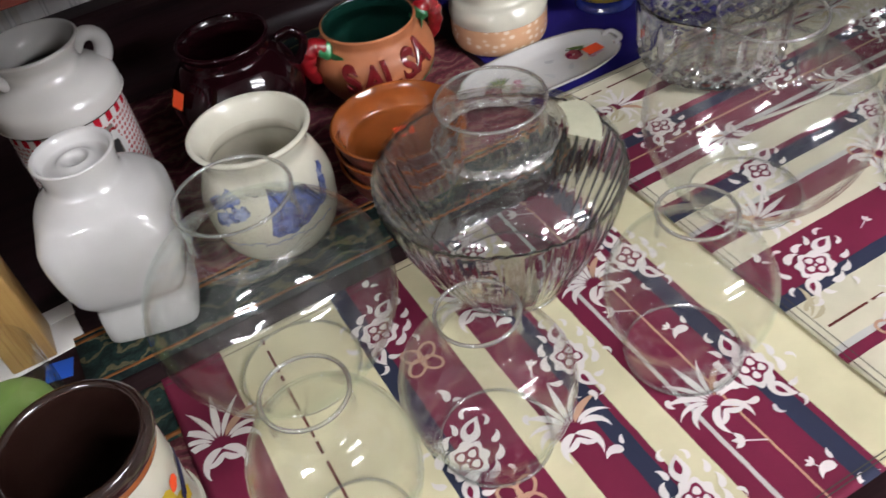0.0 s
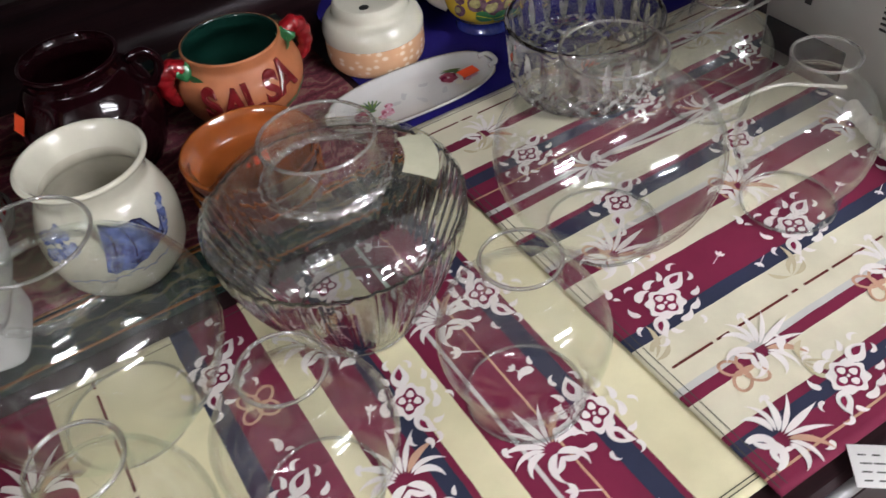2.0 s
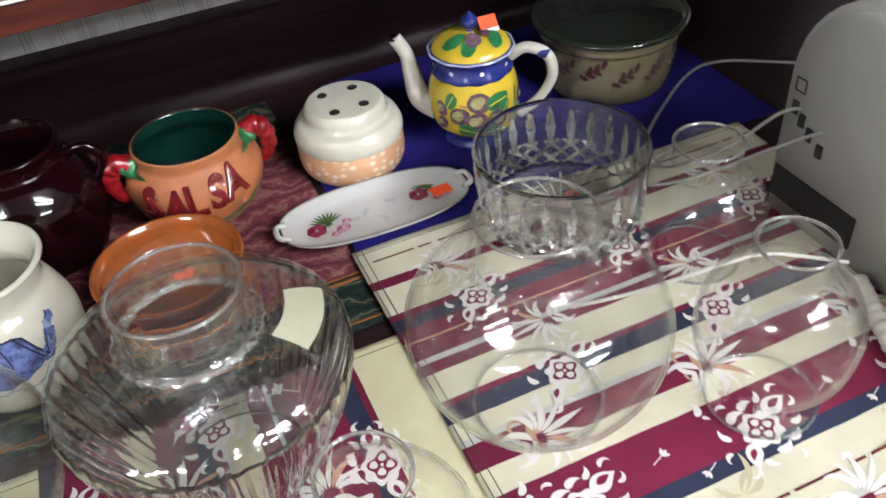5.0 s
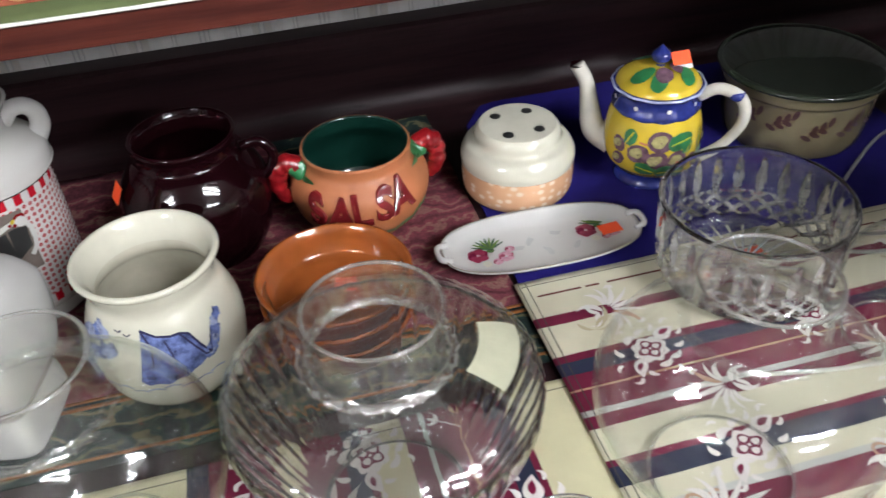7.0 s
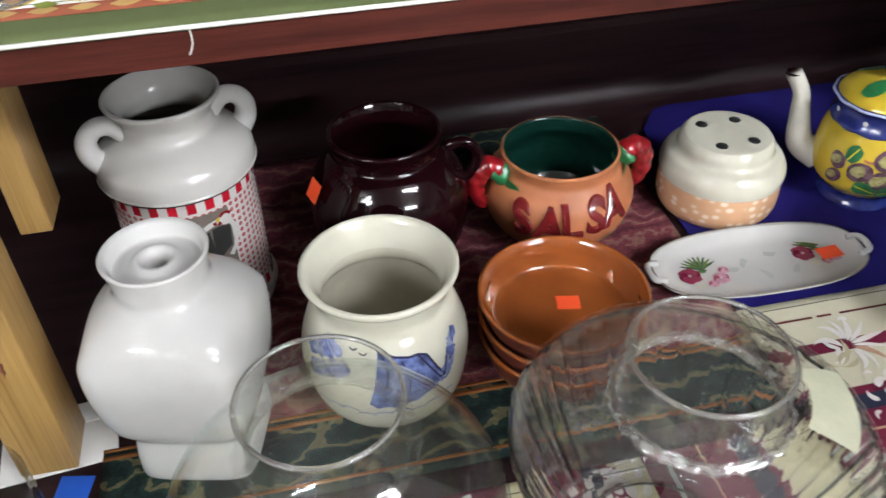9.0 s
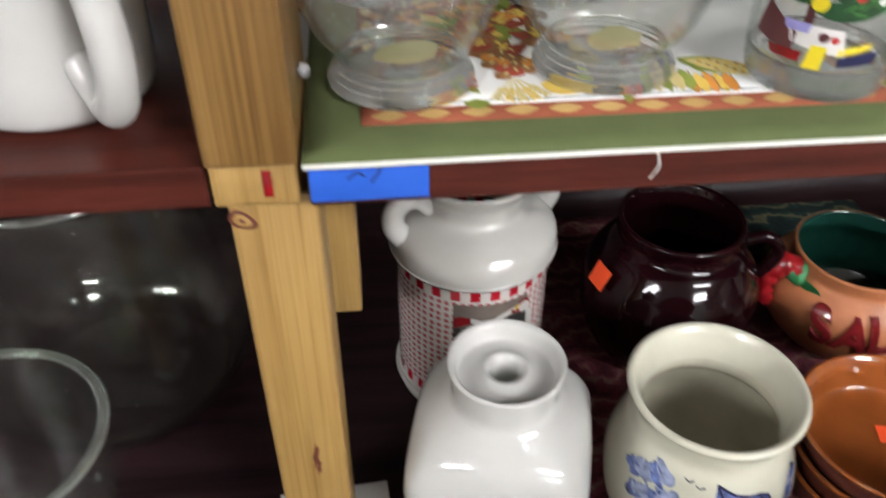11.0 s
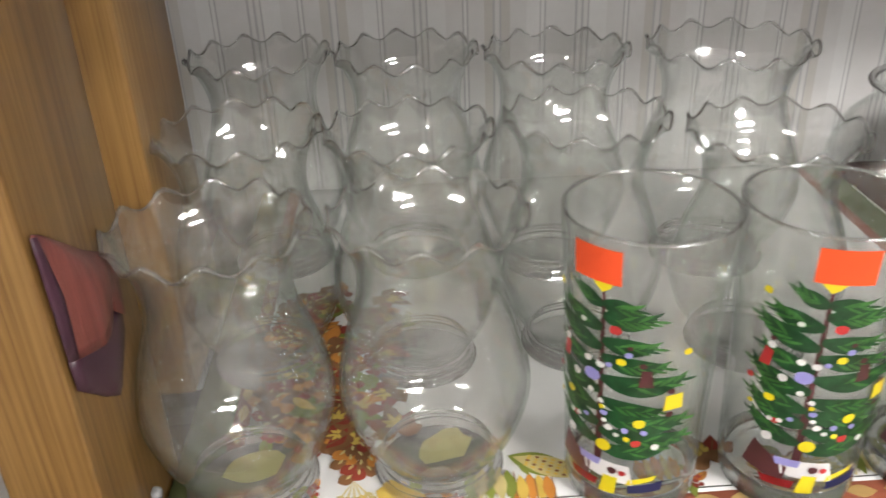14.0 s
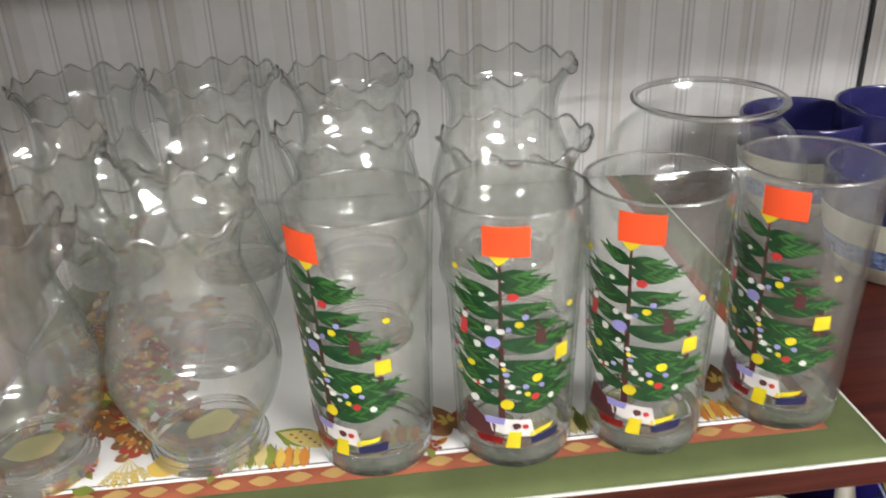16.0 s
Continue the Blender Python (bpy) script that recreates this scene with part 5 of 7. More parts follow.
# cream pot with blue painting
cp = smooth_profile([(0.036, 0), (0.042, 0.003), (0.052, 0.018), (0.056, 0.04), (0.0555, 0.06), (0.049, 0.08), (0.0435, 0.089), (0.0435, 0.097), (0.0475, 0.107), (0.0505, 0.1115)], 6)
cream = empty("cream_pot", (0.2145, 0.034, 0), 0, "cream stoneware pot with a blue brushed sail", "pot")
full = hollow(cp, 0.0045, 0.008)
cut = next(i for i in range(len(full) - 1, 0, -1) if full[i][1] > 0.094)
part("body", lathe(full[:cut + 1], 80), M_CREAM, cream)
part("inside", lathe(full[cut:], 80), glaze("tan_inner_glaze", (0.52, 0.49, 0.385), 0.1, 0.15), cream, "tan glazed inside")
F = -78
M_WASH = glaze("blue_wash_paint", (0.12, 0.16, 0.36), 0.15, 0.75, 170)
M_PALEBLUE = glaze("pale_blue_wash", (0.27, 0.31, 0.46), 0.15, 0.6, 150)
TOP = [(-0.02, 0.0845), (-0.0156, 0.0822), (-0.0109, 0.0795), (-0.0024, 0.0775), (0.0035, 0.0776), (0.0093, 0.0752), (0.015, 0.064), (0.0208, 0.0542)]
LOW = [(-0.031, 0.045), (-0.026, 0.0405), (-0.0195, 0.042), (-0.0123, 0.0395), (-0.0055, 0.043), (0.0005, 0.043), (0.006, 0.0465), (0.0115, 0.048)]
part("painted_sail", wrapped(loft_flat(TOP, LOW, 12), cp, F, 0.0004), M_WASH, cream, "blue brushed wash")
lines = [stroke_flat(TOP, 0.0016), stroke_flat([(-0.02, 0.0845), (-0.0172, 0.076), (-0.0165, 0.071), (-0.019, 0.058)], 0.0014), stroke_flat([(-0.0069, 0.0755), (-0.0053, 0.0687), (-0.004, 0.06), (-0.006, 0.05)], 0.0011), stroke_flat([(0.0208, 0.0542), (0.0215, 0.0575), (0.023, 0.067)], 0.0009), stroke_flat([(0.0035, 0.0776), (0.0105, 0.0655), (0.0168, 0.0548), (0.0208, 0.0542)], 0.0013)]
tagged(part("ink_line", wrapped(merged(*lines), cp, F, 0.0008), M_INK, cream), "dark blue brushed outline", "", "", "stuff")
rng = random.Random(4)
for k in range(9):
    u, v = 0.0225 + 0.0095 * k / 8 + rng.uniform(-0.0018, 0.0018), 0.0545 + 0.0215 * k / 8
    part("painted_foliage", wrapped(blob_flat(u, v, 0.0058 - 0.0002 * k, 0.004, 1.1 + rng.uniform(-0.4, 0.4), 12, 0.3, k), cp, F, 0.0005 + 0.00004 * k), (M_WASH, M_PALEBLUE, M_WASH)[k % 3], cream, "blue brushed foliage")
for k in range(11):
    u, v = -0.072 + 0.026 * (k % 6) / 5 + rng.uniform(-0.002, 0.002), 0.06 + 0.013 * (k // 6) + 0.009 * (k % 6) / 5
    part("painted_foliage", wrapped(blob_flat(u, v, 0.006, 0.0048, rng.uniform(0, 3), 12, 0.3, k + 20), cp, F, 0.0005 + 0.00004 * k), (M_PALEBLUE, M_WASH)[k % 3 == 0], cream, "pale blue brushed foliage")
for k in range(9):
    u = 0.022 - 0.011 * k
    part("painted_ripple", wrapped(stroke_flat([(u - 0.006, 0.037 - 0.0015 * (k % 3)), (u, 0.0385 - 0.0015 * (k % 3)), (u + 0.006, 0.0365 - 0.0015 * (k % 3))], 0.0012), cp, F, 0.0006), M_PALEBLUE, cream, "pale blue brushed ripple")
for x, y in ((-0.0352, 0.083), (-0.0295, 0.081)):
    part("painted_bird", wrapped(stroke_flat([(x - 0.0026, y + 0.0012), (x - 0.0004, y), (x + 0.0004, y + 0.0002), (x + 0.0026, y + 0.0014)], 0.0008), cp, F, 0.0006), M_INK, cream, "tiny dark bird")

# stacked dishes
for k, (z, r) in enumerate(((0.0, 0.0585), (0.0175, 0.0592), (0.035, 0.0598))):
    d = empty("glazed_dish", (0.341, 0.0355, z), 30 * k, "small terracotta dish with orange glazed inside, in a stack", "dish", "stacked dishes")
    p = smooth_profile([(0.045, 0.0), (0.050, 0.002), (r - 0.004, 0.014), (r - 0.0025, 0.0215), (r, 0.0255)], 5)
    w = hollow(p, 0.0035, 0.0045)
    cut = [i for i, q in enumerate(w) if q == max(w, key=lambda v: v[1])][0] - 4
    part("side", lathe(w[:cut + 1], 72), M_DISHSIDE, d, "dark unglazed side")
    part("glazed_inside", lathe(w[cut:], 72), M_DISH, d, "shiny orange brown glaze")
tagged(price_sticker((0.349, 0.044, 0.0405), (0, 0, 1), 0.017, 0.014, -12), "orange price sticker lying in the top dish", "sticker")

# pomander with holes
pp = smooth_profile([(0.044, 0.0), (0.0495, 0.002), (0.0532, 0.012), (0.0535, 0.034)], 5)
pom = empty("pomander_jar", (0.539, 0.184, 0), 0, "cream ceramic pomander with peach gingham band and top holes", "jar")
part("gingham_band", lathe([(0, 0)] + pp, 72), M_GINGHAM, pom, "peach gingham glazed band")
part("upper_body", lathe(smooth_profile([(0.0535, 0.0341), (0.0542, 0.04), (0.053, 0.046), (0.049, 0.0525), (0.0435, 0.0552), (0.0412, 0.058), (0.0402, 0.064), (0.0375, 0.0685), (0.032, 0.0702), (0.0, 0.0705)], 5), 72), M_CREAM, pom)
# The dome is uncut; dark discs paint the shade inside its four openings.
for hx, hy in ((-0.0155, -0.0195), (0.0145, -0.0185), (-0.0165, 0.0165), (0.0145, 0.0165)):
    part("hole", moved(lathe([(0.0, 0.0006), (0.0048, 0.0006), (0.0052, 0.0)], 24), Matrix.Translation((hx, hy, 0.0703))), M_DARK, pom, "dark disc painted as a shaded opening")

# teapot
M_OFFWHITE = glaze("off_white_glaze", (0.52, 0.5, 0.43), 0.06, 0.12, 60)
M_PLUMGLOW = glaze("plum_highlight_paint", (0.31, 0.28, 0.12), 0.15, 0.5, 160)
tp = smooth_profile([(0.031, 0.0), (0.034, 0.003), (0.031, 0.010), (0.033, 0.016), (0.042, 0.026), (0.0455, 0.045), (0.0435, 0.065), (0.039, 0.078)], 6)
tea = empty("teapot", (0.667, 0.163, 0.0), 0, "yellow ceramic teapot with painted plums and blue trim", "teapot")
part("foot", lathe([(0, 0)] + [p for p in tp if p[1] <= 0.0165], 64), M_BLUE, tea, "blue painted foot ring")
part("body", lathe([p for p in tp if p[1] >= 0.0135], 64), M_YELLOW, tea)


def scallop(a, r, z):
    return r * (1 + 0.012 * math.cos(12 * a)), z + (0.0012 * math.cos(12 * a) if z < 0.08 else 0)


part("collar", lathe(smooth_profile([(0.0392, 0.0765), (0.0405, 0.08), (0.037, 0.088), (0.0375, 0.094), (0.041, 0.099), (0.040, 0.1005), (0.035, 0.1)], 4), 96, scallop), M_BLUE, tea, "cobalt blue scalloped collar")
part("collar_edge", lathe([(0.0412 + 0.0012 * math.cos(q), 0.0995 + 0.0012 * math.sin(q)) for q in np.linspace(0, 2 * math.pi, 9)], 96, scallop), glaze("pale_blue_edge", (0.4, 0.45, 0.62), 0.15, 0.3, 90), tea, "pale blue scalloped edge")
lid = part("lid", lathe(smooth_profile([(0.038, 0.0995), (0.0385, 0.1015), (0.034, 0.107), (0.022, 0.113), (0.008, 0.1155), (0.0, 0.116)], 5), 64), M_YELLOW, tea, "domed yellow lid")
part("knob", lathe(smooth_profile([(0.0045, 0.115), (0.005, 0.118), (0.0085, 0.122), (0.0085, 0.127), (0.005, 0.131), (0.0022, 0.1335), (0, 0.136)], 4), 32), M_BLUE, lid, "pointed blue knob")
sd = Vector((-0.80, 0.60, 0))
part("spout", tube_bm([sd * 0.038 + Vector((0, 0, 0.03)), sd * 0.056 + Vector((0, 0, 0.04)), sd * 0.062 + Vector((0, 0, 0.065)), sd * 0.066 + Vector((0, 0, 0.088)), sd * 0.076 + Vector((0, 0, 0.105))], 0.0115, 20, (1.25, 1.05, 0.8, 0.62, 0.62)), M_OFFWHITE, tea, "white curved spout")
part("spout_lip", moved(lathe([(0.0072, -0.001), (0.0076, 0.0005), (0.006, 0.0008), (0.0052, -0.003), (0, -0.003)], 20), Matrix.Translation(sd * 0.0762 + Vector((0, 0, 0.1055)))), M_BROWN, tea, "dark painted lip")
hd = -sd
part("handle", tube_bm([hd * 0.038 + Vector((0, 0, 0.09)), hd * 0.054 + Vector((0, 0, 0.1)), hd * 0.074 + Vector((0, 0, 0.093)), hd * 0.079 + Vector((0, 0, 0.072)), hd * 0.066 + Vector((0, 0, 0.046)), hd * 0.044 + Vector((0, 0, 0.026))], 0.0052, 14, (1, 1.05, 1.1, 1.0, 0.9, 0.9)), M_OFFWHITE, tea, "white looped handle")
part("handle_tip", moved(lathe(smooth_profile([(0, -0.005), (0.0066, -0.003), (0.0066, 0.003), (0, 0.005)], 3), 16), Matrix.Translation(hd * 0.07 + Vector((0, 0, 0.0955)))), M_BLUE, tea, "blue painted patch on the handle")
for i, (u, v, r) in enumerate(((-0.006, 0.0605, 0.0118), (-0.026, 0.047, 0.0108), (-0.009, 0.041, 0.0112), (0.010, 0.041, 0.0108), (-0.046, 0.036, 0.008), (0.028, 0.036, 0.008), (-0.046, 0.052, 0.008), (0.05, 0.05, 0.0085))):
    part("painted_plum", wrapped(blob_flat(u, v, r, r * 0.88, 0.3 * i, 18, 0.04, i, 0.0012), tp, -100, 0.0004), M_PURPLE, tea, "painted purple plum")
    part("plum_glow", wrapped(blob_flat(u - 0.0015, v + 0.0012, r * 0.6, r * 0.5, 0.5, 14, 0.14, i, 0.0004), tp, -100, 0.0013), M_PLUMGLOW, tea, "pale painted centre")
for i, (u, v, a, r) in enumerate(((0.013, 0.0595, 0.2, 0.0125), (-0.018, 0.031, -0.3, 0.0105), (0.002, 0.0285, 0.1, 0.0105), (-0.034, 0.062, 1.0, 0.009), (0.021, 0.052, 0.9, 0.007), (0.04, 0.038, 0.4, 0.009))):
    part("painted_leaf", wrapped(blob_flat(u, v, r, r * 0.68, a, 16, 0.1, i, 0.0008), tp, -100, 0.0005), M_GREEN, tea, "green painted leaf")
    part("leaf_vein", wrapped(stroke_flat([(u - r * 0.8 * math.cos(a), v - r * 0.8 * math.sin(a)), (u, v + 0.0004), (u + r * 0.8 * math.cos(a), v + r * 0.8 * math.sin(a))], 0.0009), tp, -100, 0.0016), M_PRINTYEL, tea, "yellow painted vein")
part("painted_stem", wrapped(stroke_flat([(-0.034, 0.06), (-0.02, 0.058), (-0.006, 0.06), (0.006, 0.056)], 0.0022), tp, -100, 0.0005), M_TERRA, tea, "brown painted stem")
part("painted_grass", wrapped(stroke_flat([(0.036, 0.026), (0.037, 0.04), (0.036, 0.055), (0.039, 0.064)], 0.0026), tp, -100, 0.0005), M_LEAFDARK, tea, "dark green painted blade")
LIDP = smooth_profile([(0.034, 0.107), (0.022, 0.113), (0.008, 0.1155), (0.0, 0.116)], 5)


def lid_z(u, v):
    r = math.hypot(u, v)
    return max((z for q, z in LIDP if q >= r), default=0.107) + 0.0014


for i, (u, v) in enumerate(((0.018, -0.012), (0.0, -0.02), (0.02, 0.008))):
    part("painted_plum", moved(blob_flat(0, 0, 0.0092, 0.008, i, 14, 0.05, i, 0.0016), Matrix.Translation((u - 0.006, v, lid_z(u - 0.006, v) + 0.0012)) @ pose(0, 0, 0, -v * 1100, (u - 0.006) * 1100, 0)), M_PURPLE, lid, "painted purple plum")
for i, (u, v) in enumerate(((-0.022, -0.01), (0.016, -0.022), (-0.004, 0.02), (-0.012, -0.024))):
    part("painted_leaf", moved(blob_flat(0, 0, 0.012, 0.0072, 1.3 * i, 14, 0.08, i, 0.0012), Matrix.Translation((u, v, lid_z(u, v))) @ pose(0, 0, 0, -v * 1100, u * 1100, 0)), M_GREEN, lid, "green painted leaf")
for k in range(8):
    dots = part("white_dot", moved(blob_flat(0, 0.088, 0.0022, 0.0022, 0, 10), Matrix.Identity(4)), M_PRINTWHITE, tea, "white painted dot")
    me = dots.data
    for v in me.vertices:
        a = radians(-100 + 45 * k) + v.co.x / 0.039
        v.co = ((0.0385) * math.cos(a), 0.0385 * math.sin(a), v.co.y)
bpy.context.view_layer.update()
under(price_sticker((0.683, 0.156, 0.123), (0.1, -0.75, 0.6), 0.019, 0.012, -4), tea)
for o in [c for c in tea.children if c.name.startswith("price_sticker")]:
    part("sticker_foot", moved(quad_flat([(-0.0095, -0.0105), (0.0095, -0.0105), (0.0095, -0.0065), (-0.0095, -0.0065)], 1), tea.matrix_world.inverted() @ o.matrix_world), M_CARD, tea, "white lower half of the sticker")

# floral tray
def tray_outline(t, grow):
    c, s = math.cos(t), math.sin(t)
    x = 0.086 * math.copysign(abs(c) ** 0.75, c)
    y = 0.038 * math.copysign(abs(s) ** 0.62, s) * (1 - 0.12 * c * c)
    return x * grow, y * (grow + (grow - 1) * 1.0)


tray = empty("floral_tray", (0.527, 0.084, 0.0008), -2, "narrow white porcelain tray with pink roses on the mats", "tray")
bm = bmesh.new()
rows = []
for grow, z in ((0.0, 0.003), (0.5, 0.003), (0.82, 0.0034), (0.93, 0.006), (1.0, 0.0115), (1.03, 0.0125), (1.04, 0.0115), (0.97, 0.0055), (0.86, 0.0), (0.4, 0.0), (0.0, 0.0)):
    if grow == 0:
        rows.append([bm.verts.new((0, 0, z))])
    else:
        rows.append([bm.verts.new((*tray_outline(2 * math.pi * i / 72, grow), z)) for i in range(72)])
for p, q in zip(rows, rows[1:]):
    for i in range(72):
        j = (i + 1) % 72
        f = [p[i % len(p)], p[j % len(p)], q[j % len(q)], q[i % len(q)]]
        f = list(dict.fromkeys(f))
        bm.faces.new(f)
bmesh.ops.recalc_face_normals(bm, faces=bm.faces)
part("dish_body", bm, M_WHITE, tray)
for s in (1, -1):
    part("end_handle", tube_bm([(s * 0.083, -0.011, 0.0118), (s * 0.0915, -0.0085, 0.013), (s * 0.0935, 0, 0.0133), (s * 0.0915, 0.0085, 0.013), (s * 0.083, 0.011, 0.0118)], 0.0028, 10), M_WHITE, tray, "pierced end handle")
part("rim_line", tube_bm([(*tray_outline(2 * math.pi * i / 48, 1.035), 0.0128) for i in range(49)], 0.0005, 6, None, 2), glaze("grey_gilt_line", (0.2, 0.17, 0.13), 0.3, 0.3), tray, "thin worn gilt line round the rim")
M_TRAYLEAF = glaze("olive_leaf_paint", (0.13, 0.21, 0.05), 0.2, 0.3, 200)
M_ROSEPALE = glaze("pale_rose_paint", (0.55, 0.3, 0.36), 0.2, 0.3, 250)
for cx, cy in ((-0.058, -0.001), (0.044, 0.007)):
    for i in range(9):
        a = 0.5 + 0.28 * i
        part("painted_leaf", moved(blob_flat(cx + 0.012 + 0.006 * math.cos(a), cy + 0.006 + 0.006 * math.sin(a), 0.0112, 0.0013, a, 10), Matrix.Translation((0, 0, 0.0036 + 0.00002 * i))), M_TRAYLEAF if i % 2 else M_LEAFDARK, tray, "painted green leaf")
    for dx, dy, r, mm in ((0, 0, 0.0105, M_PINK), (0.0235, -0.007, 0.0078, M_ROSEPALE), (0.015, -0.012, 0.005, M_ROSEPALE), (0.005, -0.013, 0.0045, M_CREAM), (0.029, 0.002, 0.005, M_ROSEPALE)):
        for k in range(6):
            part("painted_rose", moved(blob_flat(cx + dx + 0.5 * r * math.cos(k * 1.05), cy + dy + 0.5 * r * math.sin(k * 1.05), r * 0.55, r * 0.36, k * 1.05 + 1.2, 9, 0.1, k), Matrix.Translation((0, 0, 0.0039 + 0.00003 * k))), mm if k % 3 else (M_MAROON if mm is M_PINK else M_PINK if mm is M_ROSEPALE else mm), tray, "painted rose petal")
for i in range(5):
    part("faint_flower", moved(blob_flat(-0.022 + 0.013 * i, 0.012 * math.sin(i * 2.6), 0.006, 0.003, i, 12, 0.3, i), Matrix.Translation((0, 0, 0.0036))), glaze("faint_grey_paint", (0.44, 0.44, 0.43), 0.2, 0.1), tray, "faint grey painted flower")
under(price_sticker((0.592, 0.084, 0.0062), (0, 0, 1), 0.02, 0.014, 4), tray)

# lidded crock
kp = smooth_profile([(0.062, 0), (0.067, 0.004), (0.071, 0.02), (0.0725, 0.04), (0.073, 0.056), (0.0745, 0.06), (0.0775, 0.063), (0.079, 0.073)], 5)
crock = empty("lidded_crock", (0.842, 0.192, 0), 0, "beige stoneware crock with leaf sprigs and smoky glass lid", "crock")
part("body", lathe(hollow(kp, 0.004, 0.006), 72), glaze("beige_stoneware", (0.17, 0.145, 0.085), 0.2, 0.1), crock)
part("lid", lathe(smooth_profile([(0.0, 0.091), (0.03, 0.09), (0.058, 0.086), (0.076, 0.080), (0.0805, 0.076), (0.0805, 0.073), (0.074, 0.0735)], 4), 72), glaze("smoky_dark_lid", (0.012, 0.014, 0.011), 0.06, 0.2), crock, "dark smoky glass lid")
part("lid_rim", lathe(smooth_profile([(0.079, 0.0735), (0.0830, 0.074), (0.0835, 0.077), (0.080, 0.0795), (0.077, 0.0785)], 3), 72), glaze("dark_green_rim", (0.02, 0.026, 0.018), 0.15, 0.2), crock, "dark rim of the lid")
M_SPRIG = glaze("brown_sprig_paint", (0.05, 0.016, 0.014), 0.3, 0.2)
for k in range(5):
    u, v = -0.062 + 0.034 * k, 0.041 + 0.004 * math.sin(k * 2)
    part("painted_stem", wrapped(stroke_flat([(u - 0.009, v - 0.006), (u - 0.003, v - 0.004), (u + 0.004, v + 0.001), (u + 0.01, v + 0.006)], 0.0009), kp, -112, 0.0004), M_SPRIG, crock, "thin brown stem")
    for i in range(6):
        f = -1 + 0.4 * i
        part("painted_leaf", wrapped(blob_flat(u + 0.009 * f + (0.002 if i % 2 else -0.001), v + 0.005 * f + (0.004 if i % 2 else -0.0035), 0.0056, 0.0027, 1.3 if i % 2 else -0.5, 10, 0.1, i), kp, -112, 0.0005), M_SPRIG, crock, "brown painted leaf")

# chicken crock
qp = smooth_profile([(0.042, 0), (0.046, 0.003), (0.047, 0.012), (0.0445, 0.02), (0.0445, 0.085), (0.043, 0.097)], 5)
hen = empty("brown_rimmed_crock", (0.024, -0.186, 0.0), 0, "cream crock with dark brown rim and painted sunflowers", "crock")
part("body", lathe([(0, 0)] + qp, 72), M_CREAM, hen)
part("rim", lathe(smooth_profile([(0.0432, 0.0965), (0.0465, 0.1), (0.047, 0.106), (0.0445, 0.111), (0.041, 0.1105), (0.039, 0.105), (0.0385, 0.09), (0.036, 0.03), (0.0, 0.02)], 4), 72), M_BLACKBROWN, hen, "glossy dark brown rim and inside")
part("brown_band", lathe(smooth_profile([(0.0437, 0.091), (0.0446, 0.0935), (0.0445, 0.0965), (0.0432, 0.098)], 3), 72), M_DISH, hen, "amber glaze run")
for i, (u, v, sx, sy, mm) in enumerate(((-0.004, 0.05, 0.012, 0.012, M_DARK), (0.004, 0.056, 0.006, 0.013, M_YELLOW), (-0.014, 0.06, 0.009, 0.006, M_STICKER), (0.012, 0.044, 0.008, 0.012, M_YELLOW), (0.013, 0.064, 0.006, 0.005, M_STICKER), (-0.02, 0.045, 0.008, 0.006, M_GREEN), (0.008, 0.032, 0.012, 0.004, M_YELLOW), (-0.018, 0.034, 0.01, 0.005, M_RED), (0.022, 0.054, 0.0035, 0.02, M_INK))):
    part("painted_patch", wrapped(blob_flat(u, v, sx, sy, 0.3 * i, 14, 0.2, i), qp, -48, 0.0004 + 0.0001 * i), mm, hen, "bright painted patch")
green = empty("candle_glass", (-0.028, -0.078, -0.003), 0, "clear glass holding a pale green candle", "candle holder")
part("glass", lathe(hollow(smooth_profile([(0.034, 0.0), (0.037, 0.01), (0.043, 0.05), (0.0435, 0.098)], 5), 0.002, 0.004), 64), M_GLASS, green)
part("candle", lathe(smooth_profile([(0, 0.006), (0.03, 0.006), (0.034, 0.02), (0.034, 0.05), (0.02, 0.058), (0, 0.06)], 4), 48), M_GREENWAX, green, "pale green wax")

# ---- glass on the lower counter ----
SHADES = {}
ROUND = ((0.78, 0.22), (0.95, 0.42), (1.0, 0.58), (0.965, 0.74), (0.80, 0.90))
SQUAT = ((0.64, 0.16), (0.79, 0.36), (0.93, 0.60), (1.0, 0.79), (0.965, 0.88), (0.80, 0.955))


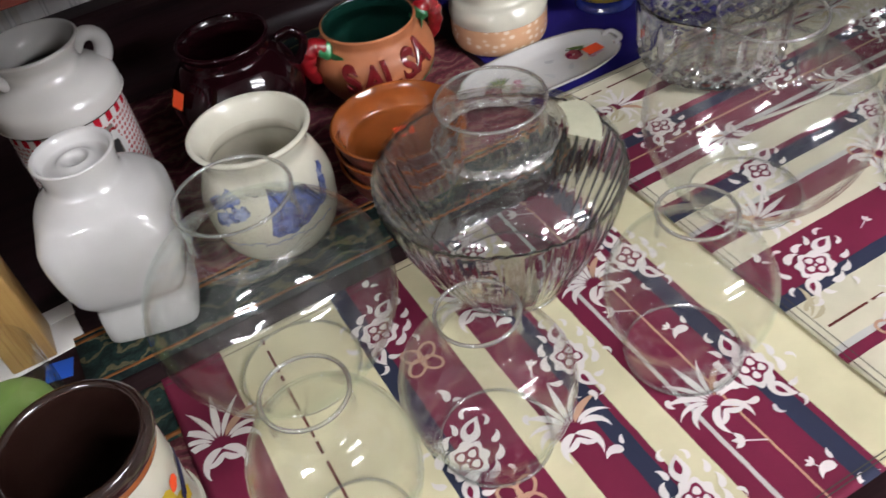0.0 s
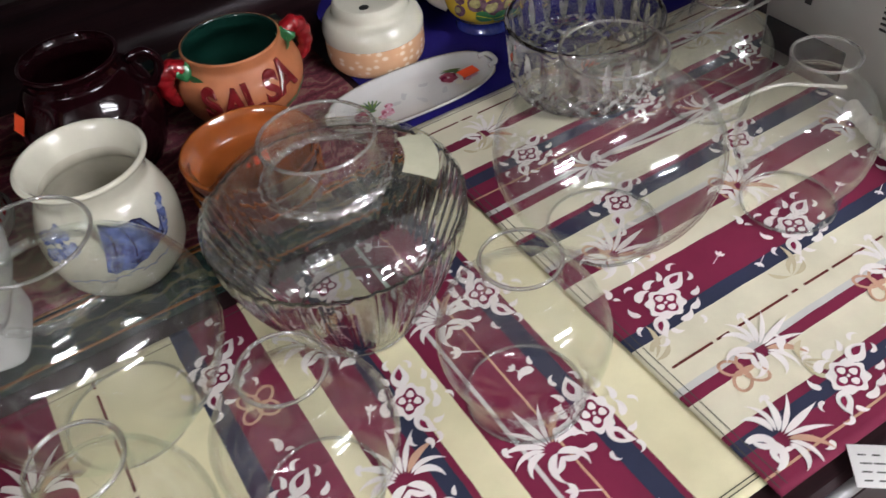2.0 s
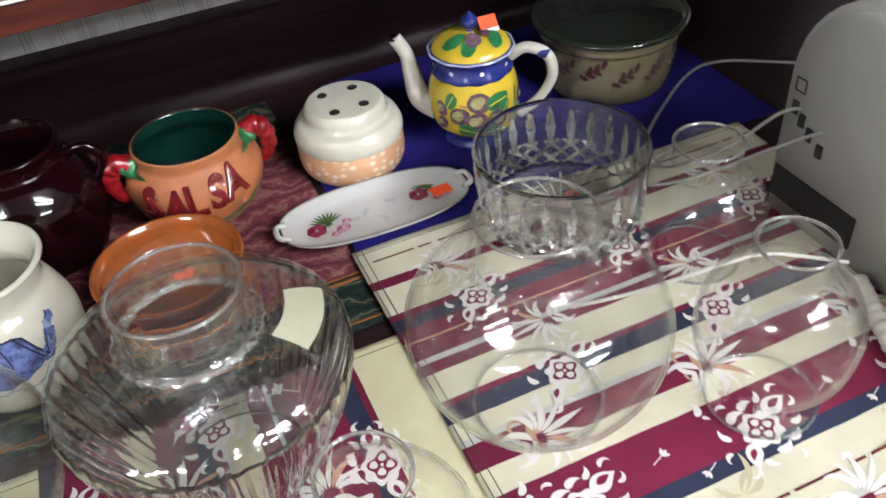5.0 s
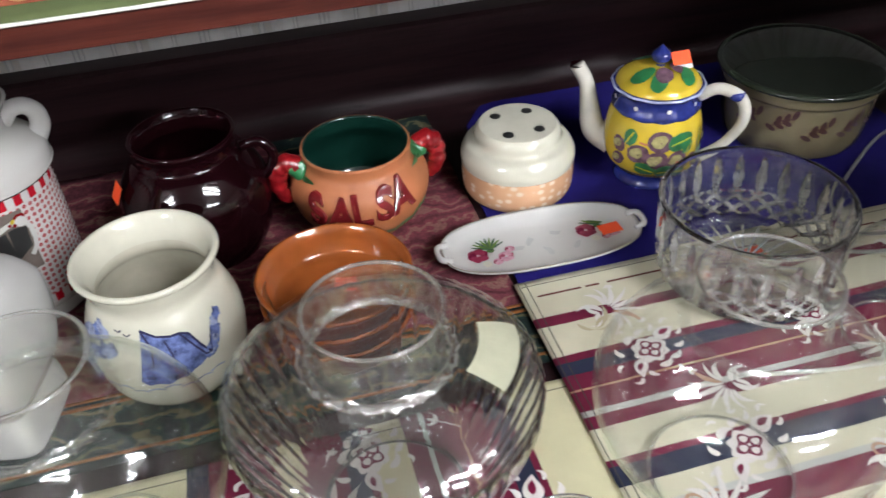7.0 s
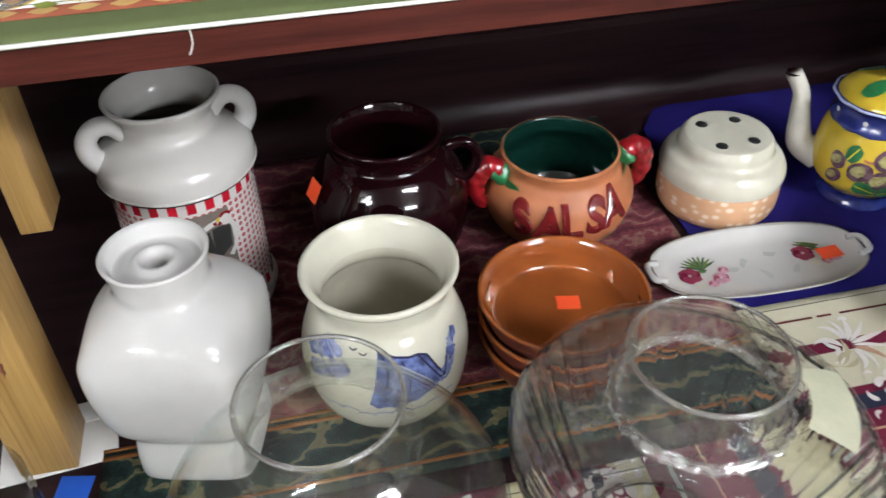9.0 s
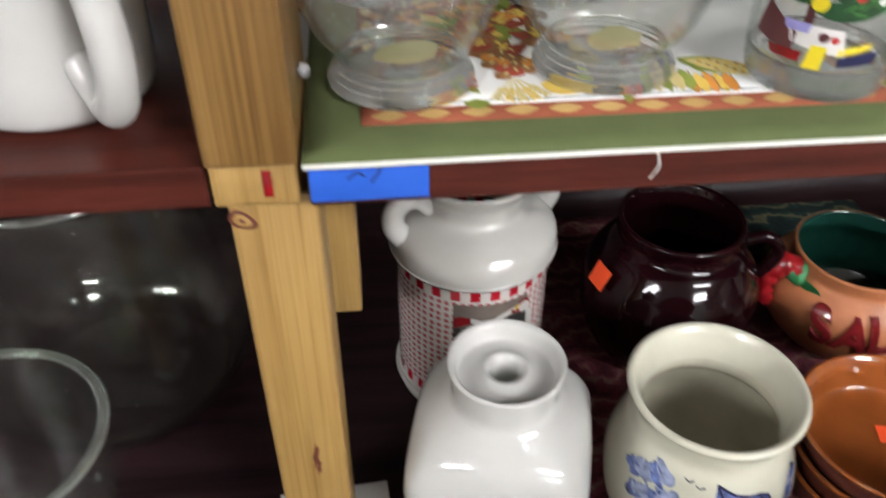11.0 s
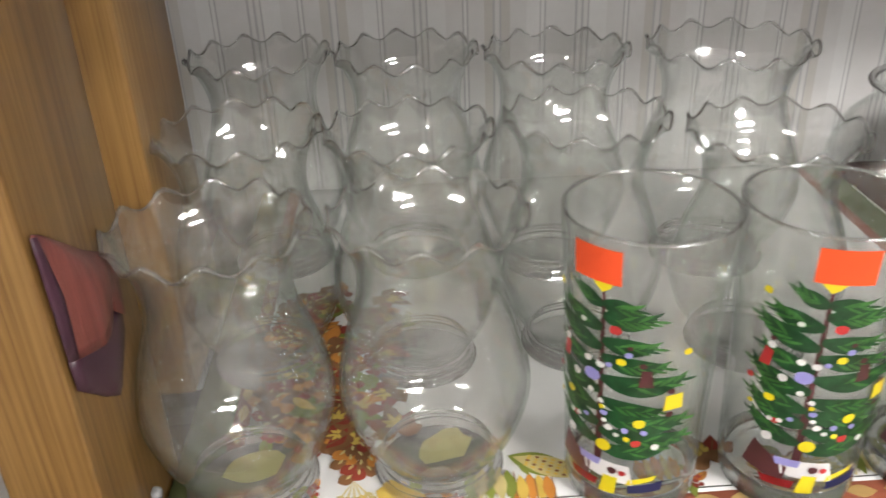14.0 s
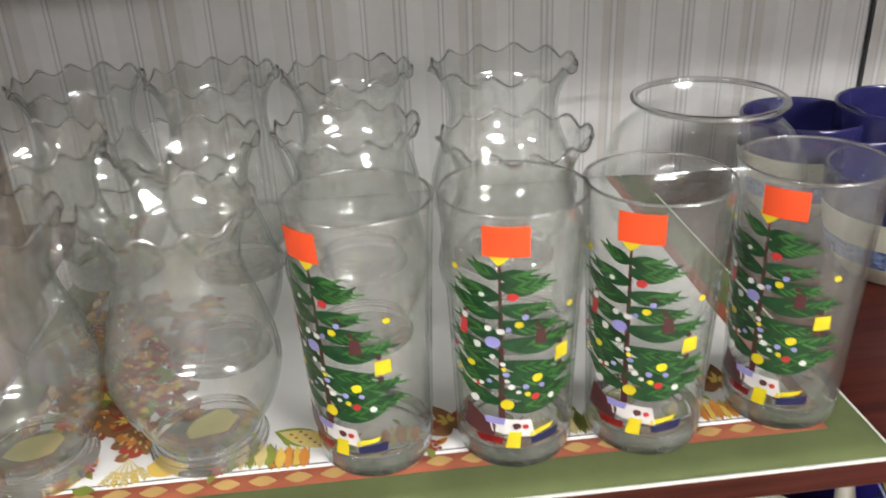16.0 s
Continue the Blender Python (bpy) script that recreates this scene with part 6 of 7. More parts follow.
def glass_shade(name, place, neck, body, base, h, hn, label, mat=None, ribs=0, turn=0, wall=0.0017, belly=ROUND):
    """Round lamp shade: open foot ring, belly and a short neck of height hn."""
    ob = empty(name, place, turn, label, "lamp shade", "glass lamp shades")
    hb = h - hn
    prof = smooth_profile([(base, 0.0), (base * 0.985, 0.004), (base * 1.02, 0.009)] + [(body * u, hb * v) for u, v in belly] + [(neck * 1.22, hb * 0.995), (neck * 1.02, hb + hn * 0.08), (neck * 0.97, hb + hn * 0.25), (neck * 0.97, hb + hn * 0.7), (neck, h)], 6)

    def ribbed(a, r, z):
        k = math.sin(math.pi * min(max((z - 0.004) / hb, 0), 1)) if z < hb else 0.12
        return r + ribs * k * (math.sin(48 * a + 2 * z) + 0.5 * math.sin(31 * a + z * 12) + 0.35 * math.sin(83 * a - z * 20) + 0.25 * math.sin(19 * a) * math.sin(z * 300)), z + 0.0004 * math.sin(5 * a)

    SHADES[name] = prof
    if mat in (M_GLASS_BIG, M_GLASS_RIB):
        low, high = [p for p in prof if p[1] < hb + hn * 0.1], [p for p in prof if p[1] >= hb + hn * 0.1]
        if ribs:
            wide = max(range(len(low)), key=lambda i: low[i][0])
            part("ribbed_bowl", lathe(hollow(low[:wide + 1], wall), 336, ribbed), M_GLASS_RIB, ob, "ribbed lower half")
            part("shoulder", lathe(hollow(low[wide:], wall), 336, ribbed), M_GLASS_WAVY, ob, "wavy clear shoulder")
        else:
            part("globe", lathe(hollow(low, wall), 112), mat, ob)
        part("neck", lathe(hollow([low[-1]] + high, wall), 112), M_GLASS_WAVY if ribs else M_GLASS_BIG, ob, "straight clear glass neck")
        part("neck_roll", lathe([(neck * 1.07 + 0.003 * math.cos(t), hb + hn * 0.05 + 0.0022 * math.sin(t)) for t in np.linspace(0, 2 * math.pi, 13)], 168, lambda a, r, z: (r + 0.0007 * math.sin(23 * a) + 0.0005 * math.sin(37 * a + 900 * z), z + 0.0006 * math.sin(17 * a + 700 * r))), M_ROLL if ribs else M_GLASS_WAVY, ob, "uneven rolled ring at the foot of the neck")
    else:
        part("globe", lathe(hollow(prof, wall), 112), M_GLASS, ob)
    part("lip", lathe([(neck - wall / 2 + 0.0013 * math.cos(t), h + 0.0002 + 0.0011 * math.sin(t)) for t in np.linspace(0, 2 * math.pi, 11)], 112), M_LIP, ob, "rounded glass lip")
    part("foot_ring", lathe([(base - wall / 2 + 0.0012 * math.cos(t), 0.0012 + 0.0011 * math.sin(t)) for t in np.linspace(0, 2 * math.pi, 11)], 112), M_LIP, ob, "rounded glass foot ring")
    return ob


big = glass_shade("ribbed_lamp_shade", (0.3478, -0.132, 0.0008), 0.039, 0.092, 0.047, 0.169, 0.034, "large ribbed clear glass lamp shade with a paper label", M_GLASS_RIB, 0.0008, 0, 0.0022, SQUAT)
bpy.context.view_layer.update()
prof = [p for p in SHADES["ribbed_lamp_shade"] if p[1] > 0.06]
run = [0.0]
for p, q in zip(prof, prof[1:]):
    run.append(run[-1] + math.hypot(q[0] - p[0], q[1] - p[1]))
mid = next(s for s, p in zip(run, prof) if p[1] > 0.11 and p[0] < 0.068)
bm = quad_flat([(-0.024, -0.0118), (0.024, -0.0118), (0.024, 0.0118), (-0.024, 0.0118)], 8)
for v in bm.verts:
    u, w = v.co.x * math.cos(-0.2) - v.co.y * math.sin(-0.2), v.co.x * math.sin(-0.2) + v.co.y * math.cos(-0.2)
    s = mid + w
    k = max(i for i, q in enumerate(run) if q <= s)
    f = (s - run[k]) / (run[k + 1] - run[k])
    r, z = prof[k][0] + f * (prof[k + 1][0] - prof[k][0]), prof[k][1] + f * (prof[k + 1][1] - prof[k][1])
    a = radians(-14) + u / 0.066
    v.co = ((r + 0.0014) * math.cos(a), (r + 0.0014) * math.sin(a), z + 0.001)
part("paper_label", bm, M_LABEL, big, "yellowed paper label")
for x, y, z, neck, body, base, h, hn, lb in (
        (0.168, -0.1215, 0.0008, 0.038, 0.0866, 0.046, 0.175, 0.035, "large round clear glass lamp shade with wide neck"),
        (0.5535, -0.1765, 0.0042, 0.0378, 0.087, 0.0465, 0.167, 0.034, "large round clear glass lamp shade with wide neck"),
        (0.2575, -0.2565, 0.0008, 0.0256, 0.0562, 0.039, 0.130, 0.023, "small round clear glass lamp shade"),
        (0.4065, -0.2705, 0.0008, 0.0252, 0.0563, 0.0415, 0.134, 0.023, "small round clear glass lamp shade"),
        (0.150, -0.266, 0.0008, 0.0245, 0.0500, 0.036, 0.150, 0.023, "small clear glass lamp shade near the counter edge"),
        (0.690, -0.245, 0.0042, 0.0245, 0.0520, 0.038, 0.140, 0.023, "small round clear glass lamp shade beside the white device"),
        (0.7395, -0.103, 0.0042, 0.0268, 0.0510, 0.037, 0.112, 0.023, "small round clear glass lamp shade behind the others")):
    glass_shade("glass_lamp_shade", (x, y, z), neck, body, base, h, hn, lb, M_GLASS_BIG if body > 0.08 else M_GLASS, 0, 0, 0.0019 if body > 0.08 else 0.0017)

# cut crystal bowl
LEAVES = 24


def cut_depth(a, z):
    """How deep the wheel has cut at this angle and height: tall pointed leaves above, crossing grooves and small stars below."""
    u = (a * LEAVES / (2 * math.pi)) % 1.0 * 2 - 1
    deep = 0.0
    s = (z - 0.049) / 0.019
    if abs(s) < 1:
        w = 0.5 * (1 - s * s)
        if abs(u) < w:
            deep = 0.0042 * (1 - abs(u) / w) * (1 - 0.5 * s * s)
    if 0.006 < z < 0.036:
        fade = min(1.0, (z - 0.006) / 0.004, (0.036 - z) / 0.004)
        for k in (1, -1):
            p = abs(((a * LEAVES / (2 * math.pi) + k * z * 66) % 1.0) * 2 - 1)
            deep = max(deep, 0.0034 * fade * max(0.0, 1 - 2.6 * p))
    return deep


crystal = empty("crystal_bowl", (0.6705, -0.004, 0.004), 0, "heavy cut crystal bowl with leaf and diamond cuts", "bowl")
outer = smooth_profile([(0.058, 0.0), (0.063, 0.0025), (0.069, 0.009), (0.072, 0.02), (0.0735, 0.045), (0.0752, 0.074)], 12)
lip = [(0.0752, 0.0755), (0.0742, 0.0772), (0.0725, 0.0775), (0.0708, 0.0765), (0.0703, 0.0745)]
inside = [(0.0685, 0.05), (0.067, 0.026), (0.064, 0.016), (0.056, 0.0115), (0.03, 0.0105), (0, 0.0105)]
bm = lathe([(0, 0)] + outer + lip + inside, LEAVES * 16, lambda a, r, z: (r - (cut_depth(a, z) if r > radius_at(outer, z) - 0.0005 and 0.003 < z < 0.07 else 0), z))
for f in bm.faces:
    c = f.calc_center_median()
    if 0.003 < c.z < 0.07 and math.hypot(c.x, c.y) > radius_at(inside[::-1], c.z) + 0.001 and cut_depth(math.atan2(c.y, c.x) % (2 * math.pi), c.z) > 0.0004:
        f.material_index = 1
part("cut_wall", bm, [M_CRYSTAL, M_CUT], crystal, "", False)
for k in range(24):
    part("base_ray", moved(box_bm(0.042, 0.0022, 0.0014, 0.0005, (0.031, 0, 0.0112), 1), pose(0, 0, 0, 0, 0, 15 * k)), M_CUT, crystal, "ray of the cut star in the base", False)
tagged(price_sticker((0.686, 0.006, 0.0135), (0, 0, 1), 0.018, 0.013, 8), "orange price sticker in the crystal bowl", "sticker")

# glass bowls beside the post
deep = empty("glass_bowl", (-0.166, 0.185, -0.003), 0, "tall dusty clear glass bowl with bulging sides on the dark counter", "bowl", "glass bowls")
part("wall", lathe(hollow(smooth_profile([(0.06, 0.0), (0.078, 0.006), (0.099, 0.04), (0.106, 0.085), (0.1, 0.14), (0.086, 0.19), (0.083, 0.205)], 6), 0.003, 0.005), 96), M_SMOKY, deep)
part("rim", lathe([(0.083 + 0.0022 * math.cos(q), 0.206 + 0.0022 * math.sin(q)) for q in np.linspace(0, 2 * math.pi, 11)], 96), M_LIP, deep, "rounded rim")
front_bowl = empty("glass_bowl", (-0.188, 0.031, -0.003), 0, "clear glass bowl with thick greenish rim on the dark counter", "bowl", "glass bowls")
part("wall", lathe(hollow(smooth_profile([(0.033, 0.0), (0.042, 0.008), (0.058, 0.06), (0.064, 0.119)], 6), 0.003, 0.005), 96), M_GLASS_WAVY, front_bowl)
part("rim", lathe([(0.0635 + 0.0034 * math.cos(q), 0.119 + 0.0026 * math.sin(q)) for q in np.linspace(0, 2 * math.pi, 13)], 96), glass_thin("greenish_rim_glass", (0.7, 0.78, 0.73), 0.0, 0.16, 0.12), front_bowl, "thick rounded greenish rim")

# ---- white device with hose and cords ----
device = empty("white_device", (0.835, 0, 0.0), 0, "off-white plastic appliance with vent slots and cords", "appliance")
yz = [(-0.40, 0.0), (-0.075, 0.0), (-0.072, 0.06)] + [(-0.152 + 0.08 * math.cos(t), 0.13 + 0.085 * math.sin(t)) for t in np.linspace(0.05, 1.57, 10)] + [(-0.33, 0.215), (-0.385, 0.19), (-0.40, 0.15)]
bm = bmesh.new()
e0, e1 = [bm.verts.new((0, y, z)) for y, z in yz], [bm.verts.new((0.2, y, z)) for y, z in yz]
for i in range(len(yz)):
    j = (i + 1) % len(yz)
    bm.faces.new((e0[i], e0[j], e1[j], e1[i]))
bm.faces.new(e0), bm.faces.new(e1)
bmesh.ops.recalc_face_normals(bm, faces=bm.faces)
bmesh.ops.bevel(bm, geom=[e for e in bm.edges if abs(e.verts[0].co.x - e.verts[1].co.x) < 1e-6], offset=0.006, segments=3, affect="EDGES")
part("shell", bm, M_PLASTIC, device)
# Unseen taller block, added so the appliance casts shade on the crock.
part("shading_block", box_bm(0.32, 0.32, 0.335, 0.02, (0.265, -0.237, 0.1675), 4), M_PLASTIC, device, "unseen taller block added to shade the crock")
for i in range(9):
    part("vent_slot", box_bm(0.001, 0.044, 0.0022, 0.0003, (-0.0004, -0.215, 0.085 + 0.0052 * i)), M_DARK, device, "dark vent slot")
for i, (y, z) in enumerate(((-0.088, 0.108), (-0.097, 0.1), (-0.107, 0.092), (-0.12, 0.084))):
    part("port", box_bm(0.002, 0.007, 0.012, 0.0006, (-0.0005, y, z)), M_DARK, device, "dark square socket")
for a, b in (((-0.094, 0.128), (0.0006, 0.011)), ((-0.084, 0.128), (0.0006, 0.011)), ((-0.089, 0.1335), (0.0105, 0.0006)), ((-0.089, 0.1225), (0.0105, 0.0006))):
    part("printed_square", box_bm(0.0006, b[0] + 0.0006, b[1] + 0.0006, 0, (-0.0002, a[0], a[1])), M_DARK, device, "thin printed square")
# Dark plate on the shell: the gap's shade is colour, nothing is recessed.
part("base_shadow_gap", box_bm(0.002, 0.09, 0.03, 0.0005, (-0.0005, -0.125, 0.035)), M_DARK, device, "dark plate painted as a shadow gap")
hose_pts = [(0.8235, -0.196, 0.0125), (0.813, -0.217, 0.0125), (0.796, -0.258, 0.0118), (0.782, -0.30, 0.0118), (0.79, -0.345, 0.0118), (0.834, -0.37, 0.02)]
hose = tagged(part("ribbed_hose", tube_bm(hose_pts, 0.0075, 16, [1.0 if i % 4 < 2 else 0.82 for i in range(101)], 20), M_CABLE), "white ribbed plastic hose lying on the placemat", "hose")
for pts in ([(1.12, 0.02, 0.004), (1.07, 0.065, 0.004), (1.0242, 0.1029, 0.004), (0.9631, 0.1463, 0.004), (0.9171, 0.1433, 0.004), (0.8518, 0.1002, 0.004), (0.8052, 0.0605, 0.004), (0.79, 0.03, 0.008), (0.785, 0.008, 0.011)],
            [(0.836, -0.0929, 0.1095), (0.826, -0.08, 0.1), (0.808, -0.054, 0.062), (0.79, -0.022, 0.03), (0.782, 0.005, 0.012), (0.774, 0.03, 0.009)],
            [(0.836, -0.1192, 0.1018), (0.824, -0.1, 0.085), (0.81, -0.0742, 0.06), (0.79, -0.056, 0.042), (0.765, -0.028, 0.02), (0.75, 0.0, 0.009), (0.735, 0.03, 0.009)]):
    tagged(part("power_cord", tube_bm(pts, 0.0016, 10), M_CORD), "thin white power cord running from the appliance", "cord", "cords")
tagged(part("thin_cord", tube_bm([(0.62, -0.11, 0.006), (0.66, -0.14, 0.03), (0.70, -0.165, 0.055), (0.74, -0.175, 0.06), (0.775, -0.185, 0.05), (0.80, -0.2, 0.045)], 0.0016, 8), M_CABLE), "thin white wire over the glass shades", "cord", "cords")

# ---- upper shelf: tumblers ----
M_FOOT = glass_thick("thick_glass_foot", (0.985, 0.995, 0.99), 1.45, 0.06, 0.05)


def lifted(bm, *where):
    """The print starts a little above the thick base."""
    bm.transform(Matrix.Translation((0, 0.0032, 0)))
    return wrapped(bm, *where)


def tumbler_print(ob, prof, turn):
    """A decorated fir tree painted on the wall of a tumbler."""
    green, dkgreen = [], []
    rng = random.Random(11)

    def frond(u, v, length, width, a, bend, n=9):
        """A curved brush stroke, thick in the middle and pointed at the tip."""
        bm, prev = bmesh.new(), None
        for i in range(n + 1):
            f = i / n
            w = width * 0.5 * max(math.sin(math.pi * min(f * 0.94 + 0.06, 1.0)) ** 0.7, 0.03)
            cur = (bm.verts.new((u - w * math.sin(a), v + w * math.cos(a), 0)), bm.verts.new((u + w * math.sin(a), v - w * math.cos(a), 0)))
            if prev:
                bm.faces.new((prev[0], prev[1], cur[1], cur[0]))
            prev = cur
            u, v, a = u + length / n * math.cos(a), v + length / n * math.sin(a), a + bend / n
        return bm

    right = [(0.112, 0.016, 0.0055), (0.106, 0.024, 0.0066), (0.094, 0.025, 0.006), (0.086, 0.030, 0.0062), (0.075, 0.040, 0.0072), (0.064, 0.030, 0.0055), (0.057, 0.043, 0.0072), (0.047, 0.044, 0.0066), (0.038, 0.037, 0.006)]
    left = [(0.111, 0.015, 0.005), (0.1, 0.023, 0.0062), (0.09, 0.03, 0.0066), (0.079, 0.026, 0.006), (0.068, 0.03, 0.0066), (0.058, 0.026, 0.0055), (0.05, 0.03, 0.0066), (0.04, 0.028, 0.0055)]
    for k, (side, v, ln, wd) in enumerate([(1, *r) for r in right] + [(-1, *r) for r in left]):
        a = -0.22 + rng.uniform(-0.1, 0.1) + (0.4 if side < 0 else 0)
        bend = 0.55 + rng.uniform(-0.15, 0.2)
        wd *= 1.45
        ln *= 0.9
        a, bend = (a, bend) if side > 0 else (math.pi - a, -bend)
        dkgreen.append(lifted(frond(0.0, v, ln, wd, a, bend), prof, turn, 0.0006 + 0.00003 * k))
        for q in range(9):
            f = 0.25 + 0.08 * q
            b2 = a + bend * f * 0.8
            x, y = ln * f * math.cos(a + bend * f * 0.45), v + ln * f * math.sin(a + bend * f * 0.45)
            o = side * (0.5 if q % 2 else -0.45)
            (green if (q + k) % 4 else dkgreen).append(lifted(frond(x, y, wd * (0.95 - 0.02 * q), wd * 0.16, b2 + o, -o * 0.5, 4), prof, turn, 0.0011 + 0.00002 * q))
    tagged(part("painted_branch_green", merged(*green), M_LEAFGREEN, ob), "bright green painted needles", "", "", "stuff")
    tagged(part("painted_branch_dark", merged(*dkgreen), M_LEAFDARK, ob), "dark green painted branches", "", "", "stuff")
    for nm, pts, mm in (("painted_bag", ((-0.022, 0.021), (-0.004, 0.017), (-0.003, 0.026), (-0.018, 0.036)), M_PRINTBROWN), ("painted_gift", ((-0.005, 0.022), (0.016, 0.019), (0.014, 0.03), (-0.007, 0.031)), M_PRINTWHITE), ("painted_gift", ((-0.008, 0.027), (0.001, 0.027), (0.002, 0.031), (-0.009, 0.031)), M_PRINTPUR), ("painted_box", ((0.0015, 0.0125), (0.0085, 0.0125), (0.0095, 0.0225), (0.0035, 0.0228)), M_PRINTYEL), ("painted_ribbon", ((0.013, 0.019), (0.024, 0.0225), (0.026, 0.0255), (0.014, 0.0225)), M_PRINTYEL), ("painted_box", ((0.014, 0.0145), (0.028, 0.0165), (0.029, 0.022), (0.014, 0.019)), M_INK), ("painted_box", ((-0.012, 0.0145), (0.0, 0.0145), (0.001, 0.019), (-0.014, 0.0185)), M_RED), ("painted_doll", ((-0.022, 0.076), (-0.0175, 0.076), (-0.0165, 0.084), (-0.02, 0.0855)), M_PRINTRED), ("painted_lantern", ((0.026, 0.062), (0.034, 0.0625), (0.034, 0.0705), (0.0265, 0.07)), M_PRINTYEL), ("painted_bear", ((0.0155, 0.0745), (0.0215, 0.0745), (0.0205, 0.083), (0.0165, 0.083)), M_PRINTBROWN)):
        part(nm, lifted(quad_flat(pts, 4), prof, turn, 0.0013 + 0.0001 * (nm == "painted_box") + 0.0002 * (mm is M_PRINTPUR)), mm, ob, "small painted present or ornament")
    part("painted_trunk", lifted(quad_flat([(-0.0018, 0.024), (0.0018, 0.024), (0.0006, 0.12), (-0.0006, 0.12)], 10), prof, turn, 0.0005), M_PRINTBROWN, ob, "brown painted trunk")
    part("painted_star", lifted(blob_flat(0, 0.1215, 0.0052, 0.0038, 0.3, 10, 0.25, 3), prof, turn, 0.0012), M_PRINTYEL, ob, "yellow painted star")
    for mm, nm, spots in ((M_PRINTRED, "red", ((0.006, 0.101, 0.003), (0.017, 0.044, 0.0026), (-0.012, 0.05, 0.002), (0.012, 0.026, 0.002), (-0.026, 0.068, 0.002))),
                          (M_PRINTYEL, "yellow", ((0.009, 0.086, 0.0024), (0.018, 0.055, 0.0032), (-0.016, 0.061, 0.0026), (0.0015, 0.0605, 0.0016), (0.003, 0.04, 0.0042), (0.013, 0.046, 0.0017), (-0.024, 0.055, 0.0016), (0.036, 0.092, 0.0024), (-0.024, 0.112, 0.0024))),
                          (M_PRINTPUR, "lilac", ((-0.004, 0.0755, 0.0044), (0.012, 0.09, 0.002), (0.0025, 0.0575, 0.0019), (0.012, 0.0505, 0.002), (0.004, 0.0835, 0.0017), (0.02, 0.0505, 0.0017), (-0.006, 0.053, 0.0016))),
                          (M_PRINTWHITE, "white", ((-0.009, 0.101, 0.0017), (-0.006, 0.083, 0.0022), (0.0, 0.082, 0.0022), (-0.012, 0.073, 0.0026), (-0.004, 0.0675, 0.0019), (0.001, 0.0635, 0.0016), (0.005, 0.0505, 0.002), (0.0085, 0.0475, 0.0016), (-0.01, 0.051, 0.0016), (-0.014, 0.0505, 0.0016), (0.003, 0.054, 0.0014), (-0.0185, 0.0875, 0.0022), (-0.014, 0.041, 0.003), (0.025, 0.043, 0.0022))),
                          (M_PRINTBROWN, "dark", ((0.018, 0.0855, 0.0018), (0.0125, 0.0935, 0.0014), (-0.0185, 0.0905, 0.0014), (0.0075, 0.0265, 0.0026), (0.0303, 0.0605, 0.002), (0.0303, 0.0725, 0.0018)))):
        tagged(part("painted_ornament", merged(*[lifted(blob_flat(u * 0.94, v, r * 0.82, r * 0.76, 0, 10, 0.12, i), prof, turn, 0.0016 + 0.00005 * i) for i, (u, v, r) in enumerate(spots)]), mm, ob), nm + " painted ornaments and gifts", "", "", "stuff")


TP = smooth_profile([(0.0275, 0.0), (0.0295, 0.0015), (0.0305, 0.006), (0.0318, 0.05), (0.0338, 0.1), (0.0362, 0.1435)], 5)
for x, y, turn, st in ((0.223, 0.0515, -133, -138), (0.2968, 0.047, -111, -106), (0.3675, 0.045, -128, -121), (0.449, 0.0527, -147, -136)):
    t = empty("tumbler", (x, y, 0.2993), 0, "clear drinking glass with a painted decorated fir tree", "glass", "painted tumblers")
    part("glass_wall", lathe(hollow([p for p in TP if p[1] > 0.004], 0.0017), 96), M_VASE, t, "clear thin glass wall")
    part("glass_base", lathe(smooth_profile([(0, 0.001), (0.02, 0.001), (0.027, 0.0), (0.0292, 0.0015), (0.0301, 0.006), (0.0303, 0.0115), (0.0285, 0.0135), (0.022, 0.0118), (0, 0.0112)], 4), 96), M_FOOT, t, "thick solid glass base")
    part("rim", lathe([(0.0355 + 0.0009 * math.cos(q), 0.1437 + 0.0007 * math.sin(q)) for q in np.linspace(0, 2 * math.pi, 11)], 96), M_LIP, t, "rounded glass rim")
    tumbler_print(t, TP, turn)
    part("price_sticker", wrapped(quad_flat([(-0.0105, 0.1245), (0.0105, 0.125), (0.0105, 0.1403), (-0.0105, 0.1398)], 6), TP, st, 0.0016), M_STICKER, t, "orange price sticker")

# ---- ruffled vases ----
RP = smooth_profile([(0.0265, 0.0105), (0.0275, 0.013), (0.037, 0.026), (0.0438, 0.046), (0.0438, 0.06), (0.039, 0.08), (0.0335, 0.096), (0.0318, 0.108), (0.0335, 0.12), (0.0385, 0.131), (0.0425, 0.136)], 6)


def ruffle(a, r, z):
    k = max(0.0, (z - 0.1285) / 0.0075) ** 1.5
    return r * (1 + 0.02 * k * math.cos(12 * a)), z + 0.0024 * k * math.sin(12 * a)


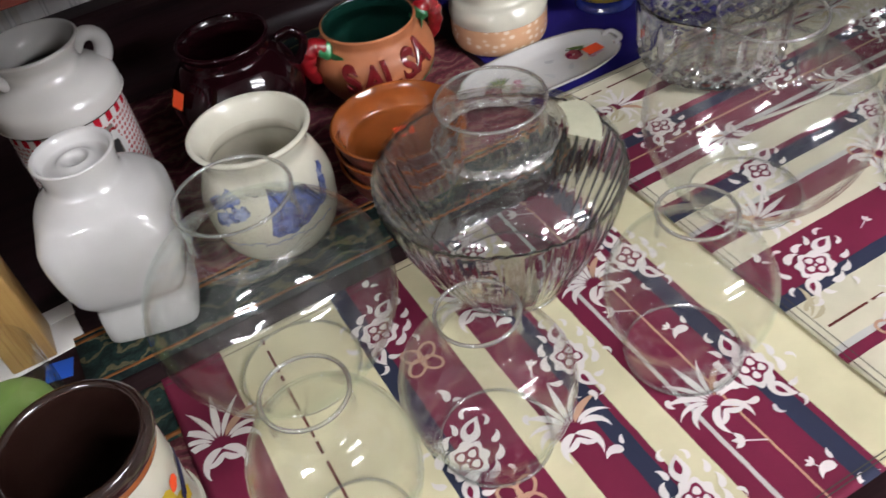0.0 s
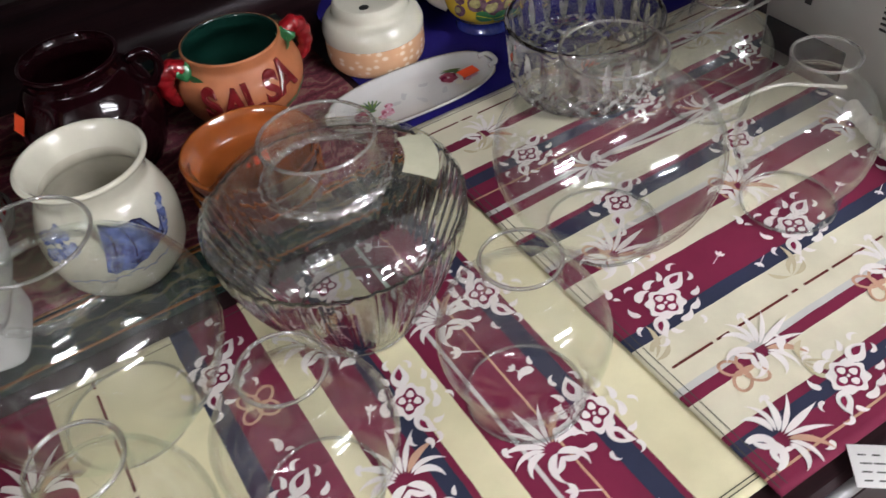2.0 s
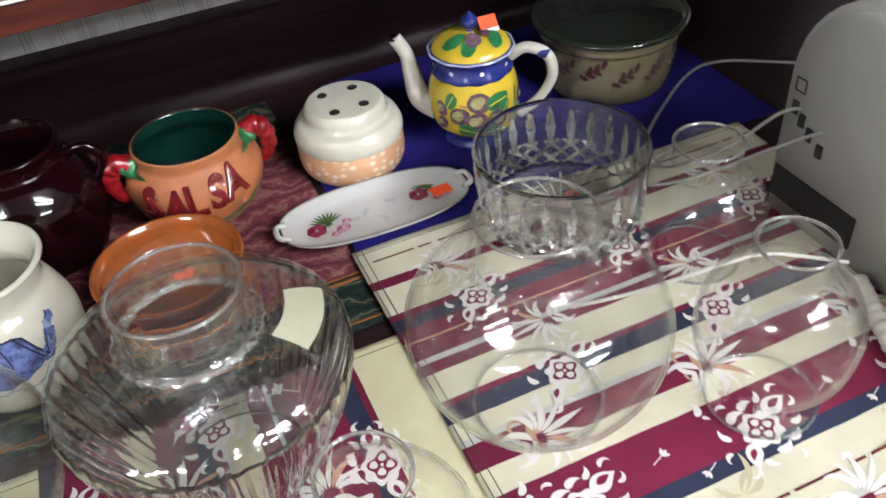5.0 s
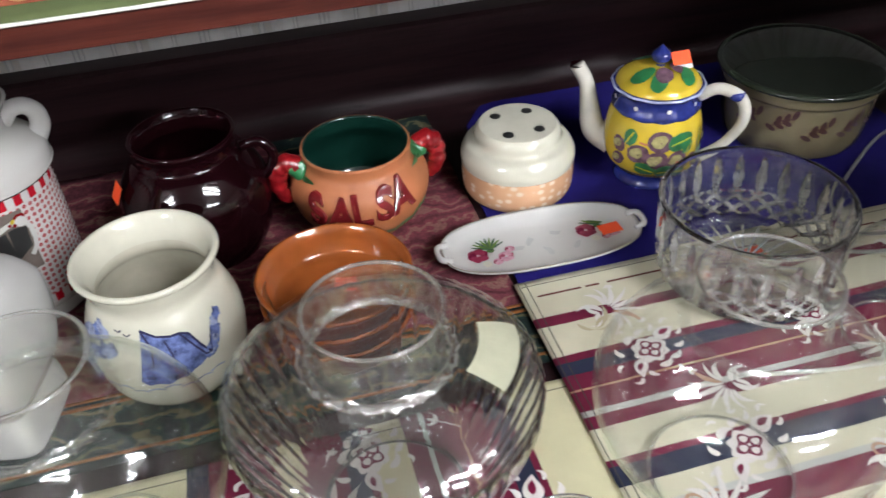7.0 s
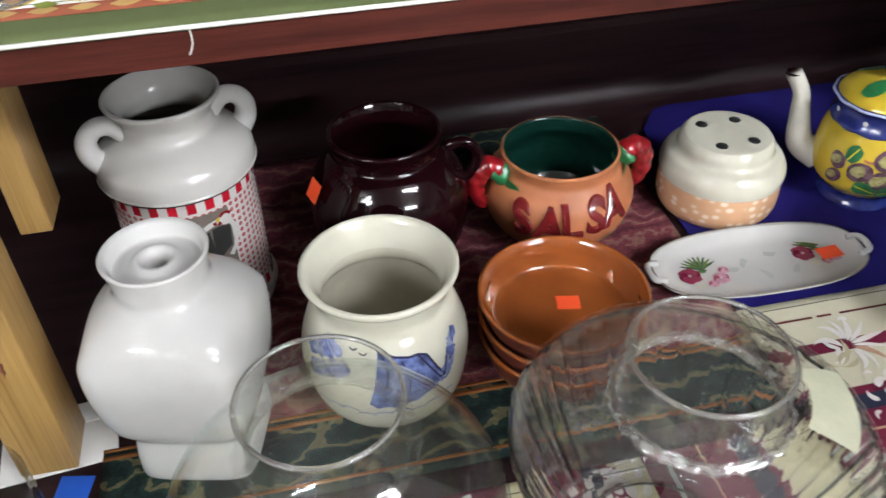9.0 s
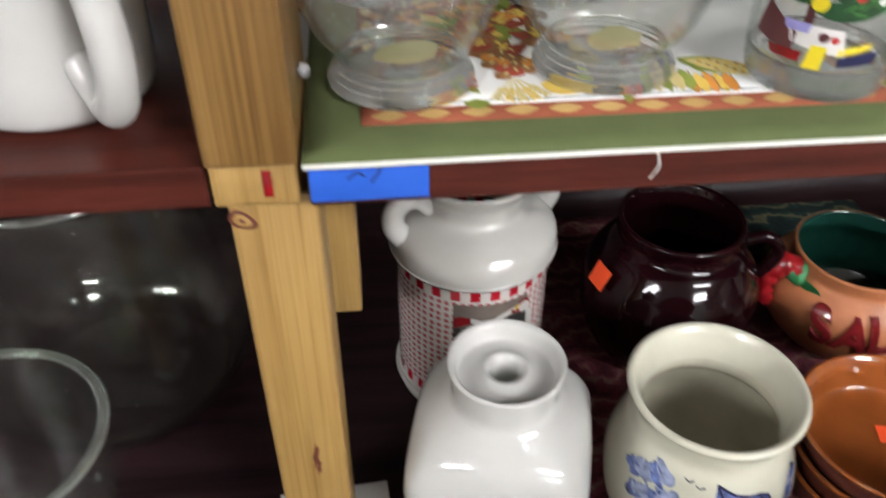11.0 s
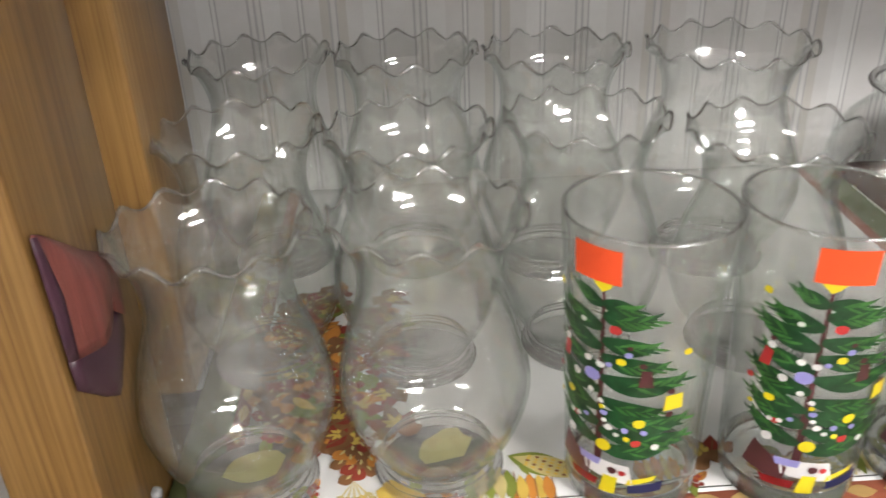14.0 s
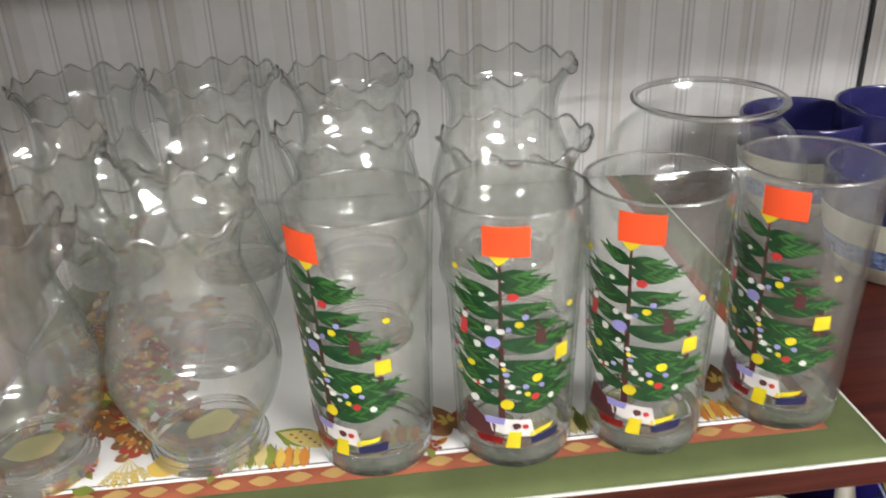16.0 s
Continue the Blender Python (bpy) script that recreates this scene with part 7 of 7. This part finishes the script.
def ruffled_vase(x, y, grow, tall, turn, label):
    v = empty("ruffled_vase", (x, y, 0.2993), turn, label, "vase", "ruffled vases")
    v.scale = (grow, grow, tall)
    part("bowl", lathe(hollow(RP, 0.0016), 216, ruffle), M_VASE, v)
    part("ruffled_rim", lathe([(0.042 + 0.0009 * math.cos(q), 0.1362 + 0.0007 * math.sin(q)) for q in np.linspace(0, 2 * math.pi, 11)], 216, ruffle), M_LIP, v, "ruffled glass rim")
    part("foot", lathe(smooth_profile([(0.0, 0.0015), (0.026, 0.0), (0.0312, 0.001), (0.0318, 0.0035), (0.0298, 0.005), (0.0303, 0.0065), (0.0282, 0.008), (0.0286, 0.0095), (0.0266, 0.0108), (0.0268, 0.0125)], 4), 64), M_FOOTRING, v, "ridged thick glass foot")
    return v


for i, (x, y, g, tall) in enumerate(((0.0418, 0.0625, 1.0, 1.03), (0.1322, 0.067, 1.0, 1.02), (0.038, 0.166, 1.03, 1.06), (0.1265, 0.158, 1.03, 1.05), (0.2195, 0.163, 1.02, 1.05), (0.318, 0.153, 1.08, 0.98), (0.033, 0.290, 1.08, 1.1), (0.1275, 0.282, 1.09, 1.1), (0.222, 0.268, 1.08, 1.1), (0.331, 0.262, 1.22, 1.1))):
    v = ruffled_vase(x, y, g, tall, 17 * i, "clear glass vase with ruffled rim on the autumn placemat")
    if i < 2:
        part("paper_label", moved(blob_flat(0.002, -0.004, 0.014, 0.0105, 0.4, 13 if i else 12, 0.16, i), Matrix.Translation((0, 0, 0.0135))), M_LABELDIM, v, "yellowed paper label inside the base")

fish = empty("fish_bowl", (0.474, 0.238, 0.2993), 0, "round clear glass fish bowl with thick rim", "bowl")
part("globe", lathe(hollow(smooth_profile([(0.0, 0.003), (0.03, 0.002), (0.036, 0.0), (0.05, 0.012), (0.068, 0.04), (0.073, 0.062), (0.066, 0.092), (0.052, 0.108), (0.049, 0.114), (0.052, 0.122)], 6)[12:], 0.002), 96), M_GLASS, fish)
part("rim", lathe([(0.052 + 0.0028 * math.cos(q), 0.122 + 0.0022 * math.sin(q)) for q in np.linspace(0, 2 * math.pi, 11)], 96), M_LIP, fish, "thick rounded rim")

for x, y, z0, r, h, lb in ((0.592, 0.318, 0.297, 0.05, 0.08, "cream bowl with deep blue glazed inside"), (0.672, 0.30, 0.297, 0.056, 0.088, "cream bowl with deep blue glazed inside"), (0.607, 0.195, 0.297, 0.055, 0.076, "cream bowl with blue rim and blue printed band")):
    b = empty("blue_glazed_bowl", (x, y, z0), 0, lb, "bowl", "blue bowls")
    op = smooth_profile([(r * 0.62, 0), (r * 0.68, 0.004), (r * 0.86, h * 0.25), (r * 0.97, h * 0.6), (r, h)], 5)
    w = hollow(op, 0.0035, 0.006)
    cut = [i for i, q in enumerate(w) if q == max(w, key=lambda v: v[1])][0]
    part("outside", lathe(w[:cut - 6], 64), M_CREAM, b)
    part("blue_inside", lathe(w[cut - 7:], 64), M_BLUEBOWL, b, "deep blue glaze over rim and inside")
    part("printed_band", lathe([(radius_at(op, zz) + 0.0004, zz) for zz in np.linspace(h * 0.22, h * 0.42, 4)], 64), glaze("blue_scroll_band", (0.2, 0.28, 0.5), 0.2, 0.8, 300), b, "pale blue printed band")

# ---- beside the post on the upper level ----
mug = empty("white_mug", (-0.1052, 0.0705, 0.2958), 0, "large white ceramic mug with a yellow printed emblem", "mug")
mp = smooth_profile([(0.0335, 0), (0.038, 0.002), (0.0415, 0.010), (0.0428, 0.05), (0.0438, 0.102)], 5)
part("body", lathe(hollow(mp, 0.0035, 0.006), 72), M_WHITE, mug)
hx = Vector((0.6, -0.8, 0))
part("handle", tube_bm([hx * r + Vector((0, 0, z)) for r, z in ((0.040, 0.080), (0.052, 0.084), (0.064, 0.075), (0.0715, 0.055), (0.071, 0.033), (0.062, 0.018), (0.052, 0.019), (0.040, 0.029))], 0.0078, 18, (1.2, 1.0, 0.98, 1.0, 1.0, 1.05, 0.95, 1.1)), M_WHITE, mug)
part("emblem", wrapped(blob_flat(0, 0.047, 0.021, 0.0165, 0, 24, 0.0, 1), mp, -128, 0.0004), M_YELLOW, mug, "yellow printed oval")
part("emblem_bar", wrapped(quad_flat([(-0.02, 0.03), (0.021, 0.03), (0.0215, 0.042), (-0.021, 0.042)], 6), mp, -128, 0.0007), M_DARK, mug, "black printed bar")
for k in range(5):
    part("emblem_stroke", wrapped(quad_flat([(-0.0155 + 0.0065 * k, 0.0335), (-0.012 + 0.0065 * k, 0.0335), (-0.012 + 0.0065 * k, 0.0385), (-0.0155 + 0.0065 * k, 0.0385)], 2), mp, -128, 0.001), M_PRINTWHITE, mug, "white printed mark")
    part("emblem_stroke", wrapped(quad_flat([(-0.014 + 0.006 * k, 0.0455), (-0.0105 + 0.006 * k, 0.0455), (-0.0105 + 0.006 * k, 0.0525), (-0.014 + 0.006 * k, 0.0525)], 2), mp, -128, 0.0008), M_PRINTRED, mug, "red printed mark")
part("printed_band", wrapped(quad_flat([(-0.006, 0.015), (0.006, 0.015), (0.006, 0.085), (-0.006, 0.085)], 6), mp, 20, 0.0004), M_INK, mug, "dark printed mark")
bottle = empty("green_bottle", (-0.185, 0.30, 0.2958), 0, "olive green glass bottle", "bottle")
bp = smooth_profile([(0.03, 0.0), (0.033, 0.006), (0.034, 0.05), (0.03, 0.06), (0.034, 0.072), (0.034, 0.13), (0.03, 0.16), (0.014, 0.19), (0.012, 0.24)], 5)
part("glass_body", lathe(hollow([p for p in bp if p[1] <= 0.13], 0.002, 0.004), 56), M_GREENGLASS, bottle)
part("glass_neck", lathe(hollow([p for p in bp if p[1] >= 0.13], 0.002), 56), M_GREENGLASS, bottle, "sloping glass neck")
jar2 = empty("clear_jar", (-0.105, 0.3, 0.2958), 0, "plain clear glass jar", "jar")
part("wall", lathe(hollow(smooth_profile([(0.026, 0.0), (0.03, 0.004), (0.03, 0.1), (0.024, 0.115), (0.025, 0.13)], 5), 0.002, 0.004), 56), M_GLASS, jar2)

# cloth tie pinned on the post
tie = empty("leatherette_tie", (0, 0, 0), 0, "folded maroon leatherette strip pinned to the post", "strip")
def leaf_sheet(rows, thick):
    """A folded sheet: rows of points from top to bottom, thickened sideways."""
    bm = bmesh.new()
    g = [[bm.verts.new(p) for p in row] for row in rows]
    for p, q in zip(g, g[1:]):
        for j in range(len(p) - 1):
            bm.faces.new((p[j], p[j + 1], q[j + 1], q[j]))
    r = bmesh.ops.extrude_face_region(bm, geom=list(bm.faces))
    for v in [e for e in r["geom"] if isinstance(e, bmesh.types.BMVert)]:
        v.co += Vector((thick, -thick * 0.5, 0))
    bmesh.ops.subdivide_edges(bm, edges=list(bm.edges), cuts=2, use_grid_fill=True, smooth=0.5)
    bmesh.ops.recalc_face_normals(bm, faces=bm.faces)
    return bm


part("fold", leaf_sheet([[(0.0015, 0.001, 0.470), (0.0022, 0.003, 0.469), (0.0025, 0.0055, 0.4675)], [(0.0015, 0.0005, 0.452), (0.0075, 0.014, 0.4525), (0.003, 0.028, 0.4505)], [(0.002, 0.0005, 0.435), (0.0095, 0.017, 0.436), (0.0045, 0.048, 0.4365)], [(0.0025, 0.0008, 0.4195), (0.009, 0.016, 0.4165), (0.0055, 0.036, 0.4155)]], 0.0012), M_LEATHER, tie)
M_HIDE = glaze("dark_maroon_hide", (0.045, 0.012, 0.026), 0.45, 0.3)
part("dark_end", leaf_sheet([[(0.0012, 0.001, 0.4195), (0.004, 0.02, 0.4165), (0.0018, 0.055, 0.4105)], [(0.0012, 0.0015, 0.406), (0.0045, 0.02, 0.401), (0.0015, 0.0535, 0.3985)], [(0.0015, 0.020, 0.389), (0.0035, 0.028, 0.3835), (0.0015, 0.037, 0.3815)]], 0.0012), M_HIDE, tie, "darker lower end")
part("side_flap", leaf_sheet([[(0.002, 0.026, 0.4505), (0.0015, 0.043, 0.4415)], [(0.0045, 0.036, 0.4395), (0.002, 0.0605, 0.4305)], [(0.0045, 0.04, 0.416), (0.0025, 0.056, 0.404)]], 0.001), M_LEATHER, tie, "folded side flap")
part("dark_edge", leaf_sheet([[(0.0016, -0.0005, 0.4695), (0.0026, 0.0015, 0.469)], [(0.002, -0.0008, 0.445), (0.0045, 0.004, 0.4445)], [(0.0022, -0.0005, 0.42), (0.0042, 0.0025, 0.4195)]], 0.001), M_HIDE, tie, "dark folded edge")
screw = tagged(part("steel_screw", merged(lathe(smooth_profile([(0, 0.004), (0.002, 0.0038), (0.0032, 0.002), (0.0032, 0)], 3), 14), moved(lathe([(0.0014, 0), (0.0014, -0.006), (0, -0.006)], 10), Matrix.Identity(4))), M_METAL), "small grey steel screw in the post side", "screw")
screw.matrix_world = Matrix.Translation((0.0, 0.044, 0.314)) @ pose(0, 0, 0, 0, 90, 0)
